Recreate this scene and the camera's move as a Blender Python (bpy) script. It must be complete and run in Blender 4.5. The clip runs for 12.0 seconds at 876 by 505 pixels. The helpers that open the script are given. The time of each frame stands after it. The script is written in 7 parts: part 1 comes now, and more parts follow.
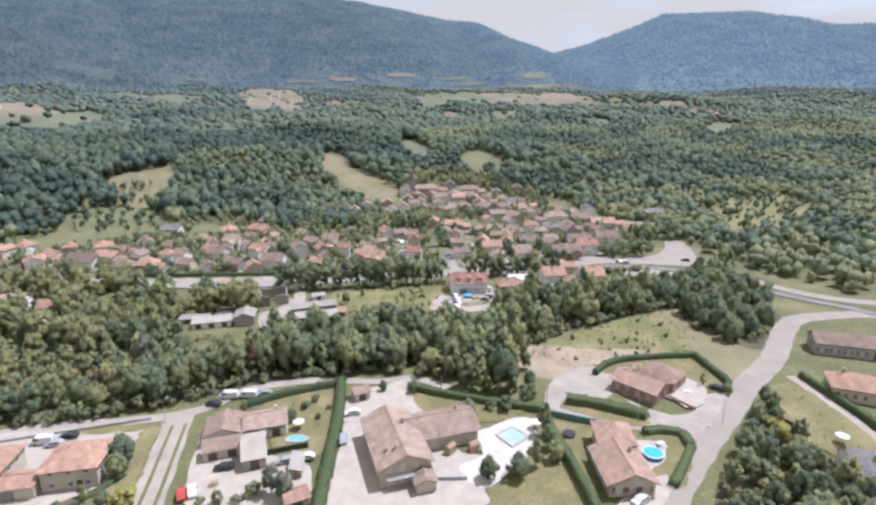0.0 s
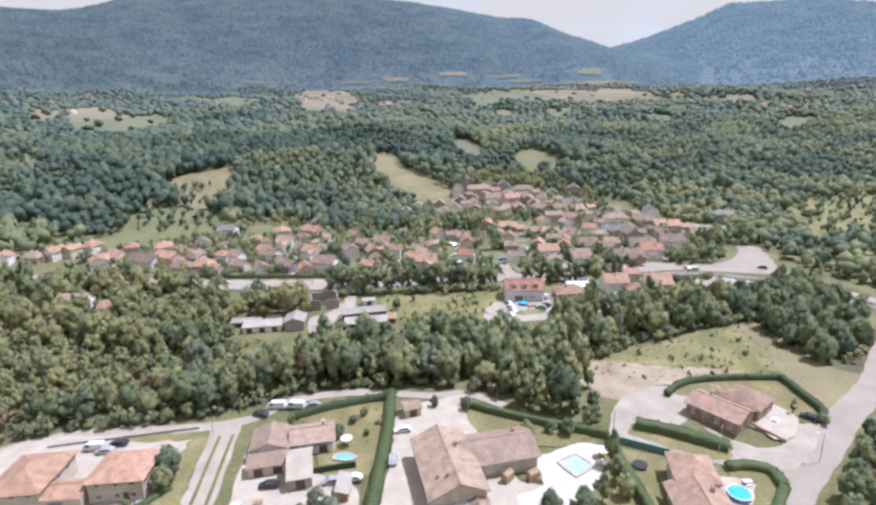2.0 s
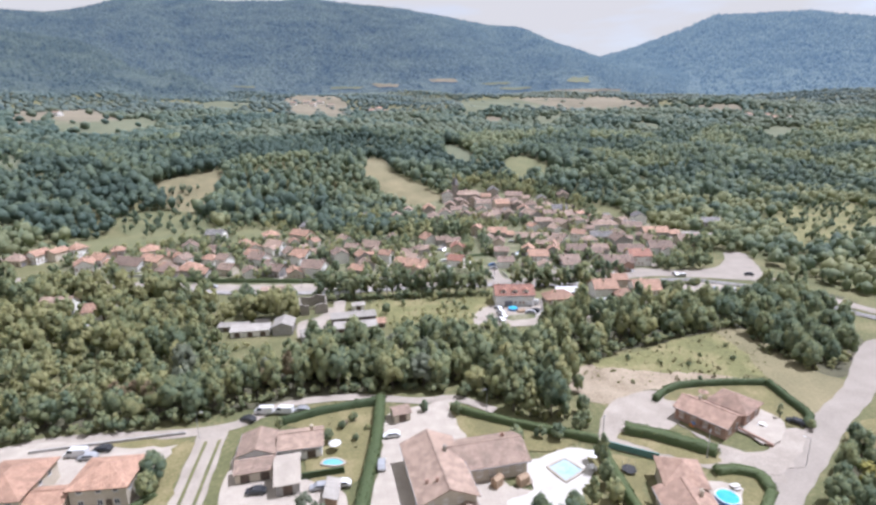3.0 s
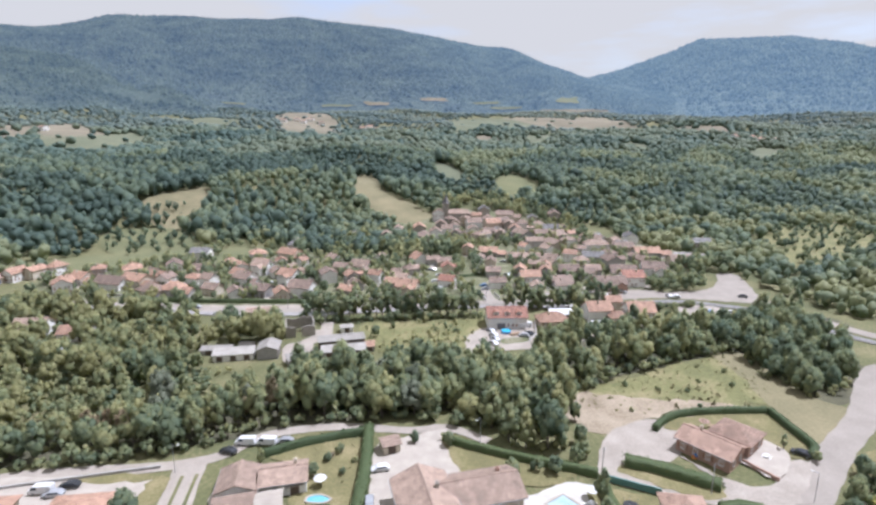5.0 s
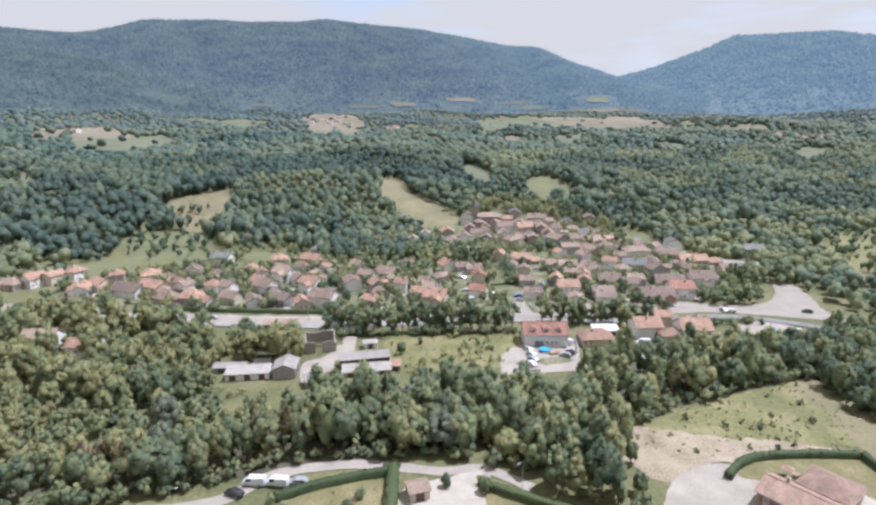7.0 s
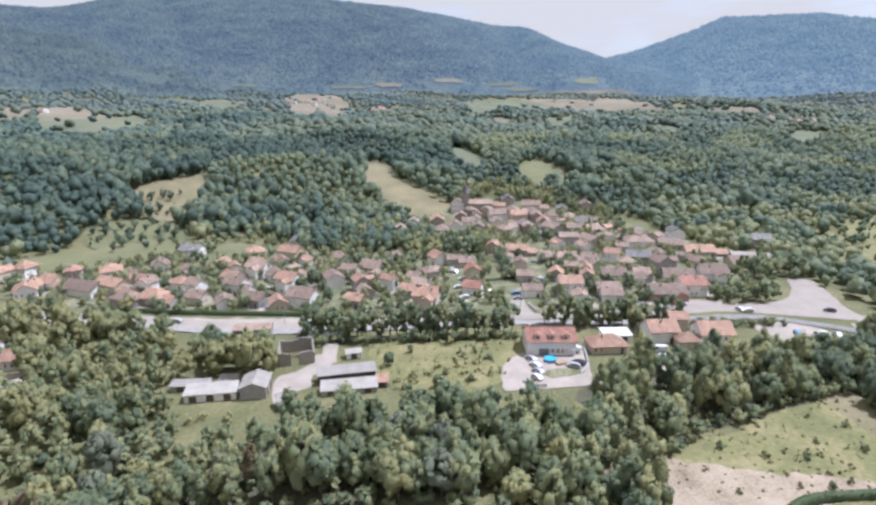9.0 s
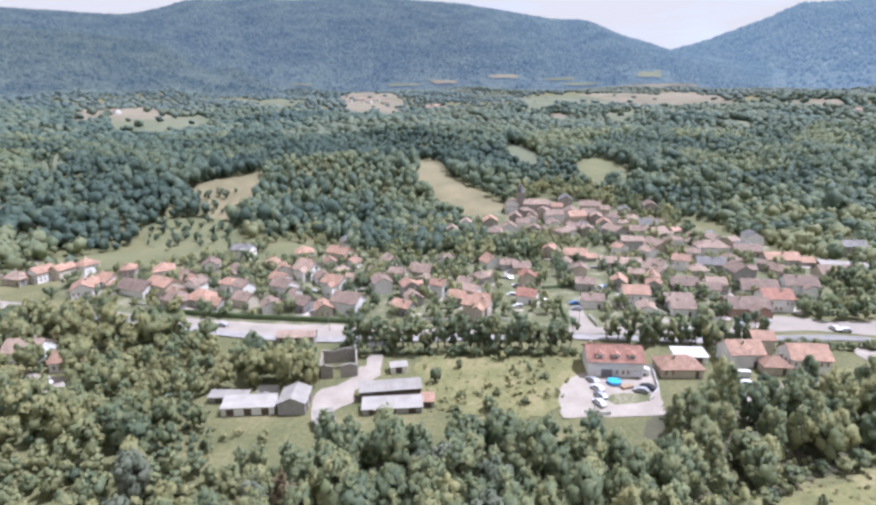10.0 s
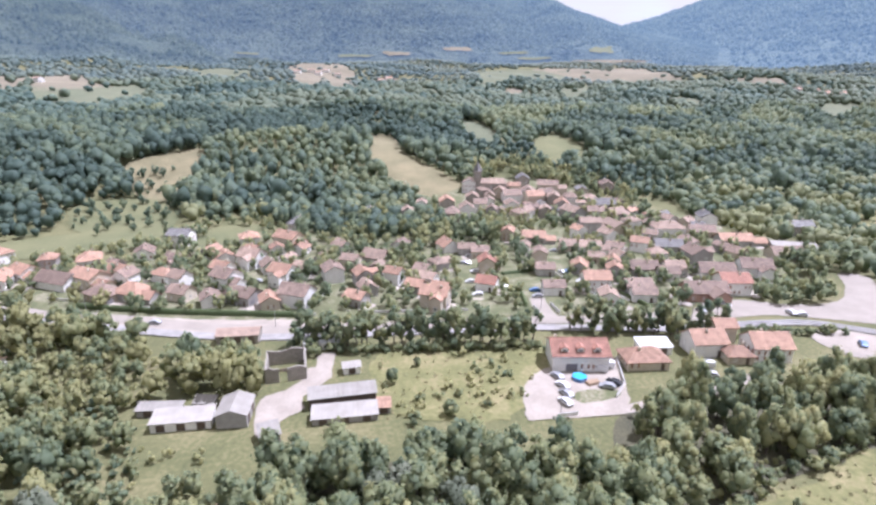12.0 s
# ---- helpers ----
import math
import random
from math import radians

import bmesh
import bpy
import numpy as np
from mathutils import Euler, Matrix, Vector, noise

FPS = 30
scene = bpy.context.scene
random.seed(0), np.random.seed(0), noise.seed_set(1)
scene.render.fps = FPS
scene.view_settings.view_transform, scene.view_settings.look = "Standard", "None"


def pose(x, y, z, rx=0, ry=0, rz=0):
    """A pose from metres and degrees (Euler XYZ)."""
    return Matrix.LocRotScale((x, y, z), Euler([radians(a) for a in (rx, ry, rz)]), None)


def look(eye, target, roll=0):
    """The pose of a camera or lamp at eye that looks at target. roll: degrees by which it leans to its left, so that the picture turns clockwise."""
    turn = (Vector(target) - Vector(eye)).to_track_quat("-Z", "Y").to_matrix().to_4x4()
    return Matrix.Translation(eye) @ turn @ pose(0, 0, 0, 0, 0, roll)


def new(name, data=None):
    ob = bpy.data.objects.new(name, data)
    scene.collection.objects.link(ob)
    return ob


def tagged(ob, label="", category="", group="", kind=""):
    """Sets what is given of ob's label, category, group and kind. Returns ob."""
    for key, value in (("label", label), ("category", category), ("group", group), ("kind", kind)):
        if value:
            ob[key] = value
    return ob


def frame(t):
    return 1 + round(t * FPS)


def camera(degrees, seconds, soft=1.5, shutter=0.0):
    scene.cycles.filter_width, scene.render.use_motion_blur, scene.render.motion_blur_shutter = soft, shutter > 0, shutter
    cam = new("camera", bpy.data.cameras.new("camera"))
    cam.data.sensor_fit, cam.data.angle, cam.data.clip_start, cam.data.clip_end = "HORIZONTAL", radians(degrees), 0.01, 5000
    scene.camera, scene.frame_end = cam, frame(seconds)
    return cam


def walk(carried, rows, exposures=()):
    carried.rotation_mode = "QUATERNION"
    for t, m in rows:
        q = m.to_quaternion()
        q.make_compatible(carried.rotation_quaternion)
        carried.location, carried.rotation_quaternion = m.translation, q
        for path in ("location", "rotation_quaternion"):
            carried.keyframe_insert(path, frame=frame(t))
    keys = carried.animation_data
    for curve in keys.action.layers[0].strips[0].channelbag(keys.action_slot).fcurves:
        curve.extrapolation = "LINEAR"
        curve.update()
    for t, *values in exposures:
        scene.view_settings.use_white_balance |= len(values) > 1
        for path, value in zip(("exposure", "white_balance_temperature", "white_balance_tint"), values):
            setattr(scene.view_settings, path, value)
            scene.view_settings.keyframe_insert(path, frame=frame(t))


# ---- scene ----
cam = camera(79.4, 12.0, 2.7)
PATH = [
    (0, (-9.46, -1.83, 76.05), (-3.835, 16.664, 70.920), -0.2),
    (0.5, (-8.69, 2.09, 76.21), (-5.671, 21.224, 71.199), -1.0),
    (1, (-8.23, 5.03, 76.23), (-5.164, 24.109, 71.075), -1.3),
    (1.5, (-8.36, 6.74, 76.21), (-4.884, 25.746, 71.046), -1.2),
    (2, (-8.29, 7.61, 75.99), (-4.512, 26.563, 70.841), -1.1),
    (2.5, (-8.50, 7.87, 75.71), (-4.430, 26.773, 70.591), -0.7),
    (3, (-8.56, 7.75, 75.47), (-4.370, 26.675, 70.536), -0.5),
    (5, (-8.16, 13.04, 75.56), (-3.542, 32.015, 71.268), 0.1),
    (5.5, (-7.65, 16.61, 75.66), (-3.362, 35.675, 71.394), 0.0),
    (6, (-7.16, 20.84, 75.37), (-3.246, 40.004, 71.189), -0.1),
    (6.5, (-6.84, 25.59, 75.24), (-3.278, 44.830, 71.059), -0.1),
    (7, (-6.18, 31.05, 74.95), (-2.505, 50.241, 70.686), -0.2),
    (9, (-3.53, 54.28, 74.64), (0.616, 73.224, 69.745), -0.0),
    (9.5, (-2.12, 60.63, 74.48), (2.148, 79.504, 69.414), 0.1),
    (10, (-0.71, 67.07, 74.72), (1.462, 86.311, 69.726), -0.6),
    (10.5, (0.13, 72.05, 75.19), (2.618, 91.165, 69.852), -0.7),
    (11, (0.48, 75.59, 75.64), (3.700, 94.525, 70.045), -0.2),
    (11.5, (0.68, 78.30, 75.73), (4.270, 97.116, 69.969), 0.0),
    (12, (0.78, 79.93, 75.78), (4.592, 98.651, 69.871), 0.2),
]
EXPOSURE = [(0.0, 0.68, 5300, 21), (0.4, 0.78, 5300, 21), (3.2, 0.78, 5300, 21), (4.8, 0.72, 5250, 19), (7.2, 0.74, 5250, 19), (9.6, 0.82, 5150, 22), (10.2, 0.98, 5150, 24), (12.0, 1.08, 5200, 27)]
walk(cam, [(t, look(eye, target, roll)) for t, eye, target, roll in PATH], EXPOSURE)

# ---------------------------------------------------------------- sky and sun
SUN_AZ, SUN_EL = 82.0, 64.0        # degrees clockwise from +y, degrees above the horizon
world = bpy.data.worlds.new("sky")
scene.world = world
world.use_nodes = True
wn, wl = world.node_tree.nodes, world.node_tree.links
wn.clear()
sky = wn.new("ShaderNodeTexSky")
sky.sky_type, sky.sun_disc = "NISHITA", False
sky.sun_elevation, sky.sun_rotation = radians(SUN_EL), radians(SUN_AZ)
sky.dust_density, sky.air_density = 3.0, 1.2
w_tc = wn.new("ShaderNodeTexCoord")
w_map = wn.new("ShaderNodeMapping")
w_map.inputs["Scale"].default_value = (1.6, 1.6, 7.0)
w_noise = wn.new("ShaderNodeTexNoise")
w_noise.inputs["Scale"].default_value, w_noise.inputs["Detail"].default_value = 1.7, 6.0
w_ramp = wn.new("ShaderNodeValToRGB")
w_ramp.color_ramp.elements[0].position, w_ramp.color_ramp.elements[1].position = 0.1, 0.44
w_mix = wn.new("ShaderNodeMix")
w_mix.data_type = "RGBA"
w_mix.inputs["B"].default_value = (3.75, 3.46, 2.86, 1)      # thin bright cloud
w_bg = wn.new("ShaderNodeBackground")
w_bg.inputs["Strength"].default_value = 0.122
w_out = wn.new("ShaderNodeOutputWorld")
wl.new(w_tc.outputs["Generated"], w_map.inputs["Vector"])
wl.new(w_map.outputs["Vector"], w_noise.inputs["Vector"])
wl.new(w_noise.outputs["Fac"], w_ramp.inputs["Fac"])
wl.new(w_ramp.outputs["Color"], w_mix.inputs["Factor"])
wl.new(sky.outputs["Color"], w_mix.inputs["A"])
wl.new(w_mix.outputs["Result"], w_bg.inputs["Color"])
wl.new(w_bg.outputs["Background"], w_out.inputs["Surface"])

sun = new("sun", bpy.data.lights.new("sun", "SUN"))
sun.data.energy, sun.data.angle, sun.data.color = 3.75, radians(0.6), (1.0, 0.94, 0.85)
_s = Vector((math.sin(radians(SUN_AZ)) * math.cos(radians(SUN_EL)), math.cos(radians(SUN_AZ)) * math.cos(radians(SUN_EL)), math.sin(radians(SUN_EL))))
sun.matrix_world = look(_s * 400, (0, 0, 0))


# ---------------------------------------------------------------- materials
def node_mat(name):
    m = bpy.data.materials.new(name)
    m.use_nodes = True
    return m, m.node_tree.nodes, m.node_tree.links, m.node_tree.nodes["Principled BSDF"]


def surface(name, dark, light, scale=1.0, fine=12.0, rough=0.85, bump=0.3, vary=0.0, metal=0.0, spots=None, dist=0.05):
    """Two scales of noise between two colours, relief, and a shade of its own for each object."""
    m, n, l, b = node_mat(name)
    tc = n.new("ShaderNodeTexCoord")
    n1, n2 = n.new("ShaderNodeTexNoise"), n.new("ShaderNodeTexNoise")
    n1.inputs["Scale"].default_value, n1.inputs["Detail"].default_value = scale, 5
    n2.inputs["Scale"].default_value, n2.inputs["Detail"].default_value = fine, 4
    l.new(tc.outputs["Object"], n1.inputs["Vector"])
    l.new(tc.outputs["Object"], n2.inputs["Vector"])
    mixf = n.new("ShaderNodeMath")
    mixf.operation = "MULTIPLY_ADD"
    mixf.inputs[1].default_value, mixf.inputs[2].default_value = 0.45, 0.0
    l.new(n2.outputs["Fac"], mixf.inputs[0])
    add = n.new("ShaderNodeMath")
    add.operation = "MULTIPLY_ADD"
    add.inputs[1].default_value = 0.55
    l.new(n1.outputs["Fac"], add.inputs[0])
    l.new(mixf.outputs[0], add.inputs[2])
    ramp = n.new("ShaderNodeValToRGB")
    ramp.color_ramp.elements[0].position, ramp.color_ramp.elements[1].position = 0.36, 0.64
    ramp.color_ramp.elements[0].color, ramp.color_ramp.elements[1].color = (*dark, 1), (*light, 1)
    if spots:
        e = ramp.color_ramp.elements.new(0.5)
        e.color = (*spots, 1)
    l.new(add.outputs[0], ramp.inputs["Fac"])
    out = ramp.outputs["Color"]
    if vary:
        info = n.new("ShaderNodeObjectInfo")
        mr = n.new("ShaderNodeMapRange")
        mr.inputs["To Min"].default_value, mr.inputs["To Max"].default_value = 1 - vary, 1 + vary
        hsv = n.new("ShaderNodeHueSaturation")
        l.new(info.outputs["Random"], mr.inputs["Value"])
        l.new(mr.outputs["Result"], hsv.inputs["Value"])
        l.new(out, hsv.inputs["Color"])
        out = hsv.outputs["Color"]
    l.new(out, b.inputs["Base Color"])
    b.inputs["Roughness"].default_value, b.inputs["Metallic"].default_value = rough, metal
    if bump:
        bp = n.new("ShaderNodeBump")
        bp.inputs["Strength"].default_value, bp.inputs["Distance"].default_value = bump, dist
        l.new(n2.outputs["Fac"], bp.inputs["Height"])
        l.new(bp.outputs["Normal"], b.inputs["Normal"])
    return m


def tile_mat(name, dark, light, vary=0.18):
    """Clay roof tiles: courses across the slope, patches of weathering."""
    m, n, l, b = node_mat(name)
    tc = n.new("ShaderNodeTexCoord")
    br = n.new("ShaderNodeTexBrick")
    br.inputs["Scale"].default_value = 1.0
    br.inputs["Brick Width"].default_value, br.inputs["Row Height"].default_value = 0.28, 0.34
    br.inputs["Mortar Size"].default_value = 0.035
    br.inputs["Color1"].default_value, br.inputs["Color2"].default_value = (*dark, 1), (*light, 1)
    br.inputs["Mortar"].default_value = (*[c * 0.55 for c in dark], 1)
    no = n.new("ShaderNodeTexNoise")
    no.inputs["Scale"].default_value, no.inputs["Detail"].default_value = 0.55, 6
    l.new(tc.outputs["Object"], br.inputs["Vector"])
    l.new(tc.outputs["Object"], no.inputs["Vector"])
    mr = n.new("ShaderNodeMapRange")
    mr.inputs["From Min"].default_value, mr.inputs["From Max"].default_value = 0.3, 0.7
    mr.inputs["To Min"].default_value, mr.inputs["To Max"].default_value = 0.72, 1.22
    info = n.new("ShaderNodeObjectInfo")
    mr2 = n.new("ShaderNodeMapRange")
    mr2.inputs["To Min"].default_value, mr2.inputs["To Max"].default_value = 1 - vary, 1 + vary
    mul = n.new("ShaderNodeMath")
    mul.operation = "MULTIPLY"
    hsv = n.new("ShaderNodeHueSaturation")
    l.new(no.outputs["Fac"], mr.inputs["Value"])
    l.new(info.outputs["Random"], mr2.inputs["Value"])
    l.new(mr.outputs["Result"], mul.inputs[0])
    l.new(mr2.outputs["Result"], mul.inputs[1])
    l.new(mul.outputs[0], hsv.inputs["Value"])
    l.new(br.outputs["Color"], hsv.inputs["Color"])
    l.new(hsv.outputs["Color"], b.inputs["Base Color"])
    b.inputs["Roughness"].default_value = 0.8
    bp = n.new("ShaderNodeBump")
    bp.inputs["Strength"].default_value, bp.inputs["Distance"].default_value = 0.5, 0.04
    l.new(br.outputs["Fac"], bp.inputs["Height"])
    bp.invert = True
    l.new(bp.outputs["Normal"], b.inputs["Normal"])
    return m


def leaf_mat(name, stops, glow=0.25, rough=0.6):
    """Foliage: hue from the tint stored on the mesh, shifted by each object's own random value."""
    m, n, l, b = node_mat(name)
    at = n.new("ShaderNodeAttribute")
    at.attribute_name = "tint"
    info = n.new("ShaderNodeObjectInfo")
    mr = n.new("ShaderNodeMapRange")
    mr.inputs["To Min"].default_value, mr.inputs["To Max"].default_value = -0.28, 0.28
    add = n.new("ShaderNodeMath")
    add.operation, add.use_clamp = "ADD", True
    ramp = n.new("ShaderNodeValToRGB")
    els = ramp.color_ramp.elements
    els[0].color, els[1].color = (*stops[0], 1), (*stops[-1], 1)
    for k, c in enumerate(stops[1:-1], 1):
        els.new(k / (len(stops) - 1)).color = (*c, 1)
    l.new(info.outputs["Random"], mr.inputs["Value"])
    l.new(mr.outputs["Result"], add.inputs[1])
    l.new(at.outputs["Fac"], add.inputs[0])
    l.new(add.outputs[0], ramp.inputs["Fac"])
    l.new(ramp.outputs["Color"], b.inputs["Base Color"])
    b.inputs["Roughness"].default_value = rough
    b.inputs["Specular IOR Level"].default_value = 0.25
    tr = n.new("ShaderNodeBsdfTranslucent")
    l.new(ramp.outputs["Color"], tr.inputs["Color"])
    ms = n.new("ShaderNodeMixShader")
    ms.inputs["Fac"].default_value = glow
    l.new(b.outputs["BSDF"], ms.inputs[1])
    l.new(tr.outputs["BSDF"], ms.inputs[2])
    l.new(ms.outputs["Shader"], n["Material Output"].inputs["Surface"])
    return m


def plain(name, colour, rough=0.5, metal=0.0, vary=0.0):
    return surface(name, [c * 0.9 for c in colour], [min(1, c * 1.08) for c in colour], 1.5, 25, rough, 0.08, vary, metal, dist=0.01)


GREENS = [(0.148, 0.203, 0.138), (0.214, 0.264, 0.162), (0.282, 0.322, 0.18), (0.345, 0.368, 0.19), (0.408, 0.4, 0.196)]
LEAF = leaf_mat("leaves", GREENS, 0.6)
LEAF_LIGHT = leaf_mat("light_leaves", GREENS[1:] + [(0.438, 0.42, 0.2)], 0.55)
LEAF_SILVER = leaf_mat("silver_leaves", [(0.14, 0.165, 0.11), (0.21, 0.235, 0.162), (0.29, 0.305, 0.22)], 0.5)
LEAF_DRY = leaf_mat("dry_leaves", [(0.12, 0.1, 0.05), (0.2, 0.16, 0.09), (0.27, 0.2, 0.12)])
LEAF_GOLD = leaf_mat("golden_leaves", [(0.22, 0.21, 0.06), (0.32, 0.3, 0.085), (0.42, 0.39, 0.12)])
# Hill leaves are bluer than GREENS: a little haze is mixed into the colour.
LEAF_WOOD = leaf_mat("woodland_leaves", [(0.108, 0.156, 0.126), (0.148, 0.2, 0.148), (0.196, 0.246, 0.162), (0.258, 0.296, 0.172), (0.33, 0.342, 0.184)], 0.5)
# The two farther woods have distance haze painted into their leaf colour.
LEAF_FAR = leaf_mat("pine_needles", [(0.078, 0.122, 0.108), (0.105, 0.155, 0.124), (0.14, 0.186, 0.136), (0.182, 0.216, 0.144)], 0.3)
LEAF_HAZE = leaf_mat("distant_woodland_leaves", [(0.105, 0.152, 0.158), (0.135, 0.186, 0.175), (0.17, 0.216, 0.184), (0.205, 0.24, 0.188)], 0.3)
LEAF_WEED = leaf_mat("weed_leaves", [(0.19, 0.185, 0.085), (0.25, 0.232, 0.115), (0.31, 0.275, 0.145)], 0.5)
LEAF_HEDGE = leaf_mat("hedge_leaves", [(0.09, 0.125, 0.062), (0.14, 0.18, 0.08), (0.2, 0.225, 0.095)], 0.45)
BARK = surface("bark", (0.09, 0.07, 0.055), (0.2, 0.17, 0.14), 2, 14, 0.9, 0.6)
GRASS = surface("meadow_ground", (0.08, 0.088, 0.036), (0.2, 0.176, 0.088), 0.05, 0.9, 0.95, 0.5, spots=(0.122, 0.122, 0.05))
LAWN = surface("lawn", (0.125, 0.116, 0.05), (0.245, 0.205, 0.104), 0.12, 1.6, 0.95, 0.4, spots=(0.165, 0.148, 0.062))
# Greyer versions of dry_field and green_field, with distance haze in the colour.
HAZED_HAY = surface("far_stubble", (0.145, 0.128, 0.084), (0.222, 0.19, 0.13), 0.02, 0.3, 0.95, 0.3)
HAZED_MEADOW = surface("far_meadow", (0.098, 0.114, 0.066), (0.15, 0.156, 0.092), 0.02, 0.3, 0.95, 0.3)
HAY = surface("dry_field", (0.138, 0.126, 0.064), (0.236, 0.202, 0.112), 0.06, 1.2, 0.95, 0.4)
FLOOR_LITTER = surface("woodland_floor", (0.05, 0.05, 0.03), (0.12, 0.11, 0.06), 0.15, 1.6, 0.95, 0.5)
GREENFIELD = surface("green_field", (0.098, 0.11, 0.048), (0.168, 0.163, 0.076), 0.04, 0.9, 0.95, 0.4)
SAND = surface("bare_sand", (0.186, 0.147, 0.095), (0.372, 0.308, 0.226), 0.12, 1.6, 0.95, 0.6, spots=(0.290, 0.236, 0.165))
GRAVEL = surface("pale_gravel", (0.256, 0.222, 0.184), (0.37, 0.326, 0.274), 0.16, 2.5, 0.95, 0.4)
ASPHALT = surface("pale_road", (0.236, 0.207, 0.174), (0.31, 0.272, 0.23), 0.14, 2.2, 0.9, 0.25)
PAVING = surface("pale_paving", (0.315, 0.277, 0.23), (0.425, 0.377, 0.316), 0.3, 4, 0.85, 0.25)
WHITE_PAVING = surface("white_paving", (0.4, 0.375, 0.335), (0.52, 0.49, 0.44), 0.3, 4, 0.8, 0.2)
TRACK_BED = surface("ballast", (0.2, 0.19, 0.18), (0.34, 0.32, 0.3), 0.3, 5, 0.95, 0.5)
GARDEN_GROUND = surface("garden_ground", (0.075, 0.09, 0.04), (0.26, 0.235, 0.165), 0.14, 1.1, 0.95, 0.5, spots=(0.125, 0.13, 0.06))
WASTE = surface("waste_ground", (0.105, 0.11, 0.042), (0.25, 0.214, 0.108), 0.09, 0.7, 0.95, 0.6, spots=(0.164, 0.16, 0.062))
TILE_ORANGE = tile_mat("orange_tiles", (0.345, 0.207, 0.14), (0.455, 0.288, 0.2))
TILE_RED = tile_mat("red_tiles", (0.31, 0.15, 0.102), (0.405, 0.212, 0.15))
TILE_TERRA = tile_mat("terracotta_tiles", (0.315, 0.205, 0.148), (0.415, 0.285, 0.212))
TILE_BROWN = tile_mat("brown_tiles", (0.226, 0.160, 0.122), (0.320, 0.236, 0.184))
TILE_PINK = tile_mat("weathered_tiles", (0.292, 0.208, 0.156), (0.392, 0.29, 0.222))
TILE_GREY = tile_mat("grey_tiles", (0.160, 0.152, 0.144), (0.248, 0.236, 0.224))
FIBRE = surface("fibre_cement_sheet", (0.235, 0.216, 0.19), (0.35, 0.326, 0.29), 0.35, 5, 0.85, 0.3, 0.14)
WHITE_WALL = surface("white_render", (0.66, 0.64, 0.6), (0.8, 0.785, 0.75), 0.5, 7, 0.9, 0.15, 0.06)
CREAM_WALL = surface("cream_render", (0.416, 0.360, 0.280), (0.528, 0.472, 0.376), 0.5, 7, 0.9, 0.15, 0.1)
GREY_WALL = surface("grey_render", (0.272, 0.256, 0.240), (0.384, 0.368, 0.344), 0.5, 7, 0.9, 0.15, 0.1)
STONE_WALL = surface("stone_wall", (0.208, 0.188, 0.160), (0.368, 0.336, 0.288), 1.4, 8, 0.92, 0.5, 0.1)
BRICK_WALL = surface("red_brown_wall", (0.295, 0.185, 0.14), (0.385, 0.258, 0.2), 1.0, 9, 0.9, 0.4)
GLASS = plain("dark_window_glass", (0.045, 0.055, 0.07), 0.08)
FRAME_WHITE = plain("white_frame", (0.600, 0.592, 0.576), 0.5)
SHUTTER = plain("brown_shutter", (0.24, 0.13, 0.08), 0.6, 0, 0.25)
DARK_WOOD = surface("dark_timber", (0.06, 0.045, 0.035), (0.14, 0.1, 0.075), 1.5, 14, 0.8, 0.3)
TIMBER = surface("timber", (0.22, 0.15, 0.09), (0.36, 0.26, 0.17), 1.5, 14, 0.8, 0.3)
CONCRETE = surface("concrete", (0.288, 0.280, 0.264), (0.416, 0.400, 0.376), 0.6, 8, 0.9, 0.25)
METAL = plain("grey_metal", (0.4, 0.41, 0.42), 0.45, 0.8)
RUBBER = plain("black_rubber", (0.03, 0.03, 0.032), 0.8)
PAINT_WHITE = plain("white_paint", (0.624, 0.624, 0.624), 0.3)
PAINT_BLACK = plain("black_paint", (0.03, 0.032, 0.036), 0.25)
PAINT_GREY = plain("silver_paint", (0.42, 0.43, 0.45), 0.3, 0.4)
PAINT_BLUE = plain("blue_paint", (0.1, 0.2, 0.42), 0.3)
PAINT_RED = plain("red_paint", (0.4, 0.06, 0.05), 0.3)
PAINT_ORANGE = plain("orange_plastic", (0.65, 0.27, 0.06), 0.5)
POOL_BLUE = surface("pool_water", (0.048, 0.336, 0.528), (0.096, 0.440, 0.624), 0.8, 5, 0.08, 0.2)
POOL_TURQUOISE = surface("turquoise_water", (0.12, 0.36, 0.4), (0.2, 0.45, 0.48), 0.8, 5, 0.1, 0.2)
POOL_PALE = surface("pale_pool_cover", (0.26, 0.4, 0.44), (0.4, 0.46, 0.48), 0.5, 4, 0.35, 0.2)


# ---------------------------------------------------------------- helpers for meshes
def finish(name, bm, mat, parent=None, label="", smooth=False):
    me = bpy.data.meshes.new(name)
    bm.to_mesh(me)
    bm.free()
    me.materials.append(mat)
    if smooth:
        for p in me.polygons:
            p.use_smooth = True
    ob = new(name, me)
    if parent:
        ob.parent = parent
    if label:
        ob["label"] = label
    return ob


def part(name, bm, mat, parent, label="", smooth=False):
    return finish(name, bm, mat, parent, label, smooth)


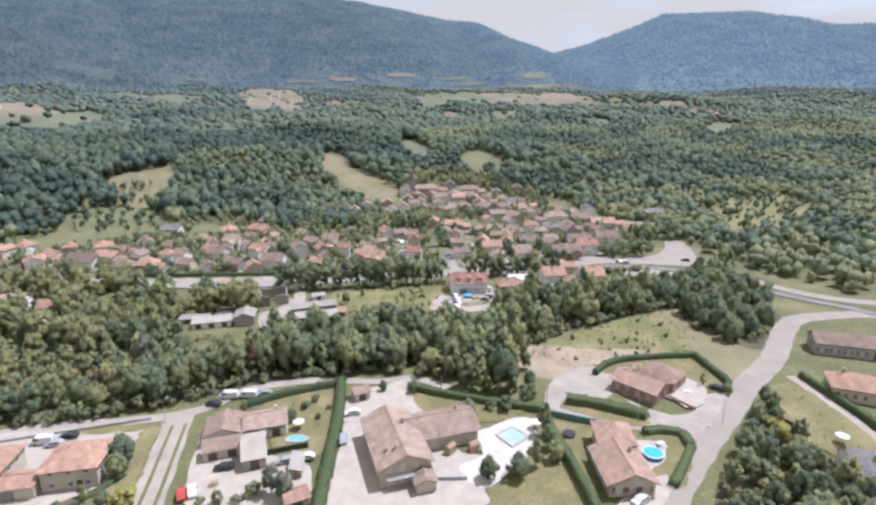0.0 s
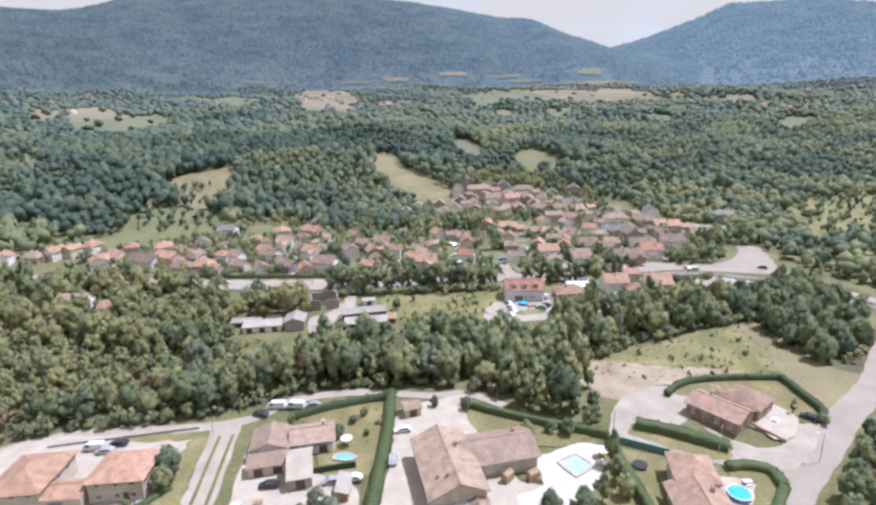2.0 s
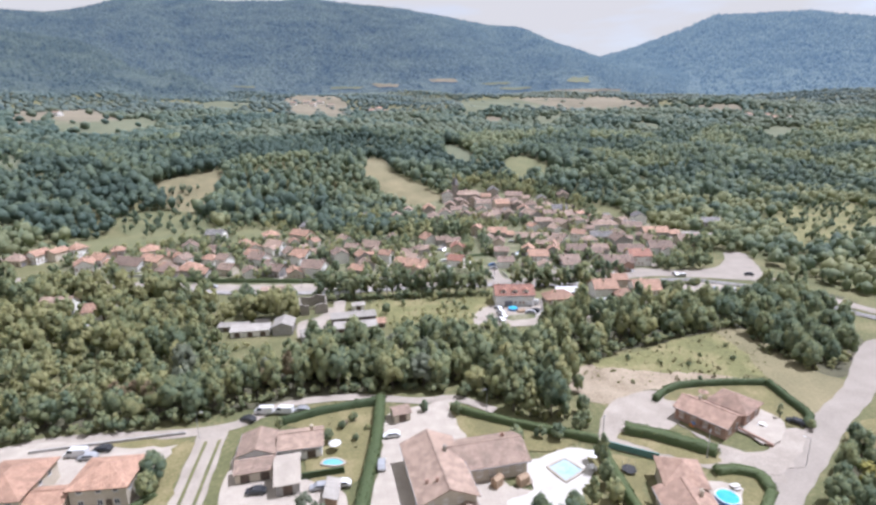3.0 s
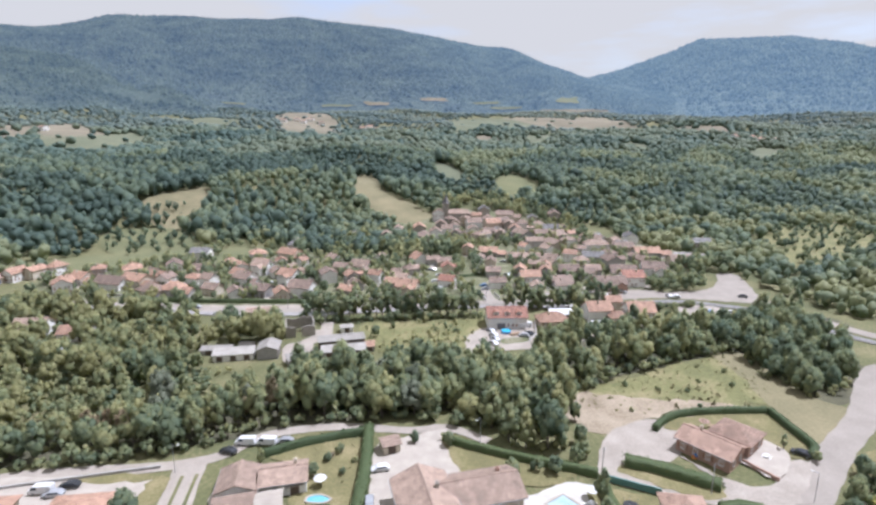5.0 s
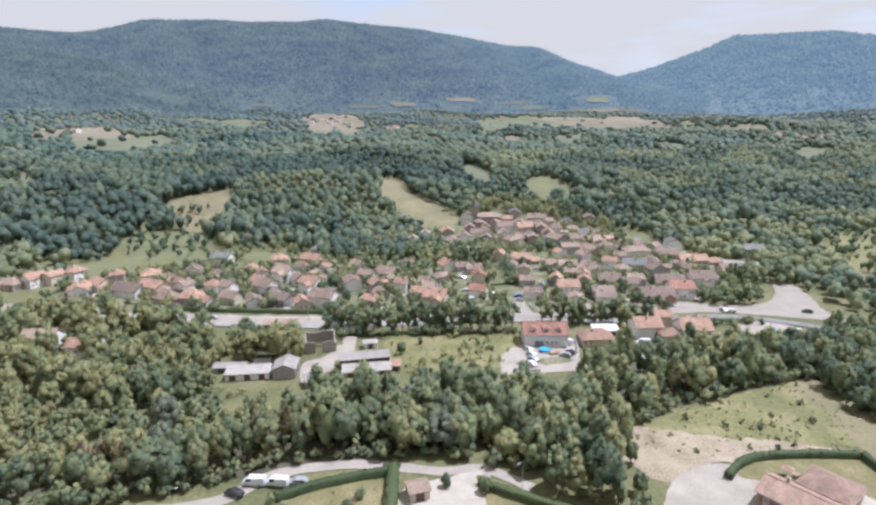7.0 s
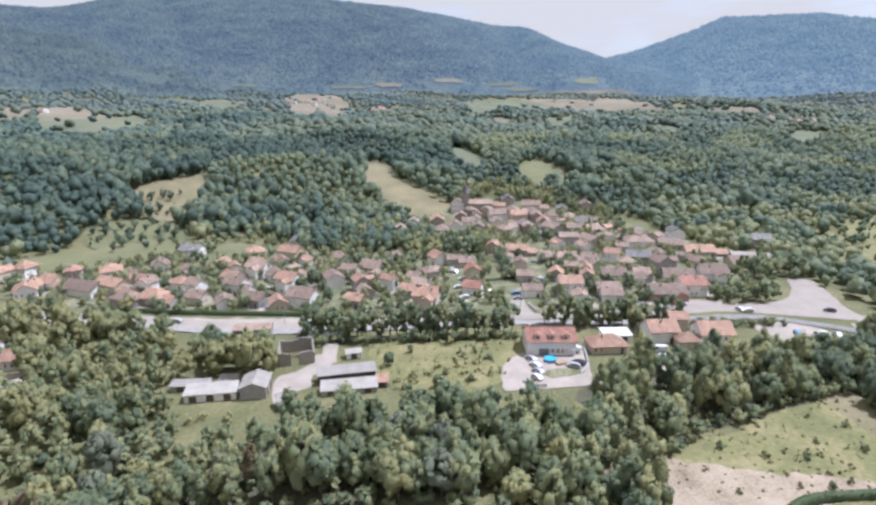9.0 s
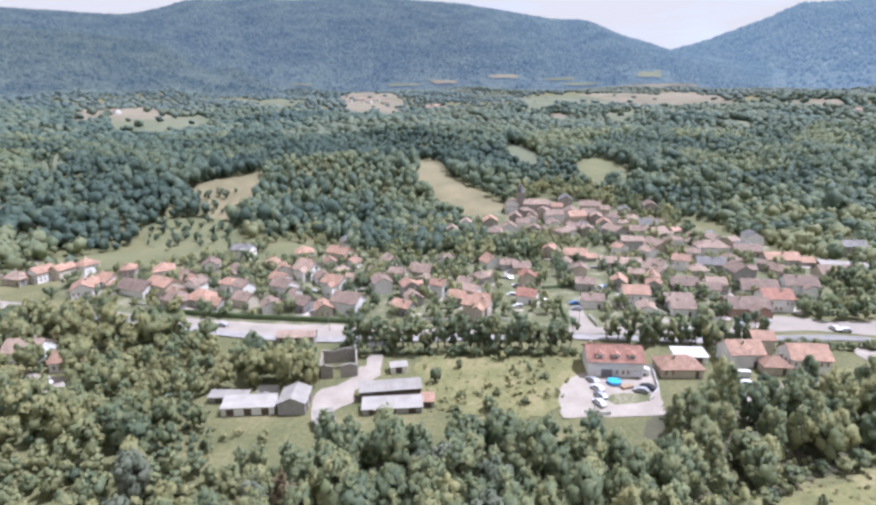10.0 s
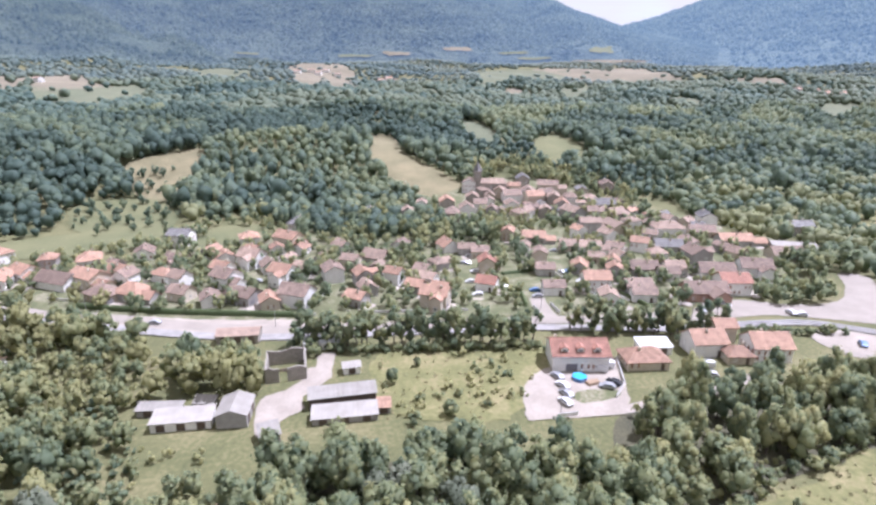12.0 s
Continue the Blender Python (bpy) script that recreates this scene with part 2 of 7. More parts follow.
def shared(name, me, parent, m, label=""):
    ob = new(name, me)
    ob.parent = parent
    ob.matrix_basis = m
    if label:
        ob["label"] = label
    return ob


def base(name, x, y, rot=0.0, z=None, label="", category="", group="", kind=""):
    ob = new(name)
    ob.empty_display_size = 0.5
    ob.matrix_basis = pose(x, y, float(ground_z(x, y)) if z is None else z, 0, 0, rot)
    return tagged(ob, label, category, group, kind)


def box(bm, cx, cy, cz, sx, sy, sz, rz=0.0, bevel=0.0):
    r = bmesh.ops.create_cube(bm, size=1, matrix=pose(cx, cy, cz, 0, 0, rz) @ Matrix.Diagonal((sx, sy, sz, 1)))
    if bevel:
        es = list({e for v in r["verts"] for e in v.link_edges})
        bmesh.ops.bevel(bm, geom=es, offset=bevel, segments=1, affect="EDGES", profile=0.5)
    return bm


def tube(bm, x, y, z0, z1, r0, r1, seg=8, tilt=(0, 0)):
    """A tapered upright tube; tilt shifts its top."""
    rings = []
    for z, r, k in ((z0, r0, 0), (z1, r1, 1)):
        rings.append([bm.verts.new((x + tilt[0] * k + r * math.cos(a), y + tilt[1] * k + r * math.sin(a), z)) for a in [2 * math.pi * i / seg for i in range(seg)]])
    for i in range(seg):
        j = (i + 1) % seg
        bm.faces.new((rings[0][i], rings[0][j], rings[1][j], rings[1][i]))
    bm.faces.new(rings[1])
    bm.faces.new(rings[0][::-1])
    return bm


def extrude_profile(bm, prof, x0, x1):
    """Closed outline of (y, z), swept along x."""
    a = [bm.verts.new((x0, y, z)) for y, z in prof]
    b = [bm.verts.new((x1, y, z)) for y, z in prof]
    n = len(prof)
    for i in range(n):
        j = (i + 1) % n
        bm.faces.new((a[i], a[j], b[j], b[i]))
    bm.faces.new(a[::-1])
    bm.faces.new(b)
    bmesh.ops.recalc_face_normals(bm, faces=bm.faces)
    return bm


def spline(pts, closed=False, step=2.0):
    """Catmull-Rom curve through plan points."""
    P = [Vector(p) for p in pts]
    n, out = len(P), []
    for i in range(n if closed else n - 1):
        p0, p1, p2, p3 = (P[(i + k) % n] if closed else P[min(max(i + k, 0), n - 1)] for k in (-1, 0, 1, 2))
        m = max(2, int((p2 - p1).length / step))
        for k in range(m):
            u = k / m
            out.append(0.5 * ((2 * p1) + (p2 - p0) * u + (2 * p0 - 5 * p1 + 4 * p2 - p3) * u * u + (3 * p1 - p0 - 3 * p2 + p3) * u ** 3))
    if not closed:
        out.append(P[-1])
    return out


# ---------------------------------------------------------------- lie of the land
PROFILE_Y = (-900, 330, 400, 440, 490, 560, 640, 760, 900, 1050, 1300, 1700, 2100, 2600)
PROFILE_Z = (0, 0, 1.5, 7, 21, 31, 40, 53, 66, 78, 102, 142, 172, 200)


def ground_z(x, y):
    x, y = np.asarray(x, float), np.asarray(y, float)
    yy = y + 14 * np.sin(x / 130 + 0.6) * np.clip((y - 380) / 120, 0, 1)
    yy = yy + np.clip((y - 650) / 500, 0, 1) * (np.hypot(x, y) - y)      # the far slopes bow round the valley
    z = sum(np.interp(yy + d, PROFILE_Y, PROFILE_Z) for d in (-24, -12, 0, 12, 24)) / 5
    k = np.clip((y - 430) / 350, 0, 1)
    z = z + k * (7 * np.sin(x / 92 + 1.3) * np.sin(y / 110 + 0.4) + 4 * np.sin(x / 41 + y / 57))
    z = z + 9 * np.exp(-(((x + 20) / 75) ** 2 + ((y - 530) / 40) ** 2))       # wooded knoll over the village
    k2 = np.clip((np.abs(x) - 260) / 400, 0, 1)
    z = z - 5 * np.exp(-(((x + 118) / 45) ** 2 + ((y - 470) / 60) ** 2))
    z = z - 42 * np.clip((x - 0.48 * y) / 500, 0, 1) * np.clip((np.hypot(x, y) - 1150) / 700, 0, 1)      # lower towards the saddle
    return z + k2 * np.clip((y - 200) / 400, 0, 1) * 6 * np.sin(x / 120)


LAYER = [0]
LANES = []          # middle line and clear half width of roads


def patch(name, pts, mat, label, lift=0.03, cuts=0, rough_edge=0.0, seed=1):
    """A surface of its own laid on the ground, with a rounded outline."""
    LAYER[0] += 1
    lift = 0.02 + 0.0022 * LAYER[0] + (lift if lift >= 0.3 else 0) + (0.3 if cuts >= 3 else 0)
    rng = random.Random(seed + LAYER[0])
    bm = bmesh.new()
    out = spline(pts, True, 4.0 if not rough_edge else 2.0)
    vs = [bm.verts.new((p.x + rng.uniform(-rough_edge, rough_edge), p.y + rng.uniform(-rough_edge, rough_edge), 0)) for p in out]
    bm.faces.new(vs)
    bmesh.ops.triangulate(bm, faces=bm.faces[:])
    for _ in range(cuts):
        long = [e for e in bm.edges if e.calc_length() > 9]
        if long:
            bmesh.ops.subdivide_edges(bm, edges=long, cuts=1)
            bmesh.ops.triangulate(bm, faces=[f for f in bm.faces if len(f.verts) > 3])
    for v in bm.verts:
        v.co.z = float(ground_z(v.co.x, v.co.y)) + lift
    bmesh.ops.recalc_face_normals(bm, faces=bm.faces)
    for f in bm.faces:
        if f.normal.z < 0:
            f.normal_flip()
    return tagged(finish(name, bm, mat), label, kind="structure")


def ribbon(name, pts, width, mat, label, lift=0.06, thick=0.0, taper=None):
    """A road, track or kerb that follows a line of plan points."""
    LAYER[0] += 1
    lift = 0.02 + 0.0022 * LAYER[0] + (lift if lift >= 0.3 else 0)
    bm = bmesh.new()
    c = spline(pts, False, 2.5)
    if width > 2.9:
        LANES.extend((p.x, p.y, width / 2 + 2.0) for p in c)
    rows = []
    for i, p in enumerate(c):
        d = (c[min(i + 1, len(c) - 1)] - c[max(i - 1, 0)]).normalized()
        nrm = Vector((-d.y, d.x))
        w = width if taper is None else width + (taper - width) * i / (len(c) - 1)
        ww = w / 2 * (1 + 0.05 * math.sin(i * 1.7))
        row = []
        for s in (-1, 1):
            q = p + nrm * ww * s
            row.append((q.x, q.y, float(ground_z(q.x, q.y)) + lift))
        rows.append([bm.verts.new(v) for v in row])
    for a, b in zip(rows, rows[1:]):
        bm.faces.new((a[0], b[0], b[1], a[1]))
    bmesh.ops.recalc_face_normals(bm, faces=bm.faces)
    for f in bm.faces:
        if f.normal.z < 0:
            f.normal_flip()
    if thick:
        r = bmesh.ops.extrude_face_region(bm, geom=bm.faces[:])
        bmesh.ops.translate(bm, verts=[v for v in r["geom"] if isinstance(v, bmesh.types.BMVert)], vec=(0, 0, thick))
        bmesh.ops.recalc_face_normals(bm, faces=bm.faces)
    return tagged(finish(name, bm, mat), label, kind="structure")


def inside(px, py, pts):
    """Which of the points lie within a closed outline."""
    x, y = np.asarray(px), np.asarray(py)
    hit = np.zeros(x.shape, bool)
    n = len(pts)
    for i in range(n):
        (x1, y1), (x2, y2) = pts[i], pts[(i + 1) % n]
        if y1 == y2:
            continue
        hit ^= ((y1 > y) != (y2 > y)) & (x < (x2 - x1) * (y - y1) / (y2 - y1) + x1)
    return hit


def numpy_mesh(name, verts, tris, tint, mat, smooth=False, normals=None):
    me = bpy.data.meshes.new(name)
    me.vertices.add(len(verts))
    me.vertices.foreach_set("co", np.asarray(verts, np.float32).ravel())
    nt = len(tris)
    me.loops.add(3 * nt)
    me.loops.foreach_set("vertex_index", np.asarray(tris, np.int32).ravel())
    me.polygons.add(nt)
    me.polygons.foreach_set("loop_start", np.arange(0, 3 * nt, 3, dtype=np.int32))
    me.polygons.foreach_set("loop_total", np.full(nt, 3, np.int32))
    if smooth:
        me.polygons.foreach_set("use_smooth", np.ones(nt, bool))
    at = me.attributes.new("tint", "FLOAT", "POINT")
    at.data.foreach_set("value", np.asarray(tint, np.float32))
    me.materials.append(mat)
    me.update(calc_edges=True)
    me.validate()
    if normals is not None:
        cn = me.attributes.new("custom_normal", "FLOAT_VECTOR", "POINT")
        cn.data.foreach_set("vector", np.asarray(normals, np.float32).ravel())
    return me


# ---------------------------------------------------------------- ground, fields, roads
def graded(lo, hi, fine_lo, fine_hi, step, grow):
    out = list(np.arange(fine_lo, fine_hi + 0.1, step))
    s, v = step, fine_hi
    while v < hi:
        s *= grow
        v += s
        out.append(v)
    s, v = step, fine_lo
    while v > lo:
        s *= grow
        v -= s
        out.insert(0, v)
    return np.array(out)


gx, gy = graded(-3600, 3900, -260, 330, 7, 1.07), graded(-700, 2700, 60, 700, 7, 1.05)
GX, GY = np.meshgrid(gx, gy)
GZ = ground_z(GX, GY) + 0.06 * np.sin(GX / 3.1) * np.sin(GY / 2.7)
idx = np.arange(GX.size).reshape(GX.shape)
q0, q1, q2, q3 = idx[:-1, :-1].ravel(), idx[:-1, 1:].ravel(), idx[1:, 1:].ravel(), idx[1:, :-1].ravel()
ground = new("ground", numpy_mesh("ground", np.stack([GX.ravel(), GY.ravel(), GZ.ravel() - 0.06], 1),
                                  np.concatenate([np.stack([q0, q1, q2], 1), np.stack([q0, q2, q3], 1)]), np.zeros(GX.size), GRASS, True))
tagged(ground, "valley ground of rough grass rising towards wooded hills", kind="structure")

# Mountain ridges: bearing in degrees clockwise from +y, height of the skyline in degrees.
RIDGE = ((-80, 6.5), (-55, 7.5), (-38, 8.2), (-24.2, 8.48), (-22, 8.55), (-19.3, 9.23), (-16.3, 10.33), (-12.8, 10.45), (-7.2, 10.53), (-3.1, 10.78), (-0.4, 11.17),
         (3.3, 10.83), (8.9, 10.47), (14.6, 9.52), (20.3, 8.38), (25.9, 6.41), (28.7, 5.5), (33, 4.6), (38, 3.9))
RIDGE_EAST = ((22, 3.6), (25, 4.6), (28.7, 5.6), (31.3, 6.16), (36.3, 7.72), (38.5, 8.65), (43, 8.46), (46, 8.3), (51.7, 6.83), (62, 6.4), (80, 6))


# Blue emission put on the mountains in place of distance haze.
HAZE_GLOW_WEST, HAZE_GLOW_EAST = (0.033, 0.051, 0.078), (0.064, 0.1, 0.138)


def mountain(name, ridge, near, far, glow, label, seed):
    az = np.linspace(ridge[0][0], ridge[-1][0], 280)
    el = np.interp(az, [r[0] for r in ridge], [r[1] for r in ridge])
    ker = np.hanning(9) / np.hanning(9).sum()
    el = np.convolve(np.pad(el, 4, "edge"), ker, "valid")
    s = np.concatenate([np.linspace(-0.15, 1, 62), np.linspace(1.04, 1.25, 5)])
    A, Sx = np.meshgrid(np.radians(az), s)
    E = np.tile(np.radians(el), (len(s), 1))
    R = near + (far - near) * Sx
    X, Y = R * np.sin(A), R * np.cos(A) + 20
    top = 76 + far * np.tan(E)
    foot = ground_z(np.clip(X, -3500, 3800), np.clip(Y, 0, 2600))
    u = np.clip(Sx, 0, 1)
    shape = 0.55 * u + 0.45 * u * u * (3 - 2 * u)
    spur = np.zeros_like(X)
    for k in range(6):
        spur += np.sin(A * (13 + 11 * k) + seed + k * 1.7 + u * (2 + k)) / (1.2 + 0.8 * k)
    Z = foot - 12 + (top - foot + 12) * shape + spur * 34 * np.sin(math.pi * u) * u
    Z = np.where(Sx > 1, top - (Sx - 1) * 500, Z)
    Z = np.where(Sx < 0, foot - 12 + Sx * 60, Z)
    idx = np.arange(X.size).reshape(X.shape)
    a, b, c, d = idx[:-1, :-1].ravel(), idx[:-1, 1:].ravel(), idx[1:, 1:].ravel(), idx[1:, :-1].ravel()
    mat, n, l, bs = node_mat(name)
    tc = n.new("ShaderNodeTexCoord")
    n1, n2, n3 = n.new("ShaderNodeTexNoise"), n.new("ShaderNodeTexNoise"), n.new("ShaderNodeTexNoise")
    n2.inputs["Roughness"].default_value = 0.68
    for nn, sc, de in ((n1, 0.008, 6), (n2, 0.034, 8), (n3, 0.085, 3)):
        nn.inputs["Scale"].default_value, nn.inputs["Detail"].default_value = sc, de
        l.new(tc.outputs["Object"], nn.inputs["Vector"])
    ad = n.new("ShaderNodeMath")
    ad.operation = "MULTIPLY_ADD"
    ad.inputs[1].default_value = 0.5
    hb = n.new("ShaderNodeMath")
    hb.operation = "MULTIPLY"
    hb.inputs[1].default_value = 0.5
    l.new(n2.outputs["Fac"], hb.inputs[0])
    l.new(n1.outputs["Fac"], ad.inputs[0])
    fb = n.new("ShaderNodeMath")
    fb.operation = "MULTIPLY_ADD"
    fb.inputs[1].default_value = 0.36
    hb.inputs[1].default_value, ad.inputs[1].default_value = 0.3, 0.34
    l.new(n3.outputs["Fac"], fb.inputs[0])
    l.new(hb.outputs[0], fb.inputs[2])
    l.new(fb.outputs[0], ad.inputs[2])
    rp = n.new("ShaderNodeValToRGB")
    rp.color_ramp.elements[0].position, rp.color_ramp.elements[1].position = 0.41, 0.6
    rp.color_ramp.elements[0].color, rp.color_ramp.elements[1].color = (0.02, 0.035, 0.026, 1), (0.098, 0.116, 0.068, 1)
    l.new(ad.outputs[0], rp.inputs["Fac"])
    l.new(rp.outputs["Color"], bs.inputs["Base Color"])
    bs.inputs["Roughness"].default_value = 1.0
    bp = n.new("ShaderNodeBump")
    bp.inputs["Strength"].default_value, bp.inputs["Distance"].default_value = 0.9, 30
    l.new(n2.outputs["Fac"], bp.inputs["Height"])
    l.new(bp.outputs["Normal"], bs.inputs["Normal"])
    # Haze emission, blending into the paler eastern tint along X.
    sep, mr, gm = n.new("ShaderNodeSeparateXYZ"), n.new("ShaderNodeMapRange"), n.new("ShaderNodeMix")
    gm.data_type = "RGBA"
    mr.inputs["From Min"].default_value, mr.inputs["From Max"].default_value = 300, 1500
    gm.inputs["A"].default_value, gm.inputs["B"].default_value = (*glow, 1), (*HAZE_GLOW_EAST, 1)
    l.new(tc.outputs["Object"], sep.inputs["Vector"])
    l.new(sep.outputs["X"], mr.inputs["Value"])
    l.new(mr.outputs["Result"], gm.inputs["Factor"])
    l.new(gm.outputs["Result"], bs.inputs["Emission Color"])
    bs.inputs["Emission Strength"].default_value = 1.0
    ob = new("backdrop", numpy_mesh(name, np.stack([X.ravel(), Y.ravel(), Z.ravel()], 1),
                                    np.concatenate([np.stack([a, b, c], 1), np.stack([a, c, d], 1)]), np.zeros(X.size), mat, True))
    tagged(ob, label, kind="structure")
    return X, Y, Z, Sx


SPUR = ((-70, 6.8), (-40, 7.2), (-24, 6.9), (-20, 6.4), (-17.3, 5.0), (-14.5, 3.5), (-11, 2.8), (-6, 2.2))
WEST = mountain("mountain_west", RIDGE, 1750, 3300, HAZE_GLOW_WEST, "long forested mountain ridge, blue with distance", 0.4)
EAST = mountain("mountain_east", RIDGE_EAST, 2300, 4300, HAZE_GLOW_EAST, "farther forested mountain, pale blue with distance", 2.1)

# The spur carries a fainter haze emission.
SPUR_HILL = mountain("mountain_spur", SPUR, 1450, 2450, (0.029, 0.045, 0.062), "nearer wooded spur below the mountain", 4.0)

# plan outlines of open land (kept free of woods)
OPEN = []
CLEARINGS = []      # middles and radii of mountain clearings


def open_land(name, pts, mat, label, lift=0.05, cuts=0, rough_edge=0.6, seed=3):
    OPEN.append(pts)
    return patch(name, pts, mat, label, lift, cuts, rough_edge, seed)


def bearing(cy, az, r):
    return (r * math.sin(radians(az)), cy + r * math.cos(radians(az)))


# valley fields and hill fields
open_land("field", [(-192, 346), (-182, 368), (-158, 377), (-130, 388), (-92, 388), (-88, 360), (-130, 344)], GREENFIELD, "flat pale green hayfield behind the village", 0.05, 3)
open_land("field", [(-132, 386), (-156, 433), (-146, 453), (-119, 454), (-97, 441), (-90, 388)], GREENFIELD, "rough pasture with scattered bushes", 0.06, 4, 1.2)
open_land("field", [(-108, 448), (-98, 452), (-94, 493), (-98, 538), (-134, 530), (-153, 503), (-139, 486), (-127, 462)], HAY, "dry tan hill field sloping down", 0.07, 4, 1.0)
open_land("field", [(-66, 346), (-66, 384), (-40, 386), (-34, 356)], GREENFIELD, "small mown meadow beside the village", 0.05, 2)
open_land("field", [(34, 588), (60, 582), (60, 510), (80, 472), (92, 440), (88, 414), (72, 412), (55, 430), (40, 450), (32, 480)], HAY, "sloping hay meadow running down to the village", 0.07, 5, 1.0)
open_land("field", [(168, 500), (187, 546), (211, 560), (222, 494), (206, 477), (170, 474)], GREENFIELD, "small bright meadow on the hill", 0.07, 4, 0.8)
open_land("field", [(262, 252), (300, 258), (400, 292), (440, 370), (380, 372), (292, 318)], WASTE, "scrubby meadow at the wood's edge", 0.06, 4, 2)
# Far fields use the field colours that have haze mixed in.
for pts, mat, lab in (([(-485, 1224), (-456, 1264), (-389, 1114), (-340, 1060), (-372, 985), (-420, 985)], HAZED_HAY, "far tan stubble field below the mountain"), ([(-414, 982), (-372, 985), (-315, 1090), (-276, 1026), (-256, 916), (-283, 830), (-360, 865)], HAZED_MEADOW, "far rough pasture among hedgerows"),
                      ([(-535, 1119), (-464, 1100), (-421, 950), (-450, 930)], HAZED_HAY, "far dry field at the wood's edge"), ([(-295, 1504), (-245, 1583), (-160, 1396), (-190, 1300), (-229, 1170)], HAZED_MEADOW, "far green strip below the forest"),
                      ([(-88, 1575), (-3, 1720), (62, 1416), (48, 1290), (-50, 1190)], HAZED_HAY, "far pale field beside the hamlet"), ([(-8, 1190), (44, 1303), (60, 1135), (46, 950), (4, 975)], HAZED_HAY, "far tan field above the woods"),
                      ([(380, 1520), (480, 1530), (552, 1446), (599, 1400), (559, 1250), (400, 1150), (290, 1070)], HAZED_MEADOW, "long far meadow on the plateau"), ([(545, 1470), (640, 1440), (787, 1480), (827, 1420), (737, 1130), (684, 1130), (560, 1240)], HAZED_HAY, "long tan field on the plateau"),
                      ([(799, 1090), (846, 1070), (892, 1030), (843, 960), (770, 990)], HAZED_HAY, "faint dry field on the plateau"), ([(698, 760), (754, 782), (775, 756), (729, 710), (655, 695)], HAZED_MEADOW, "bright pasture near farm houses"),
                      ([(396, 981), (516, 1114), (510, 1032), (388, 900)], HAZED_MEADOW, "small far meadow in the woods"), ([(794, 933), (876, 926), (923, 865), (782, 800)], HAZED_MEADOW, "far pasture between hedgerows"),
                      ([(135, 632), (156, 630), (154, 555), (140, 528), (122, 548)], HAZED_MEADOW, "pale clearing on the wooded slope"), ([(290, 1000), (330, 1025), (345, 980), (300, 950)], HAZED_HAY, "small far dry field"),
                      ([(120, 980), (150, 1010), (190, 945), (165, 905)], HAZED_MEADOW, "small far green field"), ([(500, 830), (520, 850), (548, 800), (520, 770)], HAZED_MEADOW, "small clearing in the east wood"),
                      ([(-265, 530), (-276, 584), (-335, 680), (-308, 583)], HAZED_MEADOW, "scrubby clearing in the hill wood")):
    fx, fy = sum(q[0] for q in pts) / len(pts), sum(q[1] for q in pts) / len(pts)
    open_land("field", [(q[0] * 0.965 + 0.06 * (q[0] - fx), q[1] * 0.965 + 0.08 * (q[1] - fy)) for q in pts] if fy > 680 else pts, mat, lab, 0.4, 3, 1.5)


def slope_field(M, span, az, el, daz, del_, mat, label):
    """A clearing on a mountain side, at a bearing and height seen from the valley."""
    MX, MY, MZ, MS = M
    cols = np.linspace(span[0], span[1], MX.shape[1])
    E = np.degrees(np.arctan2(MZ[:62] - 76, np.hypot(MX[:62], MY[:62] - 20)))
    rng = random.Random(int(az * 10))
    bm = bmesh.new()
    rings, spots = [], []
    for rho in (0.4, 1.0):
        ring = []
        for k in range(18):
            q = k / 18 * 2 * math.pi
            w = rho * rng.uniform(0.75, 1.35)
            c = np.interp(az + 1.25 * daz * w * math.cos(q), cols, np.arange(len(cols)))
            c0 = int(c)
            row = np.interp(el + 0.6 * del_ * w * math.sin(q) + 0.15 * del_ * math.sin(3 * q), np.maximum.accumulate(E[:, c0]), np.arange(62))
            i0, u, v = min(int(row), 60), row - int(row), c - c0
            p = [(A[i0, c0] * (1 - u) + A[i0 + 1, c0] * u) * (1 - v) + (A[i0, c0 + 1] * (1 - u) + A[i0 + 1, c0 + 1] * u) * v for A in (MX, MY, MZ)]
            ring.append(bm.verts.new((p[0], p[1], p[2] + 5)))
            spots.append(p)
        rings.append(ring)
    for p in spots:
        CLEARINGS.append((p[0], p[1], 34))
        CLEARINGS.append((p[0] * 0.972, p[1] * 0.972, 34))
    bm.faces.new(rings[0])
    for k in range(18):
        bm.faces.new((rings[0][k], rings[0][(k + 1) % 18], rings[1][(k + 1) % 18], rings[1][k]))
    return tagged(finish("field", bm, mat), label, kind="structure")


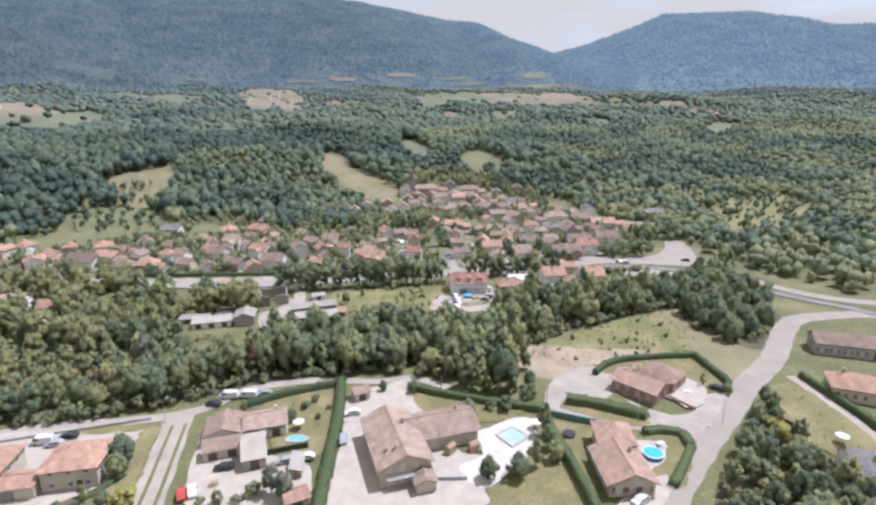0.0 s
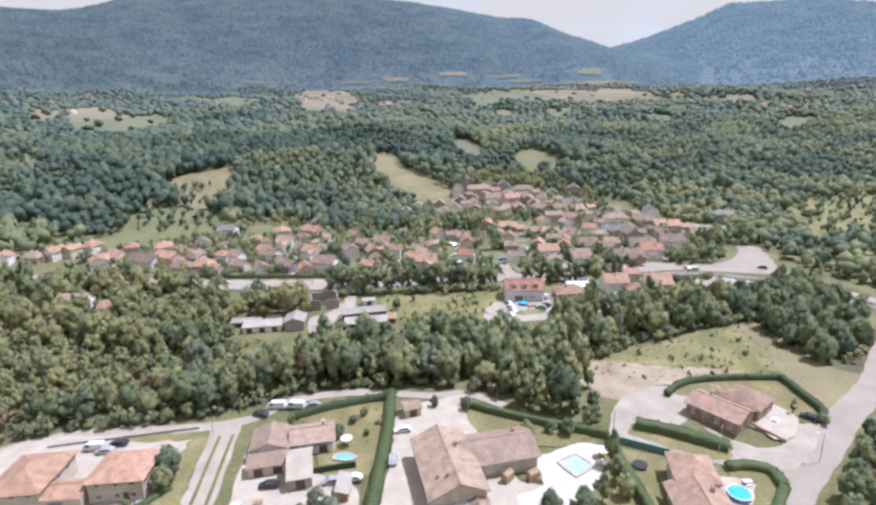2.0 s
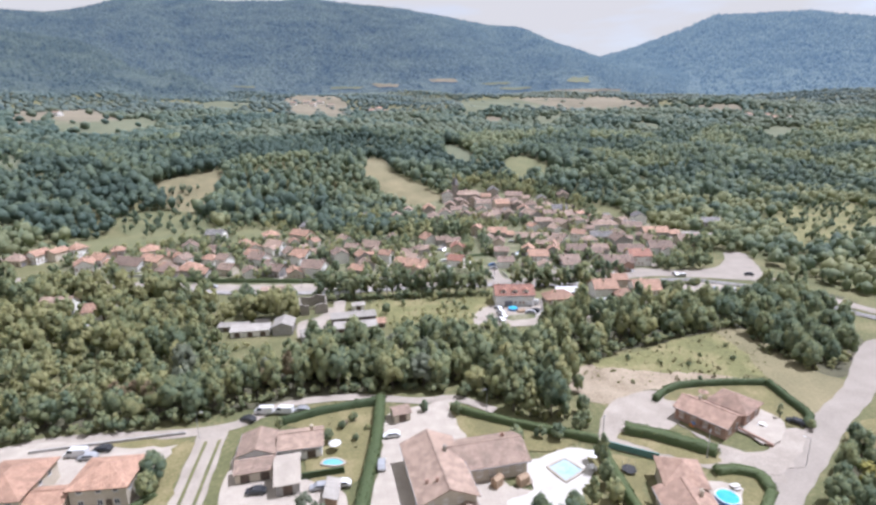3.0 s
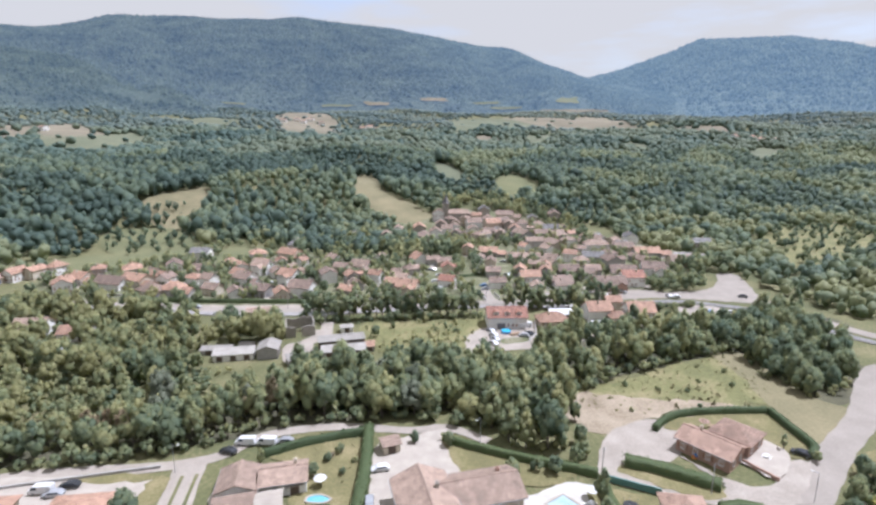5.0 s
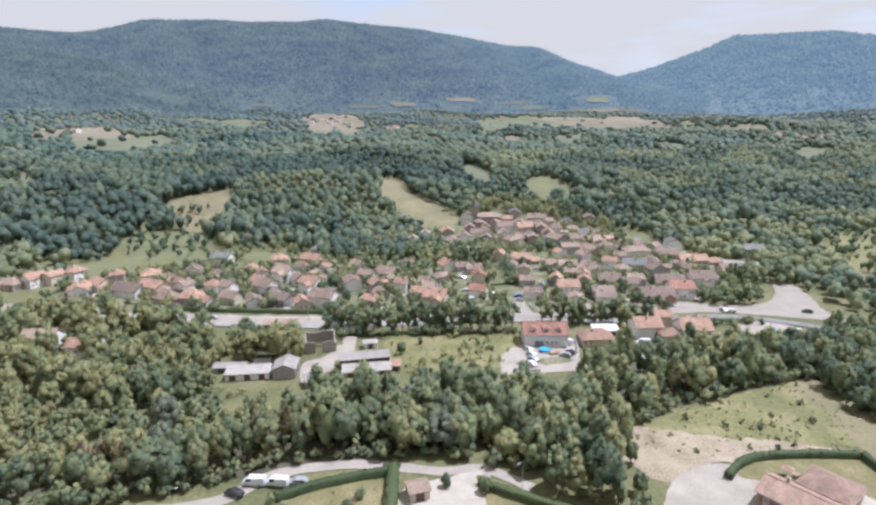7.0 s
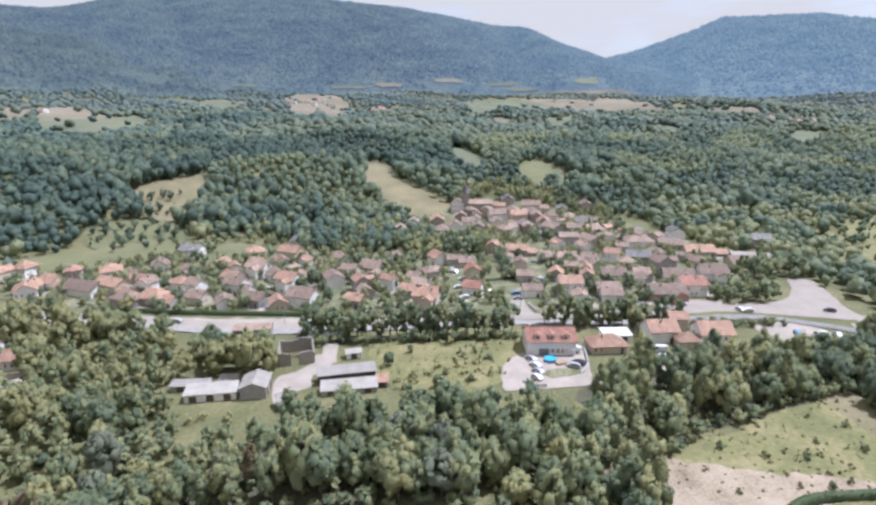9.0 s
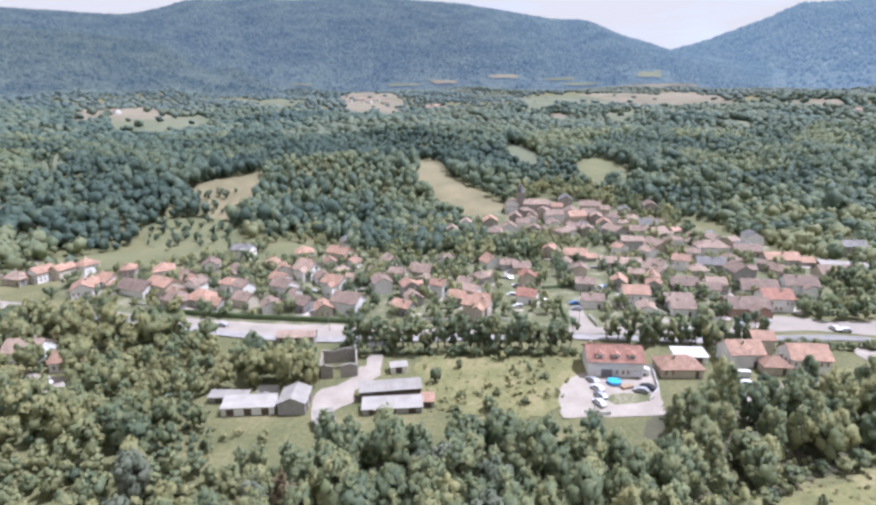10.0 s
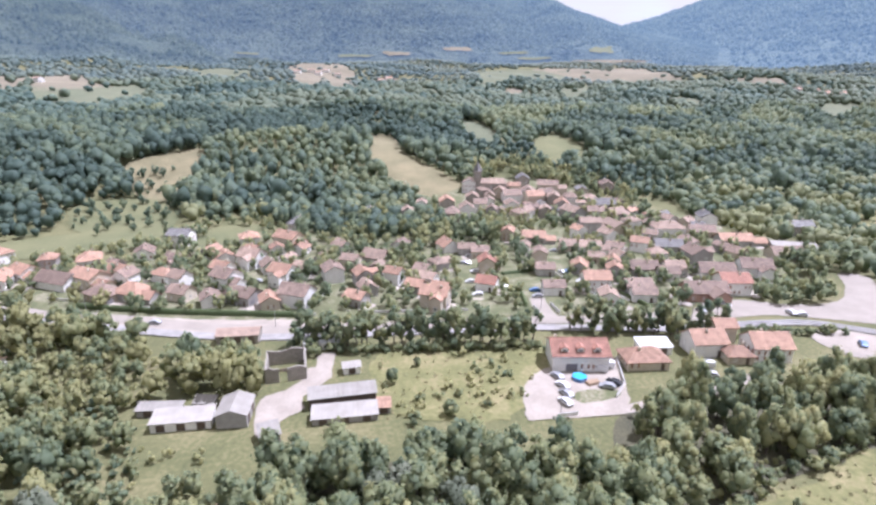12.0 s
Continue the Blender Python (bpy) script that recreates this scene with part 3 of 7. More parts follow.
# Mountain clearings take the same haze-tinted field colours.
for az, el, daz, del_, mat, lab in ((-15.7, 3.15, 0.9, 0.35, HAZED_HAY, "pale clearing in the mountain forest"), (3.0, 2.95, 1.2, 0.2, HAZED_MEADOW, "green clearing under the mountain"), (7.1, 3.16, 1.1, 0.3, HAZED_HAY, "dry clearing under the mountain"),
                                    (13.1, 3.65, 1.1, 0.3, HAZED_HAY, "dry clearing in the mountain forest"), (18.6, 3.29, 1.0, 0.2, HAZED_MEADOW, "green clearing in the mountain forest"), (20.6, 2.75, 1.3, 0.2, HAZED_MEADOW, "green meadow under the mountain"), (27.6, 2.45, 2.6, 0.22, HAZED_HAY, "tan meadow under the mountain"),
                                    (26.9, 3.5, 0.8, 0.5, HAZED_MEADOW, "green slope running down from the saddle"), (-7.0, 3.0, 0.8, 0.15, HAZED_MEADOW, "small clearing under the mountain")):
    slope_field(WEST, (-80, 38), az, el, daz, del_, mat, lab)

open_land("quarry", [(-233, 424), (-214, 426), (-196, 412), (-191, 396), (-203, 388), (-218, 398)], SAND, "pale bare earth bank at the field's edge", 0.12, 2)
patch("woodland_floor", [(-260, 128), (-120, 136), (-81, 143), (-57, 142), (-32, 143), (-5, 144), (11, 147), (20, 146), (45, 138.5), (57, 139), (64, 147), (60, 160), (50, 166), (35, 172), (10, 174), (-3, 172), (-24, 162), (-45, 156), (-80, 160), (-120, 158), (-260, 170)], FLOOR_LITTER, "dark leaf-strewn floor under the trees", 0.02)
patch("woodland_floor", [(56, 143), (73, 145), (83, 152), (111, 156), (136, 162), (152, 162), (200, 166), (200, 188), (150, 187), (118, 186), (90, 184), (68, 181), (58, 166)], FLOOR_LITTER, "dark leaf-strewn floor under the trees", 0.02)
patch("woodland_floor", [(128, 140), (132, 122), (148, 123), (162, 132), (174, 147), (166, 163), (150, 173), (136, 158)], FLOOR_LITTER, "dark leaf-strewn floor under the trees", 0.09)
patch("woodland_floor", [(70, 68), (90, 80), (106, 90), (107, 80), (105, 70), (112, 50), (104, 40), (66, 42), (56, 54)], FLOOR_LITTER, "dark leaf-strewn floor under the trees", 0.02)

ribbon("track", [(-206, 394), (-191, 380), (-184, 360), (-187, 340), (-196, 322)], 3.5, GRAVEL, "pale track leading to the earth bank", 0.4)
# nearer open ground
open_land("meadow", [(15, 226), (40, 222), (66, 217), (58, 200), (48, 190), (34, 183), (12, 192), (8, 210)], WASTE, "rough tawny meadow between the trees", 0.05, 0, 1.0)
open_land("meadow", [(66, 146), (92, 152), (130, 158), (124, 130), (100, 128), (82, 129), (62, 138)], WASTE, "weedy green waste ground", 0.05, 0, 1.5)
open_land("field", [(128, 160), (139, 158), (136, 140), (135, 124), (140, 117), (128, 108), (114, 105), (118, 128), (124, 142)], HAY, "mown tan field beside the dirt road", 0.07)
open_land("sand_patch", [(54, 147), (66, 146), (78, 141), (95, 134), (110, 128), (112, 122), (92, 125), (80, 127), (68, 121), (60, 126)], SAND, "bare sandy ground with ruts", 0.09, 0, 1.2)
open_land("gravel_yard", [(58, 117), (66, 124), (79, 127), (84, 120), (78, 112), (66, 107), (56, 105), (53, 107)], GRAVEL, "pale gravel forecourt", 0.11, 0, 0.4)

patch("garden_ground", [(-150, 325), (-110, 275), (-60, 262), (-10, 250), (50, 243), (110, 236), (160, 244), (200, 262), (212, 330), (160, 338), (60, 336), (-80, 338)], GARDEN_GROUND, "mixed gardens and yards between the village houses", 0.02)
patch("garden_ground", [(-84, 342), (-40, 330), (60, 330), (160, 332), (214, 326), (205, 385), (150, 452), (104, 446), (60, 420), (20, 405), (-20, 372)], GARDEN_GROUND, "mixed gardens on the slope below the old village", 0.02, 4)

# roads
ribbon("road", [(-200, 118), (-120, 128), (-93, 134), (-76, 138.5), (-46.5, 135), (-33, 136), (-22, 143), (-4, 143), (15, 136.5), (24, 136), (33, 127)], 5.5, GRAVEL, "pale unpaved lane along the trees", 0.07, 0, 3.0)
ribbon("track", [(-38.4, 134), (-38.8, 122), (-39.6, 105), (-41.0, 88), (-43, 70)], 7.0, GRAVEL, "pale farm track running between two plots", 0.09)
for off in (-1.2, 1.9):
    ribbon("verge", [(-38.2 + off, 130), (-38.8 + off, 120), (-39.6 + off, 105), (-41.0 + off, 88), (-43 + off, 70)], 0.8, GRASS, "strip of dry grass between the wheel ruts", 0.09)
ribbon("road", [(-20, -90), (0, -30), (36, 40), (50, 60), (61.5, 71), (82, 84), (98, 93), (115, 103), (137, 114), (162, 131), (178, 137), (208, 132)], 7.2, ASPHALT, "wide pale dirt road between the houses", 0.1)
ribbon("road", [(55, 110), (58, 104.5), (68, 98), (78, 91.5), (85, 87)], 4.2, GRAVEL, "pale gravel drive", 0.13)
ribbon("road", [(131.8, 103.5), (128.4, 90), (124.6, 77), (118, 60)], 3.0, GRAVEL, "straight pale path beside a hedge", 0.1)
open_land("goods_yard", [(-90, 274), (-60, 263.5), (-40, 257.5), (-10, 250.5), (-12, 238), (-35, 244), (-57, 252.5), (-83, 266)], GRAVEL, "long pale gravel yard along the railway", 0.08, 0, 0.5)
ribbon("road", [(-330, 348), (-220, 318), (-150, 293), (-88, 270), (-35, 249.5), (-8, 244), (14, 242), (62, 237), (92, 233), (116, 231)], 6.0, ASPHALT, "pale road along the edge of the village", 0.1)
ribbon("railway_bed", [(-330, 342), (-150, 287), (-88, 263), (-35, 243), (14, 236), (62, 231), (110, 221), (140, 219), (158, 216), (170, 208), (182, 197), (188, 182), (191, 166), (197, 152), (204, 140), (212, 122), (226, 90)], 4.4, TRACK_BED, "dark ballast bed of a single railway line", 0.09, 0.25)
for off in (-0.72, 0.72):
    ribbon("rail", [(110 + off, 221 + off), (140 + off, 219 + off), (158 + off, 216 + off), (170 + off, 208 + off), (182 + off, 197 + off), (188 + off, 182 + off), (191 + off, 166 + off), (197 + off, 152 + off), (204 + off, 140 + off), (212 + off, 122 + off)], 0.16, METAL, "steel rail on the ballast", 0.36, 0.15)
open_land("station_yard", [(120, 227), (134, 239), (150, 238.5), (166, 231), (186, 231), (202, 243), (214, 257), (222, 252), (213, 234), (202, 216), (199, 205), (191, 206), (178, 212), (160, 221), (144, 225), (122, 224)], ASPHALT, "wide pale road junction beside the village", 0.12, 0, 0.4)
open_land("gravel_yard", [(148, 205), (155, 211), (164, 209), (172, 202), (171, 195), (158, 193), (150, 198)], GRAVEL, "pale gravel parking ground", 0.14, 0, 0.4)
ribbon("road", [(150, 196), (160, 190), (172, 188), (181, 192), (190, 202)], 3.6, ASPHALT, "curved pale slip road", 0.15)
ribbon("road", [(192, 222), (196.5, 204), (197.5, 188), (199.5, 172), (204, 158), (213, 146), (226, 138), (250, 128), (300, 112)], 6.5, ASPHALT, "pale main road leaving the village", 0.11)
ribbon("road", [(73, 235), (73.5, 249), (78, 268), (72, 278), (60, 284)], 6.0, ASPHALT, "pale village street", 0.12)
ribbon("road", [(52, 258), (56, 283), (62, 318)], 5.0, PAVING, "pale courtyard street between houses", 0.12)
ribbon("road", [(104, 238), (100, 262), (96, 284), (108, 318), (128, 350)], 4.0, ASPHALT, "narrow pale village street", 0.12)
ribbon("road", [(-33, 300), (-26, 284), (-34, 262)], 4.0, ASPHALT, "pale garden street", 0.12)
ribbon("road", [(-3.5, 226), (-4.5, 216), (-9, 209), (-15, 202), (-18, 195), (-17, 189)], 5.0, GRAVEL, "pale curved farm track", 0.1)
open_land("farm_yard", [(-20.7, 201.4), (-18.8, 205.1), (-13.2, 207.3), (-9.0, 211.5), (-8.2, 218), (-2.8, 215.9), (-2.3, 211.5), (-9.2, 203.2), (-9.0, 197.8), (-14.1, 193.6), (-15.8, 190.5), (-19.4, 191.5)], GRAVEL, "pale farmyard between the sheds", 0.12, 0, 0.3)
open_land("gravel_yard", [(49.7, 198.7), (59.2, 205.2), (70, 205.5), (80.3, 206.6), (74.4, 190.6), (68.8, 182.6), (46.4, 182.6), (44.8, 186.8)], GRAVEL, "pale gravel yard before a red-roofed house", 0.09, 0, 0.3)
patch("garden_plot", [(60.5, 191.8), (71.3, 190.6), (70.7, 187.4), (59.3, 186.6)], GARDEN_GROUND, "weedy plot of bare garden soil", 0.1, 0, 0.3)
ribbon("road", [(44, 184), (68, 182), (86, 184), (104, 187), (122, 192)], 3.6, GRAVEL, "pale lane behind the trees", 0.1)
open_land("gravel_yard", [(-109, 227), (-101, 224), (-90, 222), (-88, 210), (-94, 206), (-104, 216), (-111, 222)], GRAVEL, "pale drive before two houses", 0.1, 0, 0.4)

open_land("lawn", [(-126, 234), (-110, 233), (-109, 226), (-111, 218), (-120, 214), (-128, 222)], LAWN, "dry lawn before a house among trees", 0.1)
# terrace of houses close by
open_land("gravel_yard", [(-96, 124), (-86, 138), (-66, 136), (-46, 131), (-46.6, 124), (-50, 110), (-70, 104), (-92, 106)], PAVING, "pale gravel court round the orange-roofed houses", 0.09, 0, 0.3)
open_land("lawn", [(-63, 135.6), (-46, 132.2), (-43, 130), (-46, 129.6), (-60, 132.6)], LAWN, "strip of dry lawn", 0.13)
open_land("lawn", [(-46, 130.4), (-42.3, 130), (-42.8, 117), (-43.2, 104), (-50, 103), (-48, 112), (-47.4, 120)], LAWN, "grass bank beside the track", 0.13)
open_land("gravel_yard", [(-32, 121), (-31, 96), (-10, 92), (-8, 105), (-16, 110), (-22, 112), (-30, 122)], PAVING, "pale gravel yard of a small house", 0.1, 0, 0.3)
open_land("lawn", [(-20, 133), (3, 136), (1, 117), (-7, 106), (-16, 112), (-12, 126)], LAWN, "garden lawn with small bushes", 0.08)
open_land("gravel_yard", [(4.6, 131), (12, 134), (24, 134), (24.5, 122), (25, 108), (27, 98), (31, 95), (28, 86), (25, 78), (24, 70), (-9, 70), (-6, 88), (-1.5, 104), (1.5, 116)], PAVING, "pale paved court round the large house", 0.11)
open_land("paved_terrace", [(30, 103), (38, 106), (45, 107.5), (49.5, 103), (43, 95), (34, 88), (26, 86), (24, 94), (31, 96)], WHITE_PAVING, "white paved pool terrace", 0.15)
open_land("lawn", [(22, 133), (33, 124), (48, 112), (46, 108), (36, 108), (24, 112)], LAWN, "garden lawn behind the large house", 0.07)
open_land("lawn", [(48, 104), (62, 97), (54, 92), (50, 80), (46, 72), (43, 74), (45, 92)], LAWN, "narrow dry lawn along a hedge", 0.07)
open_land("lawn", [(44, 90), (45, 72), (38, 58), (24, 60), (20, 74), (30, 84)], LAWN, "dry lawn corner", 0.06)
open_land("lawn", [(78, 90), (79, 84), (66, 73), (62, 76), (66, 84), (71, 91)], LAWN, "small lawn round a pool", 0.09)
open_land("paved_terrace", [(66, 90), (70.5, 89.5), (73, 86), (66, 80), (62, 80), (63, 86)], PAVING, "white paved pool surround", 0.12)
open_land("paved_terrace", [(50.5, 72.5), (63, 78), (66, 75.5), (58, 70), (51, 69)], PAVING, "pale paved parking place beside a house", 0.1)
open_land("lawn", [(80, 122), (90, 125.5), (113, 121.5), (109, 105), (103, 102), (98, 108), (90, 116)], LAWN, "garden lawn within a hedge", 0.08)
open_land("paved_terrace", [(88.2, 106.2), (95, 109.2), (101.2, 110.4), (101.6, 104), (91.2, 97)], PAVING, "raised white stone terrace", 0.35)
open_land("gravel_yard", [(76, 112), (80, 100), (88, 95.5), (99, 102), (104, 100), (92, 91.5), (84, 88), (74, 95), (78, 98)], GRAVEL, "pale forecourt of a tiled house", 0.12)
open_land("lawn", [(60, 110), (68, 107), (77, 97), (73, 94.5), (64, 101), (58, 108)], LAWN, "dry verge under a hedge", 0.14)
open_land("lawn", [(128.6, 99), (123, 76), (114, 64), (106, 76), (108, 92), (117, 99)], LAWN, "dry fallow garden plot", 0.07)


# ---------------------------------------------------------------- buildings
def unit_box(name, mat):
    bm = bmesh.new()
    box(bm, 0, 0, 0, 1, 1, 1)
    me = bpy.data.meshes.new(name)
    bm.to_mesh(me)
    bm.free()
    me.materials.append(mat)
    return me


def window_frame_mesh(mat):
    """A frame with a mullion and sill, one metre wide and high, 0.16 deep, in one piece."""
    bm = bmesh.new()
    xs, zs = (-0.5, -0.41, -0.035, 0.035, 0.41, 0.5), (-0.58, -0.5, -0.41, 0.41, 0.5)
    v = [[bm.verts.new((x, -0.08, z)) for x in xs] for z in zs]
    for r in range(4):
        for k in range(5):
            if not (r == 2 and k in (1, 3)):
                bm.faces.new((v[r][k], v[r][k + 1], v[r + 1][k + 1], v[r + 1][k]))
    g = bmesh.ops.extrude_face_region(bm, geom=bm.faces[:])
    bmesh.ops.translate(bm, verts=[q for q in g["geom"] if isinstance(q, bmesh.types.BMVert)], vec=(0, 0.16, 0))
    bmesh.ops.recalc_face_normals(bm, faces=bm.faces)
    me = bpy.data.meshes.new("window")
    bm.to_mesh(me)
    bm.free()
    me.materials.append(mat)
    return me


WIN_ME, PANE_ME, SHUT_ME, DOOR_ME, GARAGE_ME = window_frame_mesh(FRAME_WHITE), unit_box("pane", GLASS), unit_box("shutter", SHUTTER), unit_box("door", DARK_WOOD), unit_box("garage_door", plain("garage_door_paint", (0.2, 0.19, 0.2), 0.5))


def window(parent, x, y, z, w, h, turn, shutters=False):
    """turn 0 faces local -y, 90 faces +x, 180 +y, 270 -x."""
    m = pose(x, y, z, 0, 0, turn)
    win = shared("window", WIN_ME, parent, m @ Matrix.Diagonal((w, 1, h, 1)))
    shared("pane", PANE_ME, win, pose(0, 0.03, 0) @ Matrix.Diagonal((0.86, 0.05, 0.86, 1)))
    if shutters:
        for s in (-1, 1):
            shared("shutter", SHUT_ME, parent, m @ pose(s * w * 0.77, -0.03, 0) @ Matrix.Diagonal((w * 0.5, 0.06, h, 1)))
    return win


def gable_roof(parent, w, d, h, pitch, over, mat, cx=0.0, cy=0.0, turn=0.0, thick=0.2, trim=False):
    bm = bmesh.new()
    hy, rise = d / 2 + over, d / 2 * pitch
    z0 = h - over * pitch
    prof = [(-hy, z0), (0, h + rise), (hy, z0), (hy, z0 + thick), (0, h + rise + thick * 1.15), (-hy, z0 + thick)]
    extrude_profile(bm, prof, -w / 2 - over, w / 2 + over)
    ob = part("roof", bm, mat, parent)
    ob.matrix_basis = pose(cx, cy, 0, 0, 0, turn)
    if trim:
        bm = bmesh.new()
        box(bm, 0, 0, h + rise + thick * 1.15, w + 2 * over, 0.34, 0.14)
        part("ridge_tiles", bm, mat, ob)
        for s in (-1, 1):
            bm = bmesh.new()
            box(bm, 0, s * (hy + 0.06), z0 + 0.06, w + 2 * over, 0.12, 0.12)
            part("gutter", bm, METAL, ob)
    return ob


def hip_roof(parent, w, d, h, pitch, over, mat, cx=0.0, cy=0.0, turn=0.0, thick=0.2):
    bm = bmesh.new()
    a, b = w / 2 + over, d / 2 + over
    rl = max((w - d) / 2, 0.15)
    zr = h + d / 2 * pitch
    z0 = h - over * pitch
    low = [bm.verts.new(v) for v in ((-a, -b, z0), (a, -b, z0), (a, b, z0), (-a, b, z0))]
    mid = [bm.verts.new((v.co.x, v.co.y, z0 + thick)) for v in low]
    r0, r1 = bm.verts.new((-rl, 0, zr + thick)), bm.verts.new((rl, 0, zr + thick))
    bm.faces.new(low[::-1])
    for i in range(4):
        j = (i + 1) % 4
        bm.faces.new((low[i], low[j], mid[j], mid[i]))
    bm.faces.new((mid[0], mid[1], r1, r0))
    bm.faces.new((mid[1], mid[2], r1))
    bm.faces.new((mid[2], mid[3], r0, r1))
    bm.faces.new((mid[3], mid[0], r0))
    ob = part("roof", bm, mat, parent)
    ob.matrix_basis = pose(cx, cy, 0, 0, 0, turn)
    return ob


def block(parent, w, d, h, pitch, wall, gable=True, cx=0.0, cy=0.0, turn=0.0, plinth=True):
    """Outer walls with their gables."""
    bm = bmesh.new()
    if gable:
        extrude_profile(bm, [(-d / 2, -0.4), (d / 2, -0.4), (d / 2, h), (0, h + d / 2 * pitch - 0.02), (-d / 2, h)], -w / 2, w / 2)
    else:
        box(bm, 0, 0, h / 2 - 0.2, w, d, h + 0.4)
    if plinth:
        box(bm, 0, 0, 0.05, w + 0.08, d + 0.08, 0.9)
    ob = part("wall", bm, wall, parent)
    ob.matrix_basis = pose(cx, cy, 0, 0, 0, turn)
    return ob


def chimney(roof, x, y, z, s=0.6, h=1.3, mat=None):
    bm = bmesh.new()
    box(bm, x, y, z, s, s, h)
    box(bm, x, y, z + h / 2, s + 0.18, s + 0.18, 0.12)
    box(bm, x, y, z + h / 2 + 0.2, s * 0.5, s * 0.5, 0.3)
    return part("chimney", bm, mat or CREAM_WALL, roof)


def openings(parent, w, d, h, rng, shutters=False, door=True):
    floors = 2 if h > 4.4 else 1
    for fl in range(floors):
        z = 1.55 + fl * (h - 1.4) / 2 if floors == 2 else 1.6
        for side, length, off in ((0, w, d / 2), (90, d, w / 2), (180, w, d / 2), (270, d, w / 2)):
            n = max(1, int(length / 3.4))
            if side == 180:
                continue
            for k in range(n):
                if rng.random() < 0.12:
                    continue
                u = (k + 0.5) / n * length - length / 2 + rng.uniform(-0.2, 0.2)
                x, y = {0: (u, -off), 90: (off, u), 180: (-u, off), 270: (-off, -u)}[side]
                if door and fl == 0 and side in (0,) and k == n - 1:
                    shared("door", DOOR_ME, parent, pose(x, y, 1.05, 0, 0, side) @ Matrix.Diagonal((1.0, 0.14, 2.1, 1)))
                    continue
                if door and fl == 0 and side == 90 and k == 0 and length > 7:
                    shared("garage_door", GARAGE_ME, parent, pose(x, y, 1.1, 0, 0, side) @ Matrix.Diagonal((2.5, 0.12, 2.2, 1)))
                    continue
                window(parent, x, y, z, rng.choice((1.0, 1.2, 1.4)), 1.25, side, shutters)


def driveway(x, y, rot, w, d, rng):
    """A pale paved place before or beside a house."""
    side = rng.choice((-1, 1))
    m = pose(x, y, 0, 0, 0, rot)
    u0, u1 = side * w * 0.5, side * (w * 0.5 + rng.uniform(2.5, 5.0))
    corners = [m @ Vector(q) for q in ((u0, -d * 0.5 - rng.uniform(1.5, 4), 0), (u1, -d * 0.5 - 1.5, 0), (u1, d * rng.uniform(0, 0.4), 0), (u0, d * 0.3, 0))]
    patch("driveway", [(q.x, q.y) for q in corners], PAVING, "pale paved drive beside a village house", 0.1, 0, 0.15)


ROOFS = {"orange": TILE_ORANGE, "red": TILE_RED, "brown": TILE_BROWN, "weathered": TILE_PINK, "grey": TILE_GREY}
WALLS = {"white": WHITE_WALL, "cream": CREAM_WALL, "grey": GREY_WALL, "stone": STONE_WALL, "red-brown": BRICK_WALL}
TAKEN = []


def house(x, y, rot, w, d, h, roof, wall, form="gable", extra=0, group="village houses"):
    """One detached house; extra adds a lower wing (1) or a front gable (2)."""
    small = 0.85 if group == "village houses" else 0.92
    w, d, h = w * small, d * small, h + 0.5
    rng = random.Random(int(x * 31 + y * 17))
    TAKEN.append((x, y, max(w, d) * 0.62))
    storey = "two-storey" if h > 4.4 else "low"
    where = "in the old village" if 355 < y < 600 else "with a garden" if 225 < y < 600 else "on the plateau" if y > 600 else "among trees"
    made = "stone" if wall == "stone" else f"{wall} rendered"
    h0 = base("house", x, y, rot, None, f"{storey} {made} house, {roof} tiled {form} roof, {where}", "house", group)
    pitch = rng.uniform(0.5, 0.72)
    if form == "gable":
        block(h0, w, d, h, pitch, WALLS[wall])
        r = gable_roof(h0, w, d, h, pitch, 0.5, ROOFS[roof])
    else:
        block(h0, w, d, h, pitch, WALLS[wall], False)
        r = hip_roof(h0, w, d, h, pitch, 0.55, ROOFS[roof])
    chimney(r, rng.uniform(-0.3, 0.3) * w, rng.choice((-1, 1)) * d * 0.14, h + d * 0.36 * pitch + 0.5)
    openings(h0, w, d, h, rng, rng.random() < 0.4)
    if group == "village houses" and y < 400 and rng.random() < 0.75:
        driveway(x, y, rot, w, d, rng)
    if extra == 1:
        ww, wd = w * 0.45, d * 0.7
        block(h0, ww, wd, h * 0.62, pitch, WALLS[wall], True, w / 2 + ww / 2 - 0.1, -d * 0.1, 0, False)
        gable_roof(h0, ww, wd, h * 0.62, pitch, 0.35, ROOFS[roof], w / 2 + ww / 2 - 0.1, -d * 0.1)
    elif extra == 2:
        ww, wd = w * 0.42, d * 0.5
        block(h0, wd, ww, h * 0.92, pitch, WALLS[wall], True, w * 0.2, -d / 2 - wd / 2 + 0.3, 90, False)
        gable_roof(h0, wd + d * 0.4, ww, h * 0.92, pitch, 0.35, ROOFS[roof], w * 0.2, -d / 2 - wd / 2 + d * 0.2 + 0.2, 90)
        window(h0, w * 0.2, -d / 2 - wd + 0.28, 1.7, 1.3, 1.3, 0)
    return h0


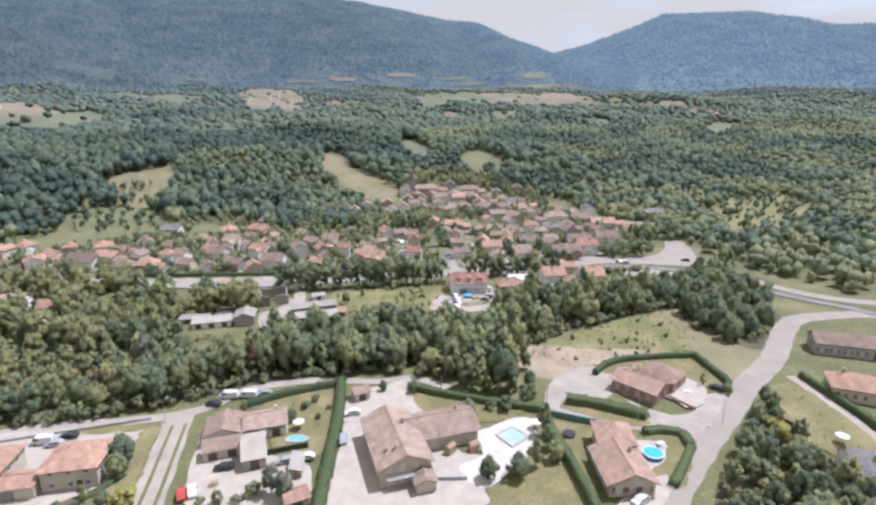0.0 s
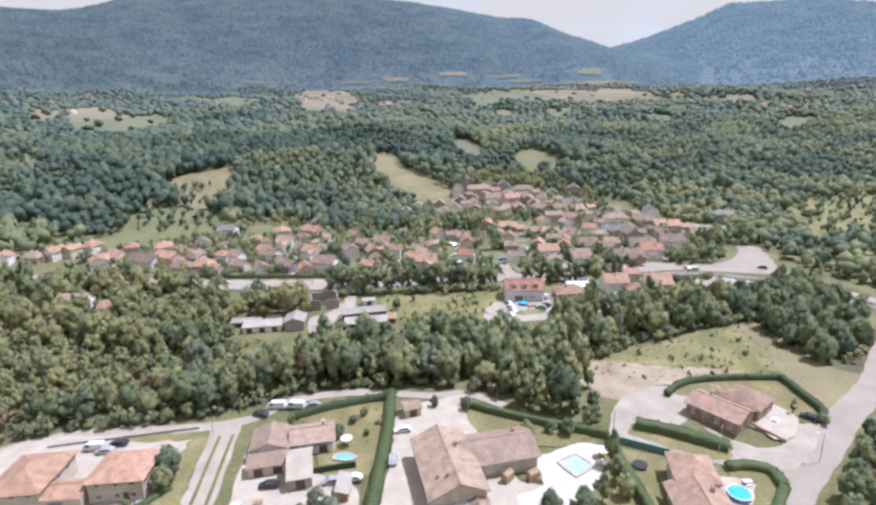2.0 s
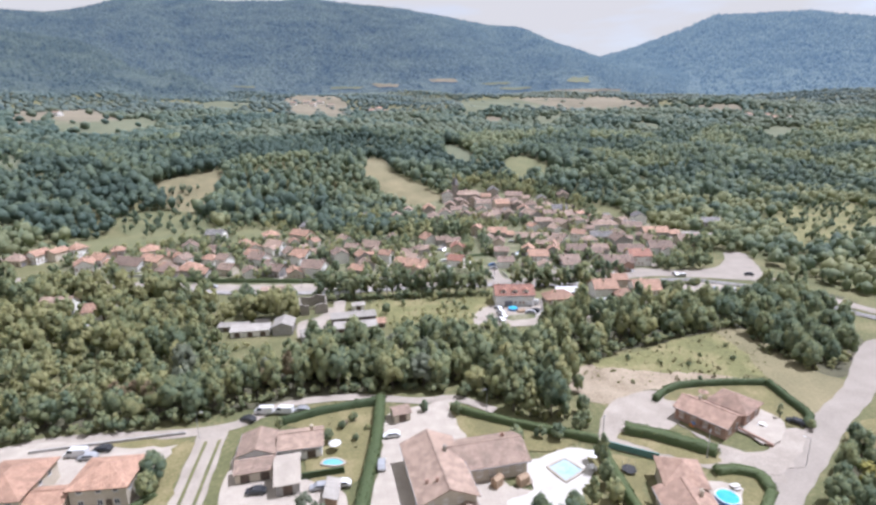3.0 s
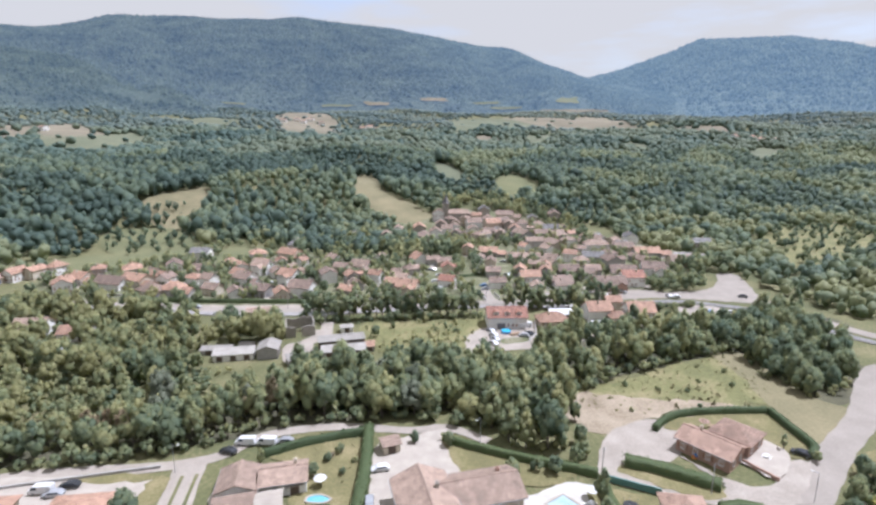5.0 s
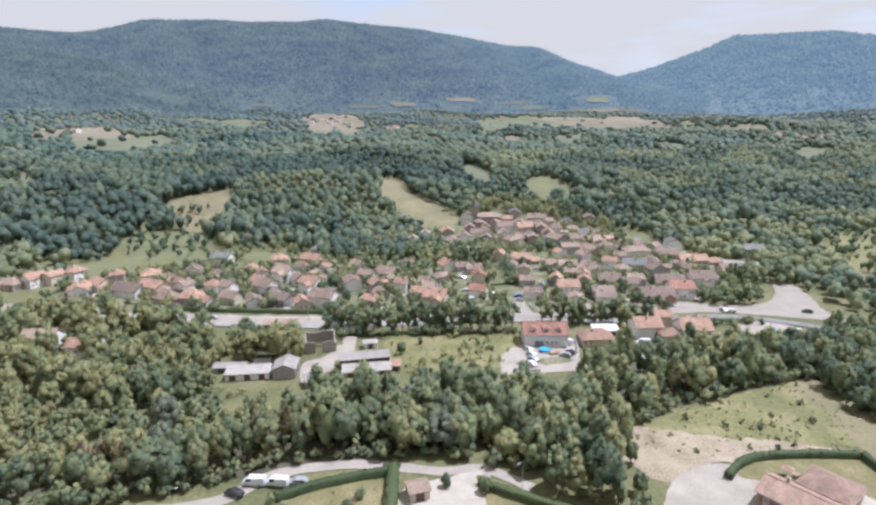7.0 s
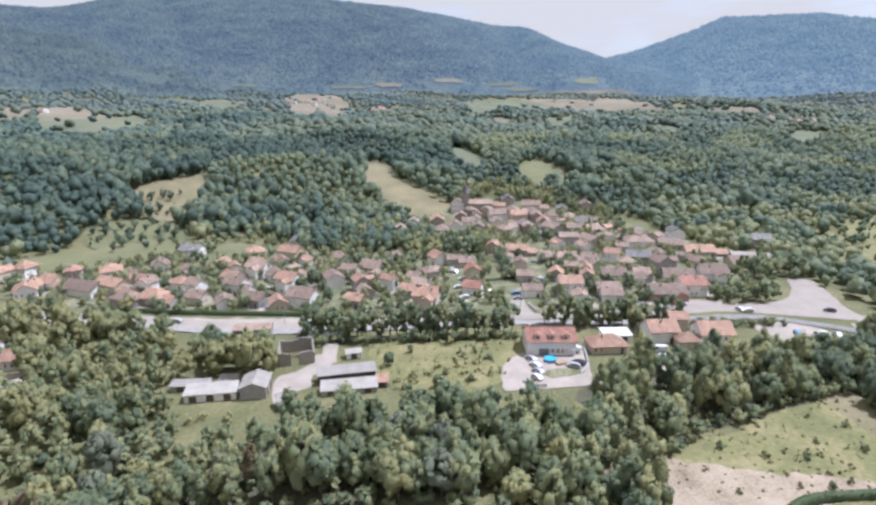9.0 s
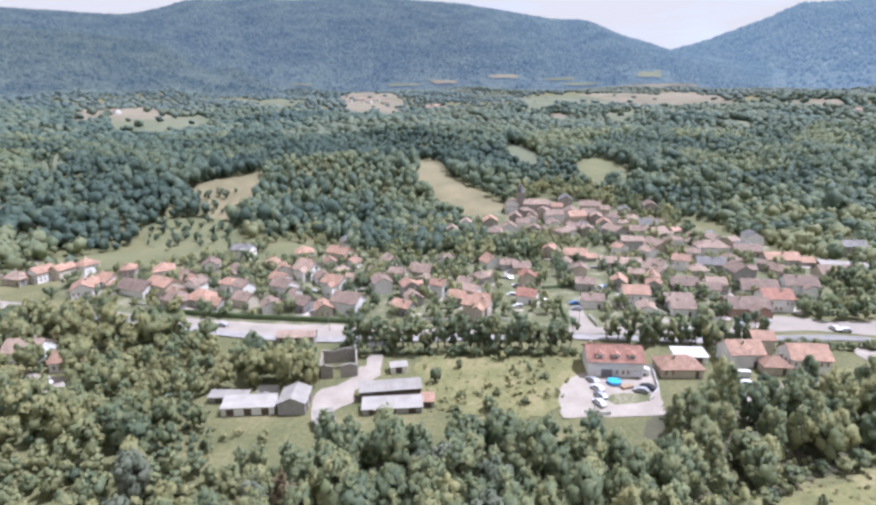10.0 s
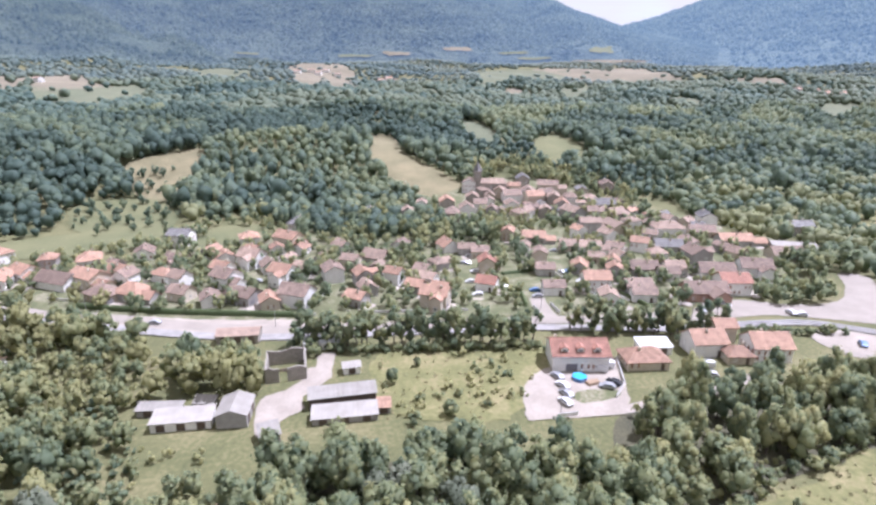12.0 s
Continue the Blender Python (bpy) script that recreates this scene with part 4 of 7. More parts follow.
def shed(x, y, rot, w, d, h, mat, label, wall=None, mono=False, name="shed"):
    """A low farm shed with a sheet roof, ribs on it and an open or boarded front."""
    TAKEN.append((x, y, max(w, d) * 0.6))
    s0 = base(name, x, y, rot, None, label, "shed")
    wall = wall or GREY_WALL
    if mono:
        bm = bmesh.new()
        extrude_profile(bm, [(-d / 2, -0.3), (d / 2, -0.3), (d / 2, h + 0.7), (-d / 2, h)], -w / 2, w / 2)
        part("wall", bm, wall, s0)
        bm = bmesh.new()
        extrude_profile(bm, [(-d / 2 - 0.4, h - 0.03), (d / 2 + 0.4, h + 0.78), (d / 2 + 0.4, h + 0.9), (-d / 2 - 0.4, h + 0.09)], -w / 2 - 0.3, w / 2 + 0.3)
        r = part("roof", bm, mat, s0)
        slope = math.degrees(math.atan2(0.81, d + 0.8))
        for k in range(int(w / 1.2)):
            bm = bmesh.new()
            box(bm, 0, 0, 0, 0.1, d + 0.7, 0.06)
            rib = part("rib", bm, mat, r)
            rib.matrix_basis = pose(-w / 2 + 0.6 + k * 1.2, 0, h + 0.48, slope, 0, 0)
    else:
        block(s0, w, d, h, 0.4, wall, True, plinth=False)
        gable_roof(s0, w, d, h, 0.4, 0.4, mat, thick=0.12)
    for k in range(max(1, int(w / 4))):
        u = (k + 0.5) / max(1, int(w / 4)) * w - w / 2
        shared("door", DOOR_ME, s0, pose(u, -d / 2, h * 0.42) @ Matrix.Diagonal((1.9, 0.14, h * 0.8, 1)))
    return s0


def wall_window(parent, cx, cy, turn, w, d, side, u, z, ww=1.2, hh=1.3, shutters=False):
    """A window on one face of a block: 0 front, 90 right end, 180 back, 270 left end; u runs along the face."""
    lx, ly = {0: (u, -d / 2), 90: (w / 2, u), 180: (-u, d / 2), 270: (-w / 2, -u)}[side]
    a = radians(turn)
    return window(parent, cx + lx * math.cos(a) - ly * math.sin(a), cy + lx * math.sin(a) + ly * math.cos(a), z, ww, hh, turn + side, shutters)


# --- large L-shaped house with a pool terrace
big = base("large_house", 11.6, 101.4, 0, None, "large L-shaped farmhouse with weathered tile roofs and pale walls", "house")
TAKEN.append((13, 101, 13))
TAKEN.append((24, 105, 9))
BW, BD, BT = 19.4, 11.0, 91.5
block(big, BW, BD, 4.7, 0.44, CREAM_WALL, True, 0, 0, BT)
rb = gable_roof(big, BW, BD, 4.7, 0.44, 0.7, TILE_PINK, 0, 0, BT, trim=True)
chimney(rb, 3.0, -2.4, 6.7, 0.7, 1.4, STONE_WALL)
chimney(rb, -6.5, 1.6, 6.9, 0.5, 0.9, BRICK_WALL)
chimney(rb, -5.5, 3.4, 6.0, 0.5, 0.8, BRICK_WALL)
block(big, 14.8, 10.4, 3.7, 0.42, CREAM_WALL, True, 12.4, 4.6, 1.0)
rb2 = gable_roof(big, 17.5, 10.4, 3.7, 0.42, 0.6, TILE_PINK, 11.2, 4.6, 1.0, trim=True)
chimney(rb2, 5.4, 2.0, 5.5, 0.7, 1.1, BRICK_WALL)
for u in (-4.4, -1.6, 1.6, 4.6):
    wall_window(big, 12.4, 4.6, 1.0, 14.8, 10.4, 0, u + 1.0, 2.0, 1.3, 1.4)
for u in (-3, 0.5, 3.4):
    wall_window(big, 12.4, 4.6, 1.0, 14.8, 10.4, 90, u, 1.9, 1.3, 1.4)
for u in (-8, -5.4, -2.8):
    wall_window(big, 0, 0, BT, BW, BD, 0, u, 1.8, 1.2, 1.4, True)
for u in (-7.5, -4, -0.5, 3, 6.5):
    wall_window(big, 0, 0, BT, BW, BD, 180, u, 3.2, 1.1, 1.2)
for u in (-3.6, -0.8, 2.2):
    wall_window(big, 0, 0, BT, BW, BD, 270, u, 4.2, 1.0, 1.2)
    wall_window(big, 0, 0, BT, BW, BD, 270, u, 1.4, 1.2, 1.5)
bm = bmesh.new()
box(bm, 0, -10.6, 2.7, 8.0, 1.9, 0.18)
part("balcony", bm, CONCRETE, big, "grey concrete balcony slab")
bm = bmesh.new()
for k in range(17):
    box(bm, -3.8 + k * 0.47, -11.5, 3.25, 0.06, 0.06, 0.95)
box(bm, 0, -11.5, 3.75, 8.0, 0.1, 0.08)
part("railing", bm, METAL, big)
block(big, 5.0, 4.2, 2.5, 0.4, CREAM_WALL, True, 3.6, -11.4, 88, False)
gable_roof(big, 5.0, 4.2, 2.5, 0.4, 0.4, TILE_PINK, 3.6, -11.4, 88, trim=True)
gp = [(-0.8, 0.0), (0.8, 0.0), (0.8, 2.0), (0, 2.5), (-0.8, 2.0)]
for px_, py_, rot_ in ((12.4, -2.6, 35), (17.8, -3.4, 20), (10.2, 11.5, 15)):
    bm = bmesh.new()
    extrude_profile(bm, gp, -1.3, 1.3)
    porch = part("porch", bm, TIMBER, big)
    porch.matrix_basis = pose(px_, py_, 0, 0, 0, rot_)
bm = bmesh.new()
box(bm, 9.8, -11.5, 0.5, 6.5, 0.7, 1.0, -15)
part("low_wall", bm, CONCRETE, big)

# --- pair of hip-roofed houses joined by a low link
for nm, x, y, w, d in (("house", -73.8, 117.2, 11.0, 13.5), ("house", -55.2, 115.4, 11.4, 10.4)):
    ob = base(nm, x, y, -6, None, "cream house with a bright orange hip roof", "house", "orange-roofed houses")
    TAKEN.append((x, y, 9))
    block(ob, w - 0.6, d - 0.6, 5.0, 0.3, CREAM_WALL, False)
    hip_roof(ob, w - 0.6, d - 0.6, 5.0, 0.42, 0.6, TILE_ORANGE) if w > d else hip_roof(ob, d - 0.6, w - 0.6, 5.0, 0.42, 0.6, TILE_ORANGE, 0, 0, 90)
    for u in (-3.4, 0.2, 3.4):
        window(ob, u, -d / 2 + 0.28, 4.1, 1.1, 0.8, 0)
        window(ob, u, -d / 2 + 0.28, 1.5, 1.1, 1.4, 0)
        window(ob, w / 2 - 0.28, u, 3.6, 1.1, 1.2, 90)
    shared("door", DOOR_ME, ob, pose(1.9, -d / 2 + 0.25, 1.05) @ Matrix.Diagonal((1.1, 0.14, 2.1, 1)))
link = base("garage", -65.2, 112.8, -6, None, "low orange-roofed garage between two houses", "garage")
block(link, 7.4, 5.6, 3.0, 0.4, CREAM_WALL, True)
gable_roof(link, 7.4, 5.6, 3.0, 0.4, 0.4, TILE_ORANGE, trim=True)
shared("garage_door", GARAGE_ME, link, pose(-1.2, -2.82, 1.1) @ Matrix.Diagonal((2.6, 0.12, 2.2, 1)))

# --- low house with outbuildings
lowh = base("bungalow", -21.5, 121.6, -1, None, "low pink-tiled bungalow in two stepped wings", "house")
TAKEN.append((-21, 120, 11))
block(lowh, 8.4, 8.0, 3.0, 0.36, WHITE_WALL, True, -4.6, -0.2, 88)
gable_roof(lowh, 8.4, 8.0, 3.0, 0.36, 0.5, TILE_PINK, -4.6, -0.2, 88, trim=True)
block(lowh, 9.6, 7.6, 3.0, 0.36, WHITE_WALL, True, 4.8, 0, 0)
rl_ = gable_roof(lowh, 9.6, 7.6, 3.0, 0.36, 0.5, TILE_PINK, 4.8, 0, 0, trim=True)
chimney(rl_, 2.5, 1.2, 4.6)
for u in (-6.2, -3.2, 3.0, 6.4):
    window(lowh, u, -4.46 if u < 0 else -3.84, 1.6, 1.2, 1.2, 0)
shed(-26.2, 113.7, 2, 8.2, 3.6, 2.5, TILE_PINK, "long pink-tiled shed in front of a bungalow", CREAM_WALL, True)
shed(-19.2, 110.8, 2, 4.8, 10.0, 2.9, PAVING, "white metal-roofed carport shed", GREY_WALL, False)
shed(-10.8, 92.6, 10, 4.4, 3.8, 2.2, TILE_ORANGE, "small hut with an orange tile roof", CREAM_WALL)
shed(-10.0, 103.0, 80, 6.0, 2.2, 2.0, FIBRE, "narrow pale-roofed store beside the hedge", TIMBER, True)
shed(-14.5, 118.8, 5, 3.0, 2.4, 2.3, FIBRE, "small white hut in the garden", WHITE_WALL)
hut = shed(8.0, 129.3, 8, 4.2, 4.0, 2.5, TILE_PINK, "small square garden pavilion with tiled roof", CREAM_WALL, name="garden_pavilion")

# --- tiled house with a round pool
r1 = base("house", 57.0, 81.0, 0, None, "orange-tiled house with stepped roofs and pale walls beside a pool", "house")
TAKEN.append((57, 82, 10))
block(r1, 11.6, 9.4, 3.4, 0.46, CREAM_WALL, True, -0.6, -1.2, 75)
q = gable_roof(r1, 11.6, 9.4, 3.4, 0.46, 0.8, TILE_TERRA, -0.6, -1.2, 75, trim=True)
chimney(q, 2.2, -2.2, 5.4)
block(r1, 8.2, 7.6, 4.6, 0.55, CREAM_WALL, False, 3.4, 8.0, 68)
hip_roof(r1, 8.2, 7.6, 4.6, 0.6, 0.7, TILE_TERRA, 3.4, 8.0, 68)
for u in (-2.8, 0, 2.8):
    wall_window(r1, -0.6, -1.2, 75, 11.6, 9.4, 270, u, 1.6, 1.4, 1.3, True)
wall_window(r1, -0.6, -1.2, 75, 11.6, 9.4, 270, 0.3, 4.2, 1.1, 1.0)
for u in (-3, 0.5, 4):
    wall_window(r1, -0.6, -1.2, 75, 11.6, 9.4, 0, u, 1.6, 1.5, 1.5)

# --- brown-tiled house with a hip-roofed wing
r2 = base("house", 88.0, 108.0, 0, None, "red-brown house with a long tiled wing and hip-roofed block", "house")
TAKEN.append((87, 108, 12))
block(r2, 12.6, 8.2, 3.4, 0.42, BRICK_WALL, True, -4.7, 1.2, -64)
q = gable_roof(r2, 12.6, 8.2, 3.4, 0.42, 0.6, TILE_TERRA, -4.7, 1.2, -64, trim=True)
chimney(q, -3.0, 1.6, 5.0)
block(r2, 9.0, 8.8, 3.9, 0.45, BRICK_WALL, False, 4.6, 3.0, -64)
hip_roof(r2, 9.0, 8.8, 3.9, 0.46, 0.6, TILE_TERRA, 4.6, 3.0, -64)
for k in range(4):
    wall_window(r2, -4.7, 1.2, -64, 12.6, 8.2, 0, -4.6 + k * 3.0, 1.7, 1.2, 1.4, k % 2 == 0)
for u in (-2.4, 2.2):
    wall_window(r2, 4.6, 3.0, -64, 9.0, 8.8, 90, u, 1.8, 1.4, 1.4)
    wall_window(r2, -4.7, 1.2, -64, 12.6, 8.2, 90, u * 0.8, 1.7, 1.2, 1.4)

# --- houses across the dirt road
house(163, 111, -35, 20, 9, 3.4, "brown", "grey", "gable", 0, "houses across the road")
house(139, 90, -40, 14, 10, 3.2, "orange", "cream", "hip", 0, "houses across the road")
house(107.5, 63, -35, 13, 10, 3.2, "grey", "white", "gable", 0, "houses across the road")

# --- red-roofed house with dormers and its neighbours
red = base("house", 67.6, 206.5, -12, None, "white house with red tiled roof and three dormers", "house")
TAKEN.append((67.6, 206.5, 10))
block(red, 15.6, 11, 5.0, 0.5, WHITE_WALL)
rr_ = gable_roof(red, 15.6, 11, 5.0, 0.5, 0.6, TILE_RED, trim=True)
for u in (-4.6, 0, 4.6):
    bm = bmesh.new()
    extrude_profile(bm, [(-1.0, 5.4), (1.0, 5.4), (1.0, 6.6), (0, 7.2), (-1.0, 6.6)], -1.4, 1.6)
    dm = part("dormer", bm, WHITE_WALL, red)
    dm.matrix_basis = pose(u, -3.1, 0, 0, 0, 90)
    bm = bmesh.new()
    extrude_profile(bm, [(-1.25, 6.5), (0, 7.2), (1.25, 6.5), (1.25, 6.66), (0, 7.38), (-1.25, 6.66)], -1.75, 2.0)
    dr = part("dormer_roof", bm, TILE_RED, dm)
    window(red, u, -4.52, 6.05, 1.1, 0.9, 0)
chimney(rr_, -6.2, 1.5, 7.4)
shared("garage_door", GARAGE_ME, red, pose(-2.6, -5.5, 1.25) @ Matrix.Diagonal((3.2, 0.14, 2.5, 1)))
for u in (1.2, 4.4, 6.4):
    window(red, u, -5.5, 1.7, 1.2, 1.3, 0, True)
for u in (-5.4, -2.2, 1.2, 4.6):
    window(red, u, -5.5, 3.9, 1.1, 1.1, 0)
house(86.2, 202, -8, 13.0, 8.6, 2.4, "orange", "cream", "hip", 0, "houses by the railway")
shed(93.6, 208.6, -10, 9.6, 5.0, 2.5, PAINT_WHITE, "low workshop with a white sheet roof", WHITE_WALL, True)
house(108.6, 205.6, -7, 11.0, 9.0, 4.0, "orange", "white", "gable", 0, "houses by the railway")
house(119.4, 211.6, -12, 7, 6.5, 5.0, "orange", "cream", "gable", 0, "houses by the railway")
house(114.4, 198.6, -12, 8, 6, 2.4, "orange", "cream", "hip", 0, "houses by the railway")
house(124.6, 199.4, -12, 12.0, 9.5, 4.2, "orange", "white", "gable", 0, "houses by the railway")
house(-115.5, 239.6, -6, 12.5, 9.5, 3.0, "weathered", "white", "gable", 0, "houses by the lane")
house(-97.2, 230.6, -4, 11.0, 9.0, 2.8, "orange", "white", "gable", 0, "houses by the lane")


# --- farm sheds in the clearing
shed(-36.4, 196.6, -3, 13.4, 4.8, 2.3, FIBRE, "long low farm shed with pale sheet roofing", WHITE_WALL, True)
shed(-24.8, 197.0, 85, 8.2, 7.0, 3.4, FIBRE, "pale-roofed barn with grey gable walls", GREY_WALL, False, "barn")
shed(-43.0, 202.2, -9, 10.5, 2.4, 1.8, FIBRE, "narrow lean-to with white sheet roofing", GREY_WALL, True)
shed(-33.0, 203.6, -12, 5.0, 2.2, 1.6, FIBRE, "low white-roofed hutch behind the long shed", GREY_WALL, True)
shed(0.6, 199.0, 1, 16.6, 4.2, 3.0, FIBRE, "long shed with pale sheet roof in the clearing", DARK_WOOD, True)
shed(0.9, 192.2, -2, 15.4, 4.6, 1.7, FIBRE, "second long shed with pale sheet roof", GREY_WALL, True)
shed(10.4, 193.4, -6, 3.2, 3.0, 1.8, TILE_ORANGE, "small rusty-orange roofed store", GREY_WALL, True)
shed(-30.2, 240.2, -5, 12.5, 6.0, 3.0, TILE_PINK, "old barn with a faded tile roof beside the yard", STONE_WALL, False, "barn")
shed(-4.6, 230.4, -6, 11.0, 3.4, 2.2, PAINT_WHITE, "long lean-to with a white sheet roof", WHITE_WALL, True)
shed(3.4, 214.0, 4, 4.6, 3.4, 2.2, FIBRE, "small pale hut in the clearing", WHITE_WALL)
shed(-16.2, 187.2, 14, 4.4, 4.2, 2.2, FIBRE, "small hut with pale sheet roof", GREY_WALL, True)
# roofless stone barn: four walls with worn tops, a door gap in front, a fallen beam inside
ruin = base("ruined_barn", -14.4, 217.0, 3, None, "roofless old stone barn with broken wall tops", "barn")
TAKEN.append((-14.4, 217, 8))
for cx, cy, lx, turn, tops in ((-3.6, -5.0, 3.6, 0, (4.2, 4.6, 3.9, 4.1)), (2.9, -5.0, 5.0, 0, (3.8, 4.2, 4.4, 3.6)), (0, 5.0, 10.8, 180, (4.4, 4.9, 4.0, 4.6)), (5.2, 0, 9.4, 90, (3.6, 3.9, 4.5, 4.4)), (-5.2, 0, 9.4, 270, (4.2, 3.7, 4.8, 4.3))):
    bm = bmesh.new()
    rows_ = []
    for k in range(4):
        u = -lx / 2 + lx * k / 3
        rows_.append([bm.verts.new((u, yy, zz)) for yy, zz in ((-0.28, -0.3), (0.28, -0.3), (0.24, tops[k]), (-0.24, tops[k]))])
    for ra, rb_ in zip(rows_, rows_[1:]):
        for k in range(4):
            bm.faces.new((ra[k], ra[(k + 1) % 4], rb_[(k + 1) % 4], rb_[k]))
    bm.faces.new(rows_[0][::-1])
    bm.faces.new(rows_[-1])
    bmesh.ops.recalc_face_normals(bm, faces=bm.faces)
    part("wall", bm, STONE_WALL, ruin).matrix_basis = pose(cx, cy, 0, 0, 0, turn)
for k, (bx, by, bl, br_) in enumerate(((-1.0, 1.0, 8.5, 12), (1.5, -1.2, 6.0, -20))):
    bm = bmesh.new()
    box(bm, bx, by, 0.35 + 0.3 * k, bl, 0.3, 0.3, br_)
    part("beam", bm, DARK_WOOD, ruin)
shed(222, 289, -28, 20, 7, 3.2, FIBRE, "long pale hangar at the wood's edge", DARK_WOOD, True, "hangar")

# --- hamlet on the plateau
for x, y, w in ((-60, 1363, 16), (-30, 1400, 17), (-14, 1350, 15), (3, 1385, 18), (27, 1330, 15), (112, 1210, 14), (128, 1222, 16), (136, 1170, 14), (106, 1175, 15), (-420, 1010, 15), (738, 830, 15), (820, 880, 16), (753, 790, 15), (850, 850, 16), (880, 850, 15)):
    house(x, y, random.Random(x).uniform(-30, 30), w, 11, 5.5, "orange" if x > 60 else "weathered", "white", "gable", 0, "hamlet houses")

# --- village houses: west side
house(-186, 326, 100, 12, 9, 4.6, "orange", "white", "gable", 0)
house(-171, 327, -24, 13, 9, 3.0, "weathered", "cream", "hip", 0)
house(-162.5, 330, 66, 11, 8, 4.4, "orange", "white", "gable", 0)
house(-155, 334, 66, 11, 8, 4.4, "orange", "cream", "gable", 0)
house(-147, 340, 66, 10, 8, 4.6, "orange", "white", "hip", 0)
house(-128.6, 299.5, 112, 11.5, 9.5, 5.0, "orange", "white", "gable", 0)
house(-131.6, 311.2, 103, 10.5, 8.7, 3.2, "orange", "white", "gable", 0)
house(-126.2, 317.1, -38, 12.1, 9.8, 3.2, "orange", "white", "gable", 1)
house(-121.8, 328.0, 103, 9.3, 7.5, 5.0, "orange", "grey", "hip", 0)
house(-107.4, 302.9, -30, 19.0, 10.5, 3.0, "brown", "white", "gable", 0)
house(-95.3, 300.6, -38, 16.4, 10.5, 5.0, "orange", "cream", "gable", 1)
house(-84.5, 284.7, -39, 13.9, 10.5, 3.0, "brown", "cream", "hip", 0)
house(-104.4, 324.7, 109, 13.5, 10.5, 5.0, "orange", "white", "hip", 0)
house(-87.6, 309.8, -37, 10.6, 9.1, 3.2, "orange", "grey", "gable", 0)
house(-74.4, 283.9, -28, 13.7, 10.3, 3.2, "orange", "grey", "hip", 1)
house(-86.1, 336.6, 101, 12.2, 9.4, 3.0, "brown", "white", "gable", 0)
house(-67.8, 321.9, -30, 12.8, 9.3, 3.2, "brown", "cream", "gable", 2)
house(-68.6, 302.9, -33, 10.1, 7.6, 3.2, "orange", "white", "hip", 0)
house(-75.0, 357.5, -16, 12.9, 9.5, 5.0, "grey", "white", "gable", 2)
house(-45.1, 272.4, 105, 9.2, 7.5, 3.0, "brown", "white", "gable", 0)
house(-42.2, 290.5, -40, 11.1, 10.0, 5.0, "brown", "white", "gable", 1)
house(-33.4, 273.3, -36, 13.6, 9.6, 3.2, "brown", "grey", "gable", 0)
house(-23.6, 265.5, 101, 9.0, 7.5, 3.2, "orange", "cream", "gable", 0)
house(-40.9, 347.2, 103, 11.5, 10.3, 5.0, "orange", "white", "hip", 1)
house(-35.7, 315.8, -35, 12.2, 9.4, 5.0, "weathered", "white", "gable", 2)
house(-27.5, 306.3, 107, 9.1, 7.9, 3.2, "brown", "white", "gable", 0)
house(-21.6, 343.5, -39, 14.9, 10.5, 5.0, "orange", "cream", "gable", 1)
house(-20.6, 292.2, -34, 11.0, 9.6, 5.0, "orange", "white", "gable", 2)
house(-13.7, 266.4, -30, 13.1, 10.1, 5.0, "brown", "white", "gable", 0)
house(4.4, 328.9, 113, 11.3, 9.1, 3.2, "weathered", "white", "gable", 0)
house(-0.8, 290.0, 101, 10.9, 9.0, 5.0, "brown", "white", "gable", 0)
house(7.3, 302.3, -30, 9.0, 7.5, 5.0, "weathered", "cream", "gable", 0)
house(19.1, 310.1, -36, 13.1, 10.5, 3.0, "weathered", "grey", "gable", 0)
house(7.6, 262.4, -39, 9.0, 7.5, 3.2, "orange", "grey", "gable", 0)
house(11.0, 282.5, 103, 9.0, 7.6, 5.0, "orange", "grey", "gable", 2)
house(-19.1, 378.9, 79, 11.7, 10.0, 3.0, "grey", "white", "hip", 1)
house(24.5, 389.9, -10, 9.0, 7.5, 5.0, "grey", "white", "gable", 0)

# --- village houses: middle
house(55.0, 321.9, 103, 11.2, 10.1, 3.0, "orange", "white", "gable", 0)
house(62.6, 315.2, -15, 9.0, 7.5, 3.2, "weathered", "grey", "gable", 0)
house(67.6, 309.9, -8, 9.5, 7.8, 3.0, "brown", "cream", "gable", 0)
house(64.6, 288.7, 79, 9.0, 7.8, 5.0, "red", "cream", "gable", 2)
house(59.0, 268.0, -33, 9.0, 7.5, 3.2, "red", "white", "gable", 0)
house(45.1, 296.6, 110, 9.0, 7.5, 3.2, "weathered", "grey", "hip", 2)
house(36.9, 279.1, -38, 9.3, 7.5, 3.0, "weathered", "white", "gable", 0)
house(35.8, 255.9, -28, 11.6, 9.0, 5.0, "orange", "cream", "gable", 2)
house(101.9, 328.4, -18, 13.6, 10.5, 3.2, "orange", "grey", "gable", 1)
house(92.1, 296.2, 71, 9.0, 7.5, 5.0, "brown", "cream", "gable", 0)
house(88.3, 280.4, -17, 9.0, 7.5, 3.2, "brown", "grey", "gable", 0)
house(83.0, 259.1, -12, 9.6, 7.6, 3.2, "brown", "white", "gable", 0)
